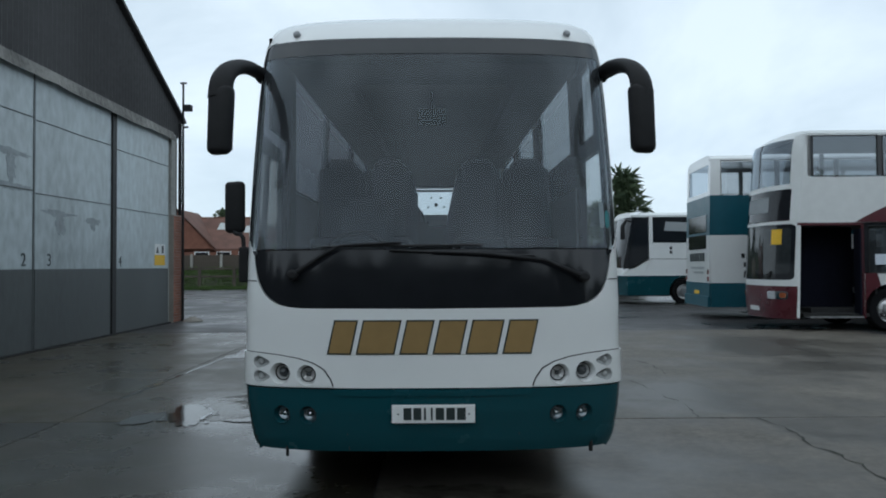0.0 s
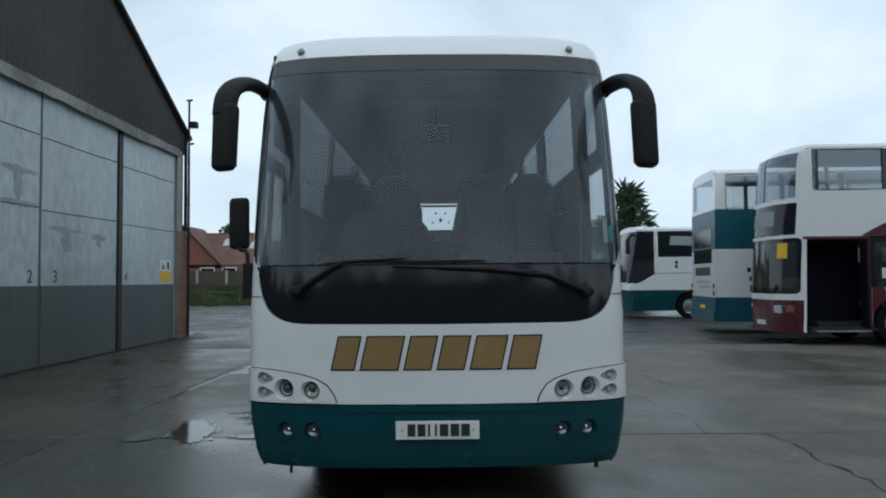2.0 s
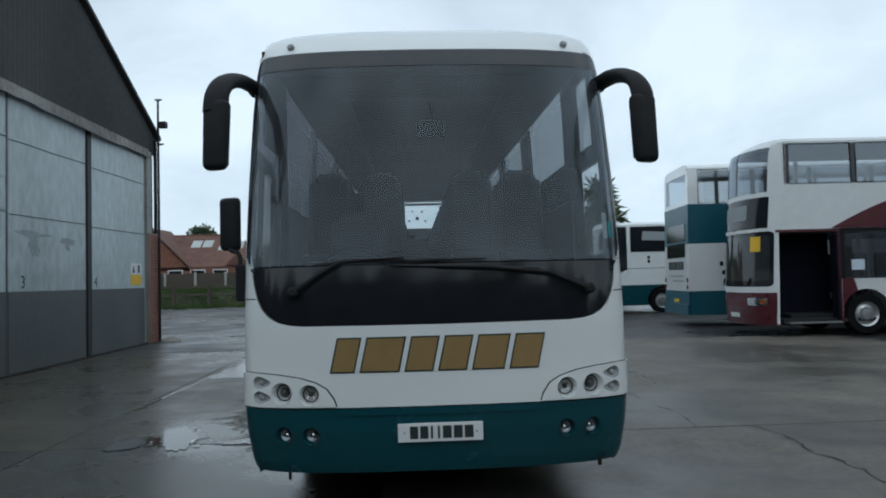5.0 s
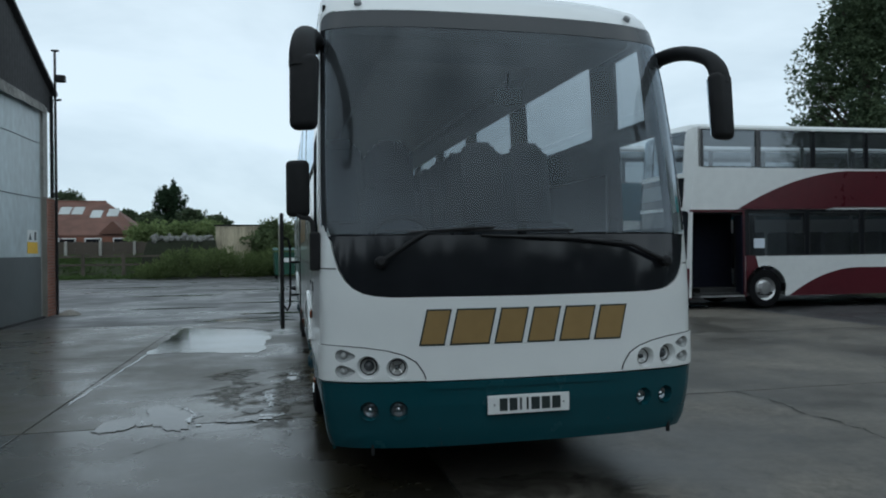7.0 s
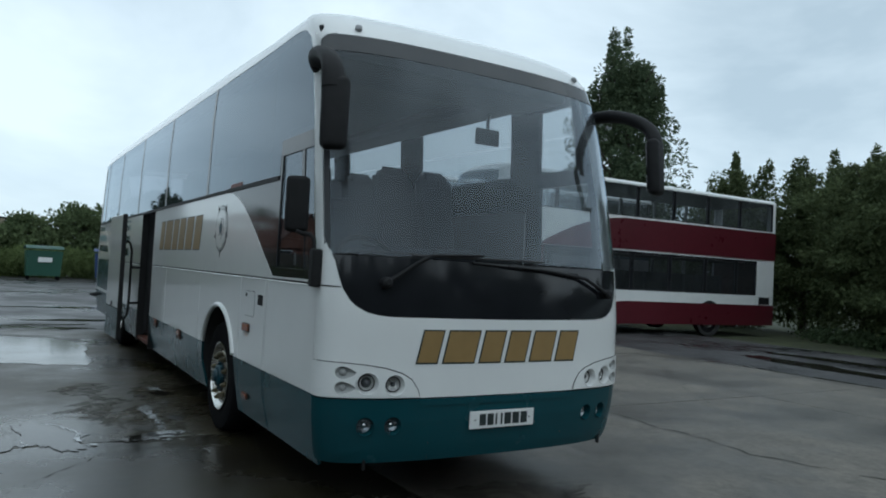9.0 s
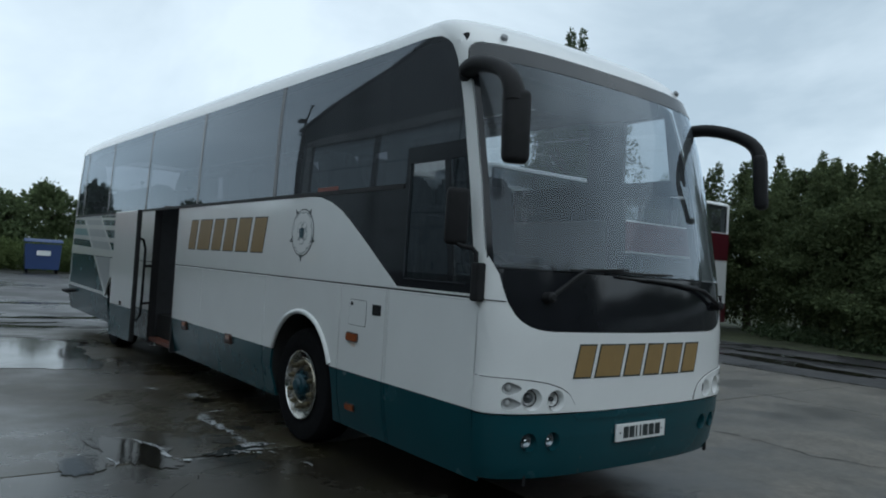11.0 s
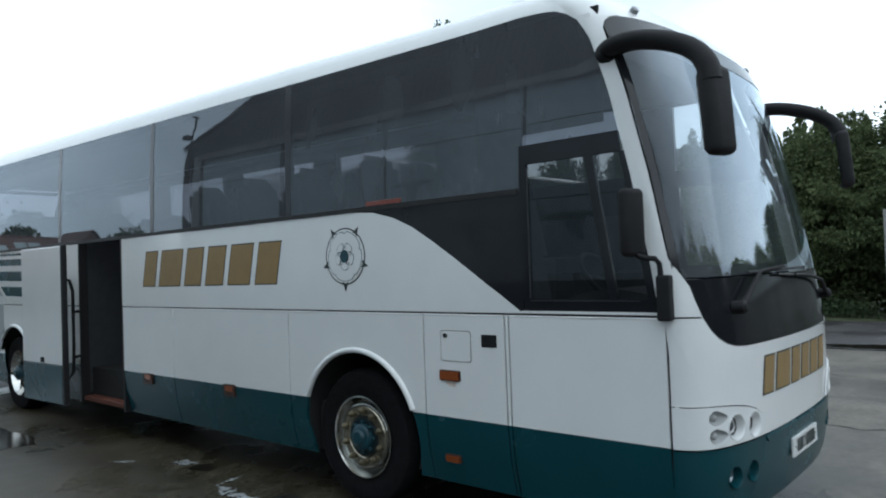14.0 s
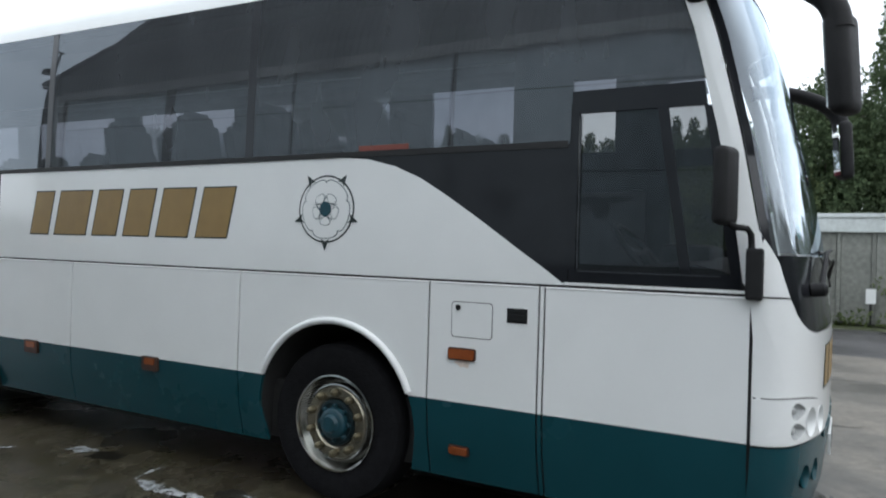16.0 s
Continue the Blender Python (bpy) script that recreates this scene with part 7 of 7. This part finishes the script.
marker = thing("marker_post", "small white marker post by the garages", "post", Matrix.Translation((17.6, -0.7, 0)))
part("stake", Shape().box((-0.03, -0.03, 0), (0.03, 0.03, 0.7)), DARK, marker)
part("board", Shape().box((-0.05, -0.12, 0.55), (-0.02, 0.12, 0.95), 0.01), PLATE, marker)

# ---- far side: bungalow, fences, shed, bins ----
TILE = material("red_roof_tile", (0.135, 0.064, 0.045), 0.75, vary=0.3, scale=6, bump=0.3, bump_scale=12)
house = thing("bungalow", "red brick bungalow with a tiled roof and roof windows", "house", pose(-19.5, 55, 0, 0, 0, 0))
part("wall", Shape().box((-5.0, 0.0, 0.0), (7.0, 8.0, 2.75)), material("bungalow_brick", (0.20, 0.085, 0.055), 0.85, vary=0.25, scale=12), house, "red brick wall")
part("gable_wall", Shape().slab([(-5.0, 2.75), (1.4, 2.75), (-1.8, 6.1)], lambda a, b, h: (a, -0.6 + h, b), 0.3), bpy.data.materials["bungalow_brick"], house, "brick gable")
part("front_wing", Shape().box((-5.0, -0.6, 0.0), (7.0, 0.1, 2.88)), bpy.data.materials["bungalow_brick"], house)
slope = [(-5.6, -0.6, 2.9), (7.4, -0.6, 2.9), (3.7, 4.0, 5.75), (-5.6, 4.0, 5.75)]
part("roof", Shape().add(slope + [(p[0], p[1], p[2] + 0.12) for p in slope] + [(7.5, 8.6, 2.55), (-5.6, 8.6, 2.55)], [(0, 1, 2, 3), (4, 7, 6, 5), (0, 4, 5, 1), (1, 5, 6, 2), (0, 3, 7, 4), (6, 8, 1), (7, 6, 8, 9), (4, 9, 7)]), TILE, house, "red tiled roof")
part("cross_roof", Shape().add([(-5.5, -0.9, 2.5), (-1.8, -0.9, 6.3), (1.9, -0.9, 2.5), (-5.5, 4.5, 2.5), (-1.8, 4.5, 6.3), (1.9, 4.5, 2.5)], [(0, 1, 4, 3), (1, 2, 5, 4), (0, 3, 5, 2)]), TILE, house, "tiled cross roof")
for x, t in ((0.6, 0.60), (1.55, 0.60), (3.0, 0.50), (4.2, 0.54)):
    y, z = -0.6 + 4.6 * t, 2.9 + 2.85 * t + 0.16
    part("roof_window", Shape().add([(x, y, z), (x + 0.8, y, z), (x + 0.8, y + 0.9, z + 0.6), (x, y + 0.9, z + 0.6)] + [(x, y, z - 0.06), (x + 0.8, y, z - 0.06), (x + 0.8, y + 0.9, z + 0.54), (x, y + 0.9, z + 0.54)], [(0, 1, 2, 3), (4, 7, 6, 5), (0, 4, 5, 1), (1, 5, 6, 2), (2, 6, 7, 3), (3, 7, 4, 0)]), FASCIA, house, "pale roof window")
part("dormer", Shape().slab([(4.2, 3.1), (6.2, 3.1), (5.2, 4.1)], lambda a, b, h: (a, -0.75 + h, b), 2.0), TILE, house, "small tiled dormer")
for x in (-0.4, 1.4, 3.2, 5.2):
    w = part("window", Shape().box((x, -0.66, 1.6), (x + 1.2, -0.6, 2.8)), PLATE, house, "white framed window")
    part("pane", Shape().box((x + 0.08, -0.675, 1.68), (x + 1.12, -0.66, 2.72)), GLOSS_BLACK, w)
part("ridge", Shape().tube([(-5.6, 4.0, 5.85), (3.7, 4.0, 5.85)], 0.1, 8), TILE, house)

WOOD = material("weathered_fence_wood", (0.085, 0.07, 0.055), 0.9, vary=0.35, scale=5, bump=0.2, bump_scale=40)
PALE_POST = material("pale_fence_post", (0.33, 0.32, 0.29), 0.9, vary=0.3, scale=5)
rails = thing("rail_fence", "low wooden post and rail fence in front of the grass", "fence")
for k in range(9):
    part("post", Shape().box((-28.95 + 2.43 * k, 45.9, -0.1), (-28.75 + 2.43 * k, 46.05, 1.55), 0.02), WOOD, rails)
for z in (0.80, 1.34):
    part("rail", Shape().box((-29.2, 45.93, z), (-9.0, 46.0, z + 0.13), 0.015), WOOD, rails)
boards = thing("board_fence", "dark board fence with pale posts in front of the bungalow", "fence")
board_mesh = Shape().box((0, 0, 0), (0.145, 0.03, 1.15), 0.006).mesh("board", WOOD)
for k in range(108):
    ob = new("board", board_mesh)
    ob.parent = boards
    ob.location = (-26 + 0.15 * k, 50.5, 1.28 + random.uniform(-0.03, 0.03))
for k in range(8):
    part("post", Shape().box((-25.6 + 2.25 * k, 50.3, 1.0), (-25.43 + 2.25 * k, 50.48, 2.5), 0.02), PALE_POST, boards)
bank = Shape()
bank_x, bank_y = np.linspace(-31, -8.6, 24), ((46.2, -0.1), (47.0, 0.35), (48.2, 0.8), (49.4, 1.1), (50.4, 1.3), (53.0, 1.3))
bank.add([(x, y, z + 0.12 * noise.noise((x * 0.7, y * 0.7, 2.0)) * (z > 0)) for y, z in bank_y for x in bank_x], [(j * 24 + i, j * 24 + i + 1, (j + 1) * 24 + i + 1, (j + 1) * 24 + i) for j in range(5) for i in range(23)])
solid("grass_bank", bank, EARTH, "grassy bank rising to the board fence", "bank", kind="structure")
shed = thing("shed", "cream corrugated shed with rust streaks", "shed", Matrix.Translation((-6.2, 47.5, 0)))
RUST = material("cream_rusty_sheet", (0.42, 0.37, 0.27), 0.8, vary=0.45, scale=3, stretch=(4, 4, 0.4))
part("wall", panel(rect(0, 0, 2.9, 3.45), lambda u, z: (u, 0.025 * math.sin(u * 2 * math.pi / 0.25), z), 0, 0.02, 0.06, 4), RUST, shed)
part("body", Shape().box((0, 0.06, 0), (2.9, 3.0, 3.4)), RUST, shed)
part("roof", Shape().box((-0.1, -0.1, 3.42), (3.0, 3.1, 3.5), 0.02), DARK, shed)
heap = thing("rubble_heap", "heap of pale broken stone behind the fence", "rubble", Matrix.Translation((-11.5, 47.2, 0)))
stone_mesh = Shape().lathe([(0.001, -0.12), (0.16, -0.08), (0.22, 0.0), (0.14, 0.10), (0.001, 0.13)], (0, 0, 0), (0.2, 0.1, 1), 7).mesh("stone", material("broken_stone", (0.20, 0.20, 0.185), 0.9, vary=0.4, scale=8))
for k in range(60):
    ob = new("stone", stone_mesh)
    ob.parent = heap
    ob.matrix_local = pose(random.uniform(1.2, 5.1), random.uniform(-0.4, 0.6), random.uniform(2.35, 2.65) + 0.25 * noise.noise((k * 0.1, 0, 0)), random.uniform(0, 90), random.uniform(0, 90), random.uniform(0, 360))
part("bank", Shape().slab([(0.2, 0), (5.6, 0), (5.3, 2.42), (1.0, 2.42)], lambda a, b, h: (a, -0.3 + h, b), 1.2), material("dark_bank", (0.03, 0.035, 0.02), 0.95, vary=0.4, scale=3), heap)


def waste_bin(at, color, label):
    bin_ob = thing("waste_bin", label, "bin", at, "waste bins")
    m = material("bin_" + color[0], color[1], 0.45, vary=0.15, scale=3, rough_vary=0.1)
    part("body", Shape().slab([(-0.78, 0.22), (0.78, 0.22), (0.86, 1.55), (-0.86, 1.55)], lambda a, b, h: (a, -0.55 + h, b), 1.1), m, bin_ob)
    part("lid", panel(rect(-0.9, 0, 0.9, 1), lambda u, v: (u, -0.62 + 1.24 * v, 1.56 + 0.26 * math.sin(math.pi * (0.12 + 0.76 * v))), 0, 0.03, 0.4, 0.1), m, bin_ob, smooth=40)
    part("label_panel", Shape().box((-0.3, -0.60, 0.95), (0.35, -0.57, 1.2)), PLATE, bin_ob, "white label with no writing to be read")
    for x in (-0.7, 0.7):
        for y in (-0.4, 0.4):
            part("castor", Shape().lathe([(0.001, -0.05), (0.1, -0.05), (0.1, 0.05), (0.001, 0.05)], (x, y, 0.1), (1, 0, 0), 12), TYRE, bin_ob)


waste_bin(pose(-1.35, 40, 0.0, 0, 0, 4), ("green", (0.006, 0.060, 0.036)), "dark green wheeled waste bin with a white label")
waste_bin(pose(2.0, 40.2, 0.0, 0, 0, -5), ("blue", (0.012, 0.036, 0.125)), "blue wheeled waste bin with a white label")

# ---- trees, hedges and weeds ----
def leaf_material(name, dark, light, rough=0.6):
    m = bpy.data.materials.new(name)
    m.use_nodes = True
    nt = m.node_tree
    bsdf = nt.nodes["Principled BSDF"]
    geo = nt.nodes.new("ShaderNodeNewGeometry")
    big = nt.nodes.new("ShaderNodeTexNoise")
    big.inputs["Scale"].default_value, big.inputs["Detail"].default_value = 0.6, 3
    nt.links.new(geo.outputs["Position"], big.inputs["Vector"])
    mix = nt.nodes.new("ShaderNodeMath")
    mix.operation = "MULTIPLY_ADD"
    mix.inputs[1].default_value = 0.45
    nt.links.new(geo.outputs["Random Per Island"], mix.inputs[0])
    less = nt.nodes.new("ShaderNodeMath")
    less.operation = "MULTIPLY"
    less.inputs[1].default_value = 0.6
    nt.links.new(big.outputs["Fac"], less.inputs[0])
    nt.links.new(less.outputs["Value"], mix.inputs[2])
    ramp = nt.nodes.new("ShaderNodeValToRGB")
    ramp.color_ramp.elements[0].position, ramp.color_ramp.elements[0].color = 0.2, (*dark, 1)
    ramp.color_ramp.elements[1].position, ramp.color_ramp.elements[1].color = 0.85, (*light, 1)
    nt.links.new(mix.outputs["Value"], ramp.inputs["Fac"])
    nt.links.new(ramp.outputs["Color"], bsdf.inputs["Base Color"])
    bsdf.inputs["Roughness"].default_value = rough
    bsdf.inputs["Specular IOR Level"].default_value = 0.12
    thin_leaf = nt.nodes.new("ShaderNodeBsdfTranslucent")
    nt.links.new(ramp.outputs["Color"], thin_leaf.inputs["Color"])
    blend = nt.nodes.new("ShaderNodeMixShader")
    blend.inputs["Fac"].default_value = 0.4
    nt.links.new(bsdf.outputs["BSDF"], blend.inputs[1])
    nt.links.new(thin_leaf.outputs["BSDF"], blend.inputs[2])
    nt.links.new(blend.outputs["Shader"], nt.nodes["Material Output"].inputs["Surface"])
    return m


LEAF = leaf_material("hedge_leaves", (0.036, 0.058, 0.030), (0.108, 0.145, 0.074), 0.75)
LEAF_OLIVE = leaf_material("olive_hedge_leaves", (0.046, 0.066, 0.031), (0.138, 0.168, 0.078), 0.75)
LEAF_DARK = leaf_material("conifer_leaves", (0.02, 0.036, 0.02), (0.05, 0.08, 0.042), 0.8)
LEAF_TALL = leaf_material("tall_tree_leaves", (0.04, 0.062, 0.036), (0.12, 0.155, 0.085), 0.75)
WEED = leaf_material("weeds", (0.07, 0.10, 0.035), (0.20, 0.25, 0.10), 0.8)
BUSH = leaf_material("light_bush_leaves", (0.055, 0.08, 0.038), (0.15, 0.19, 0.09), 0.8)
HEDGE = leaf_material("clipped_hedge_leaves", (0.10, 0.145, 0.055), (0.25, 0.31, 0.13), 0.8)
BARK = material("bark", (0.06, 0.048, 0.038), 0.9, vary=0.35, scale=8, bump=0.4, bump_scale=30)
RNG = np.random.RandomState(5)


def leaf_mesh(name, centres, spreads, per, size, mat, droop=0.3, slim=0.55):
    """Many small leaves scattered round clump centres; each leaf is a bent pair of triangles."""
    centres, spreads = np.array(centres, float), np.array(spreads, float)
    n = len(centres) * per
    c = np.repeat(centres, per, 0)
    s = np.repeat(spreads, per, 0)
    d = RNG.normal(size=(n, 3))
    d /= np.linalg.norm(d, axis=1)[:, None]
    p = c + d * s * (RNG.uniform(0.25, 1.0, (n, 1)) ** 0.5)
    a = d + RNG.normal(size=(n, 3)) * 0.8
    a[:, 2] -= droop
    a /= np.linalg.norm(a, axis=1)[:, None]
    b = np.cross(a, RNG.normal(size=(n, 3)))
    b /= np.linalg.norm(b, axis=1)[:, None]
    ln = size * RNG.uniform(0.6, 1.4, (n, 1))
    wd = ln * slim
    up = np.cross(a, b) * ln * 0.12
    v = np.stack([p, p + a * ln * 0.5 + b * wd * 0.5 + up, p + a * ln, p + a * ln * 0.5 - b * wd * 0.5 + up], 1).reshape(-1, 3)
    i = np.arange(n)[:, None] * 4
    f = np.concatenate([i + [0, 1, 2], i + [0, 2, 3]], 1).reshape(-1, 3)
    me = bpy.data.meshes.new(name)
    me.vertices.add(len(v))
    me.vertices.foreach_set("co", v.astype(np.float32).ravel())
    me.loops.add(f.size)
    me.loops.foreach_set("vertex_index", f.astype(np.int32).ravel())
    me.polygons.add(len(f))
    me.polygons.foreach_set("loop_start", np.arange(0, f.size, 3, dtype=np.int32))
    me.update(calc_edges=True)
    me.materials.append(mat)
    return me


def tree(at, height, width, label, clumps, per, size, mat, bare=0.12, pointed=0.5, category="tree", group="", name="tree", spires=0, core=0, slim=0.55, boughs=0):
    t = thing(name, label, category, Matrix.Translation(at), group)
    lean = RNG.uniform(-0.03, 0.03, 2)
    spine = [(lean[0] * height * k * k, lean[1] * height * k * k, height * k) for k in np.linspace(0, 0.93, 8)]
    r0 = 0.03 * height
    trunk = Shape().tube(spine, [r0 * (1 - 0.85 * k) for k in np.linspace(0, 1, 8)], 9)
    for k in range(11):
        h = height * RNG.uniform(bare + 0.05, 0.85)
        a = RNG.uniform(0, 2 * math.pi)
        reach = width * 0.42 * (1 - 0.55 * pointed * h / height)
        trunk.tube([(0, 0, h), (0.5 * reach * math.cos(a), 0.5 * reach * math.sin(a), h + 0.10 * height), (reach * math.cos(a), reach * math.sin(a), h + 0.17 * height)], [r0 * 0.35, r0 * 0.2, r0 * 0.06], 6)
    part("trunk", trunk, BARK, t, smooth=50)
    cs, sp = [], []
    for k in range(clumps):
        h = bare + (1 - bare) * RNG.uniform(0, 1) ** 0.9
        prof = math.sin(math.pi * min(1.0, (h - bare) / (1 - bare) * (1 - 0.28 * pointed) + 0.22 * pointed)) ** 0.6
        a = RNG.uniform(0, 2 * math.pi)
        rad = width * 0.5 * prof * RNG.uniform(0.35, 1.08)
        cs.append((rad * math.cos(a), rad * math.sin(a), h * height))
        w = width * RNG.uniform(0.07, 0.16)
        sp.append((w, w, w * RNG.uniform(0.6, 1.1)))
    for k in range(spires):
        a, rad = RNG.uniform(0, 2 * math.pi), width * RNG.uniform(0.0, 0.36)
        peak = height * RNG.uniform(0.85, 1.14)
        for q in np.linspace(0.0, 1.0, 5):
            w = width * (0.10 - 0.075 * q)
            cs.append((rad * math.cos(a), rad * math.sin(a), peak - height * 0.22 * (1 - q)))
            sp.append((w, w, height * 0.045))
    # overhanging boughs, flat and wide, that keep the light from what is below them
    for k in range(boughs):
        h, a = RNG.uniform(0.28, 0.86), RNG.uniform(0, 2 * math.pi)
        rad, w = width * RNG.uniform(0.42, 0.60) * (1.1 - 0.55 * h), width * RNG.uniform(0.10, 0.17)
        for q in range(3):
            cs.append(((rad + 0.5 * w * q) * math.cos(a + 0.12 * (q - 1)), (rad + 0.5 * w * q) * math.sin(a + 0.12 * (q - 1)), h * height - 0.25 * w * q))
            sp.append((w, w, w * 0.42))
    for k in range(core):
        a, rad = RNG.uniform(0, 2 * math.pi), width * 0.36 * RNG.uniform(0, 1) ** 0.5
        cs.append((rad * math.cos(a), rad * math.sin(a), height * RNG.uniform(bare, 0.8)))
        sp.append((width * 0.16, width * 0.16, width * 0.16))
    ob = new("crown", leaf_mesh("crown", cs, sp, per, size, mat, slim=slim))
    ob.parent = t
    return t


# screen of trees past the nearside
for x, y, h, w in ((22.6, 15.2, 6.1, 3.8), (23.4, 12.6, 6.0, 3.9), (22.2, 9.6, 5.9, 3.9), (21.0, 7.6, 5.5, 3.8), (19.8, 5.9, 5.2, 3.6), (19.6, 4.0, 5.5, 3.4), (20.8, 2.6, 5.8, 3.8), (22.6, 5.2, 5.9, 4.2)):
    tree((x, y, -0.1), h, w, "dense dark green hedgerow tree", 120, 110, 0.13, LEAF_OLIVE, 0.06, 0.7, group="hedgerow trees", spires=9, core=90, boughs=26)
for x, y, h, w in ((22.4, 0.6, 7.4, 4.6), (23.6, -2.4, 9.2, 5.6), (24.8, -6.0, 6.0, 4.6), (25.0, -10.0, 5.2, 5.0), (26.0, -14.0, 5.2, 5.0)):
    tree((x, y, -0.1), h, w, "tall leafy tree behind the garages", 200, 110, 0.14, LEAF, 0.1, 0.3, group="trees behind the garages", spires=3, core=170)
tree((21.5, 20.4, -0.1), 11.6, 5.2, "tall broad tree rising behind the buses", 300, 120, 0.17, LEAF_TALL, 0.12, 0.44, spires=10, core=30)
tree((31, 30.0, -0.1), 9.0, 5.0, "green tree behind the buses", 120, 60, 0.25, LEAF_TALL)
tree((26, 24.0, -0.1), 6.0, 4.4, "small green tree behind the buses", 110, 60, 0.22, LEAF)
tree((9.3, 31.5, -0.1), 6.1, 2.2, "dark spiky palm-like evergreen", 60, 40, 0.62, LEAF_TALL, 0.1, 0.4, slim=0.2)
# Added trees out of view: they only shape reflections and close off low sky.
for k in range(15):
    tree((-22 + 3.3 * k, -27 + 1.0 * math.sin(k * 1.7), -0.1), 9.4 + 0.5 * math.sin(k * 2.3), 6.8, "unseen leafy tree added behind the camera for reflections", 120, 60, 0.34, LEAF, 0.0, 0.15, core=40, group="trees closing the yard")
for x, y in ((27.5, -18.0), (28.5, -21.5), (28.0, -25.0), (-25.0, -24.0), (-28.0, -20.0), (-28.5, -15.5), (-28.0, -11.0), (-27.0, -6.5)):
    tree((x, y, -0.1), 6.4 if x > 0 else 9.4, 6.6, "unseen leafy tree added behind the camera for reflections", 120, 60, 0.34, LEAF, 0.0, 0.15, core=40, group="trees closing the yard")
# undergrowth along the foot of the trees
cs = [(RNG.uniform(17.3, 18.8) + 0.35 * max(0, y - 3.0), y, RNG.uniform(0.0, 0.22)) for y in RNG.uniform(2.8, 10.5, 90)]
tagged(new("undergrowth", leaf_mesh("undergrowth", cs, [(0.45, 0.45, 0.2)] * len(cs), 45, 0.12, LEAF)), "low weeds and brambles under the trees", "undergrowth", kind="stuff")
cs = [(17.7 + RNG.uniform(-0.25, 0.15), y - 1.8, RNG.uniform(0.0, 0.25) if k % 4 else RNG.uniform(0.3, 1.2)) for k, y in enumerate(RNG.uniform(-9, 2.2, 60))]
tagged(new("wall_weeds", leaf_mesh("wall_weeds", cs, [(0.2, 0.3, 0.22)] * len(cs), 40, 0.1, WEED)), "weeds and ivy along the garage wall", "weeds", kind="stuff")
# far left: hedge, fir, trees, weeds
cs = [(x, 52 + RNG.uniform(-0.9, 0.9), RNG.uniform(1.2, 3.62 - 0.5 * max(0.0, -11.6 - x))) for x in RNG.uniform(-12.6, -6.4, 340)]
tagged(new("hedge", leaf_mesh("hedge", cs, [(0.6, 0.5, 0.5)] * len(cs), 40, 0.22, HEDGE)), "long clipped green hedge", "hedge")
tree((-12.6, 70, 0), 7.9, 3.8, "dark pointed fir tree", 120, 90, 0.24, LEAF_DARK, 0.02, 1.0, spires=2, core=40)
for x, y, h, w in ((-21.5, 70, 7.2, 4.6), (-16.2, 68, 5.3, 4.0), (-13.8, 66, 5.0, 4.0), (-9.8, 66, 5.4, 4.2), (-7.6, 64, 4.7, 3.4), (-28, 62, 6.6, 6.0)):
    tree((x, y, 0), h, w, "rounded garden tree beyond the hedge", 110, 55, 0.34, LEAF_TALL, 0.15, 0.2, group="garden trees")
for x, y, h, w in ((-2.2, 47.5, 3.4, 4.2), (0.8, 48.5, 4.3, 4.4), (3.4, 50.0, 5.2, 4.2), (7.0, 50.0, 5.4, 4.4), (11.5, 46.0, 5.6, 4.4)):
    tree((x, y, 0), h, w, "bushy tree at the edge of the yard", 120, 60, 0.26, BUSH, 0.0, 0.2, group="yard edge trees")
cs = [(x, 44 + RNG.uniform(-1.4, 1.8), RNG.uniform(0.0, 1.45 if x > -9.2 else 0.5)) for x in RNG.uniform(-10.4, 6, 330)]
tagged(new("weeds", leaf_mesh("weeds", cs, [(0.5, 0.5, 0.45)] * len(cs), 55, 0.3, WEED, -0.8, 0.16)), "tall rough grass and weeds at the yard edge", "weeds", kind="stuff")
cs = [(x, y, 0.08 + float(np.interp(y, (46.2, 47.0, 48.2, 49.4, 50.4), (-0.1, 0.35, 0.8, 1.1, 1.3)))) for x, y in zip(RNG.uniform(-30, -9, 700), RNG.uniform(43.6, 50.3, 700))]
tagged(new("grass", leaf_mesh("grass", cs, [(0.7, 0.7, 0.12)] * len(cs), 40, 0.2, leaf_material("lawn_grass", (0.05, 0.085, 0.025), (0.11, 0.16, 0.055)), -0.8, 0.2)), "strip of green grass in front of the fence", "grass", kind="stuff")
# distant woods all round
cs, sp = [], []
for k in range(900):
    a = RNG.uniform(0, 2 * math.pi)
    r = RNG.uniform(105, 140)
    top = 5 + 4 * noise.noise((math.cos(a) * 4, math.sin(a) * 4, 0.3))
    cs.append((r * math.sin(a), r * math.cos(a), RNG.uniform(0.2, max(1.5, top))))
    sp.append((3.2, 3.2, 1.6))
tagged(new("far_woods", leaf_mesh("far_woods", cs, sp, 50, 1.1, LEAF_TALL)), "distant line of trees", "woods", kind="stuff")
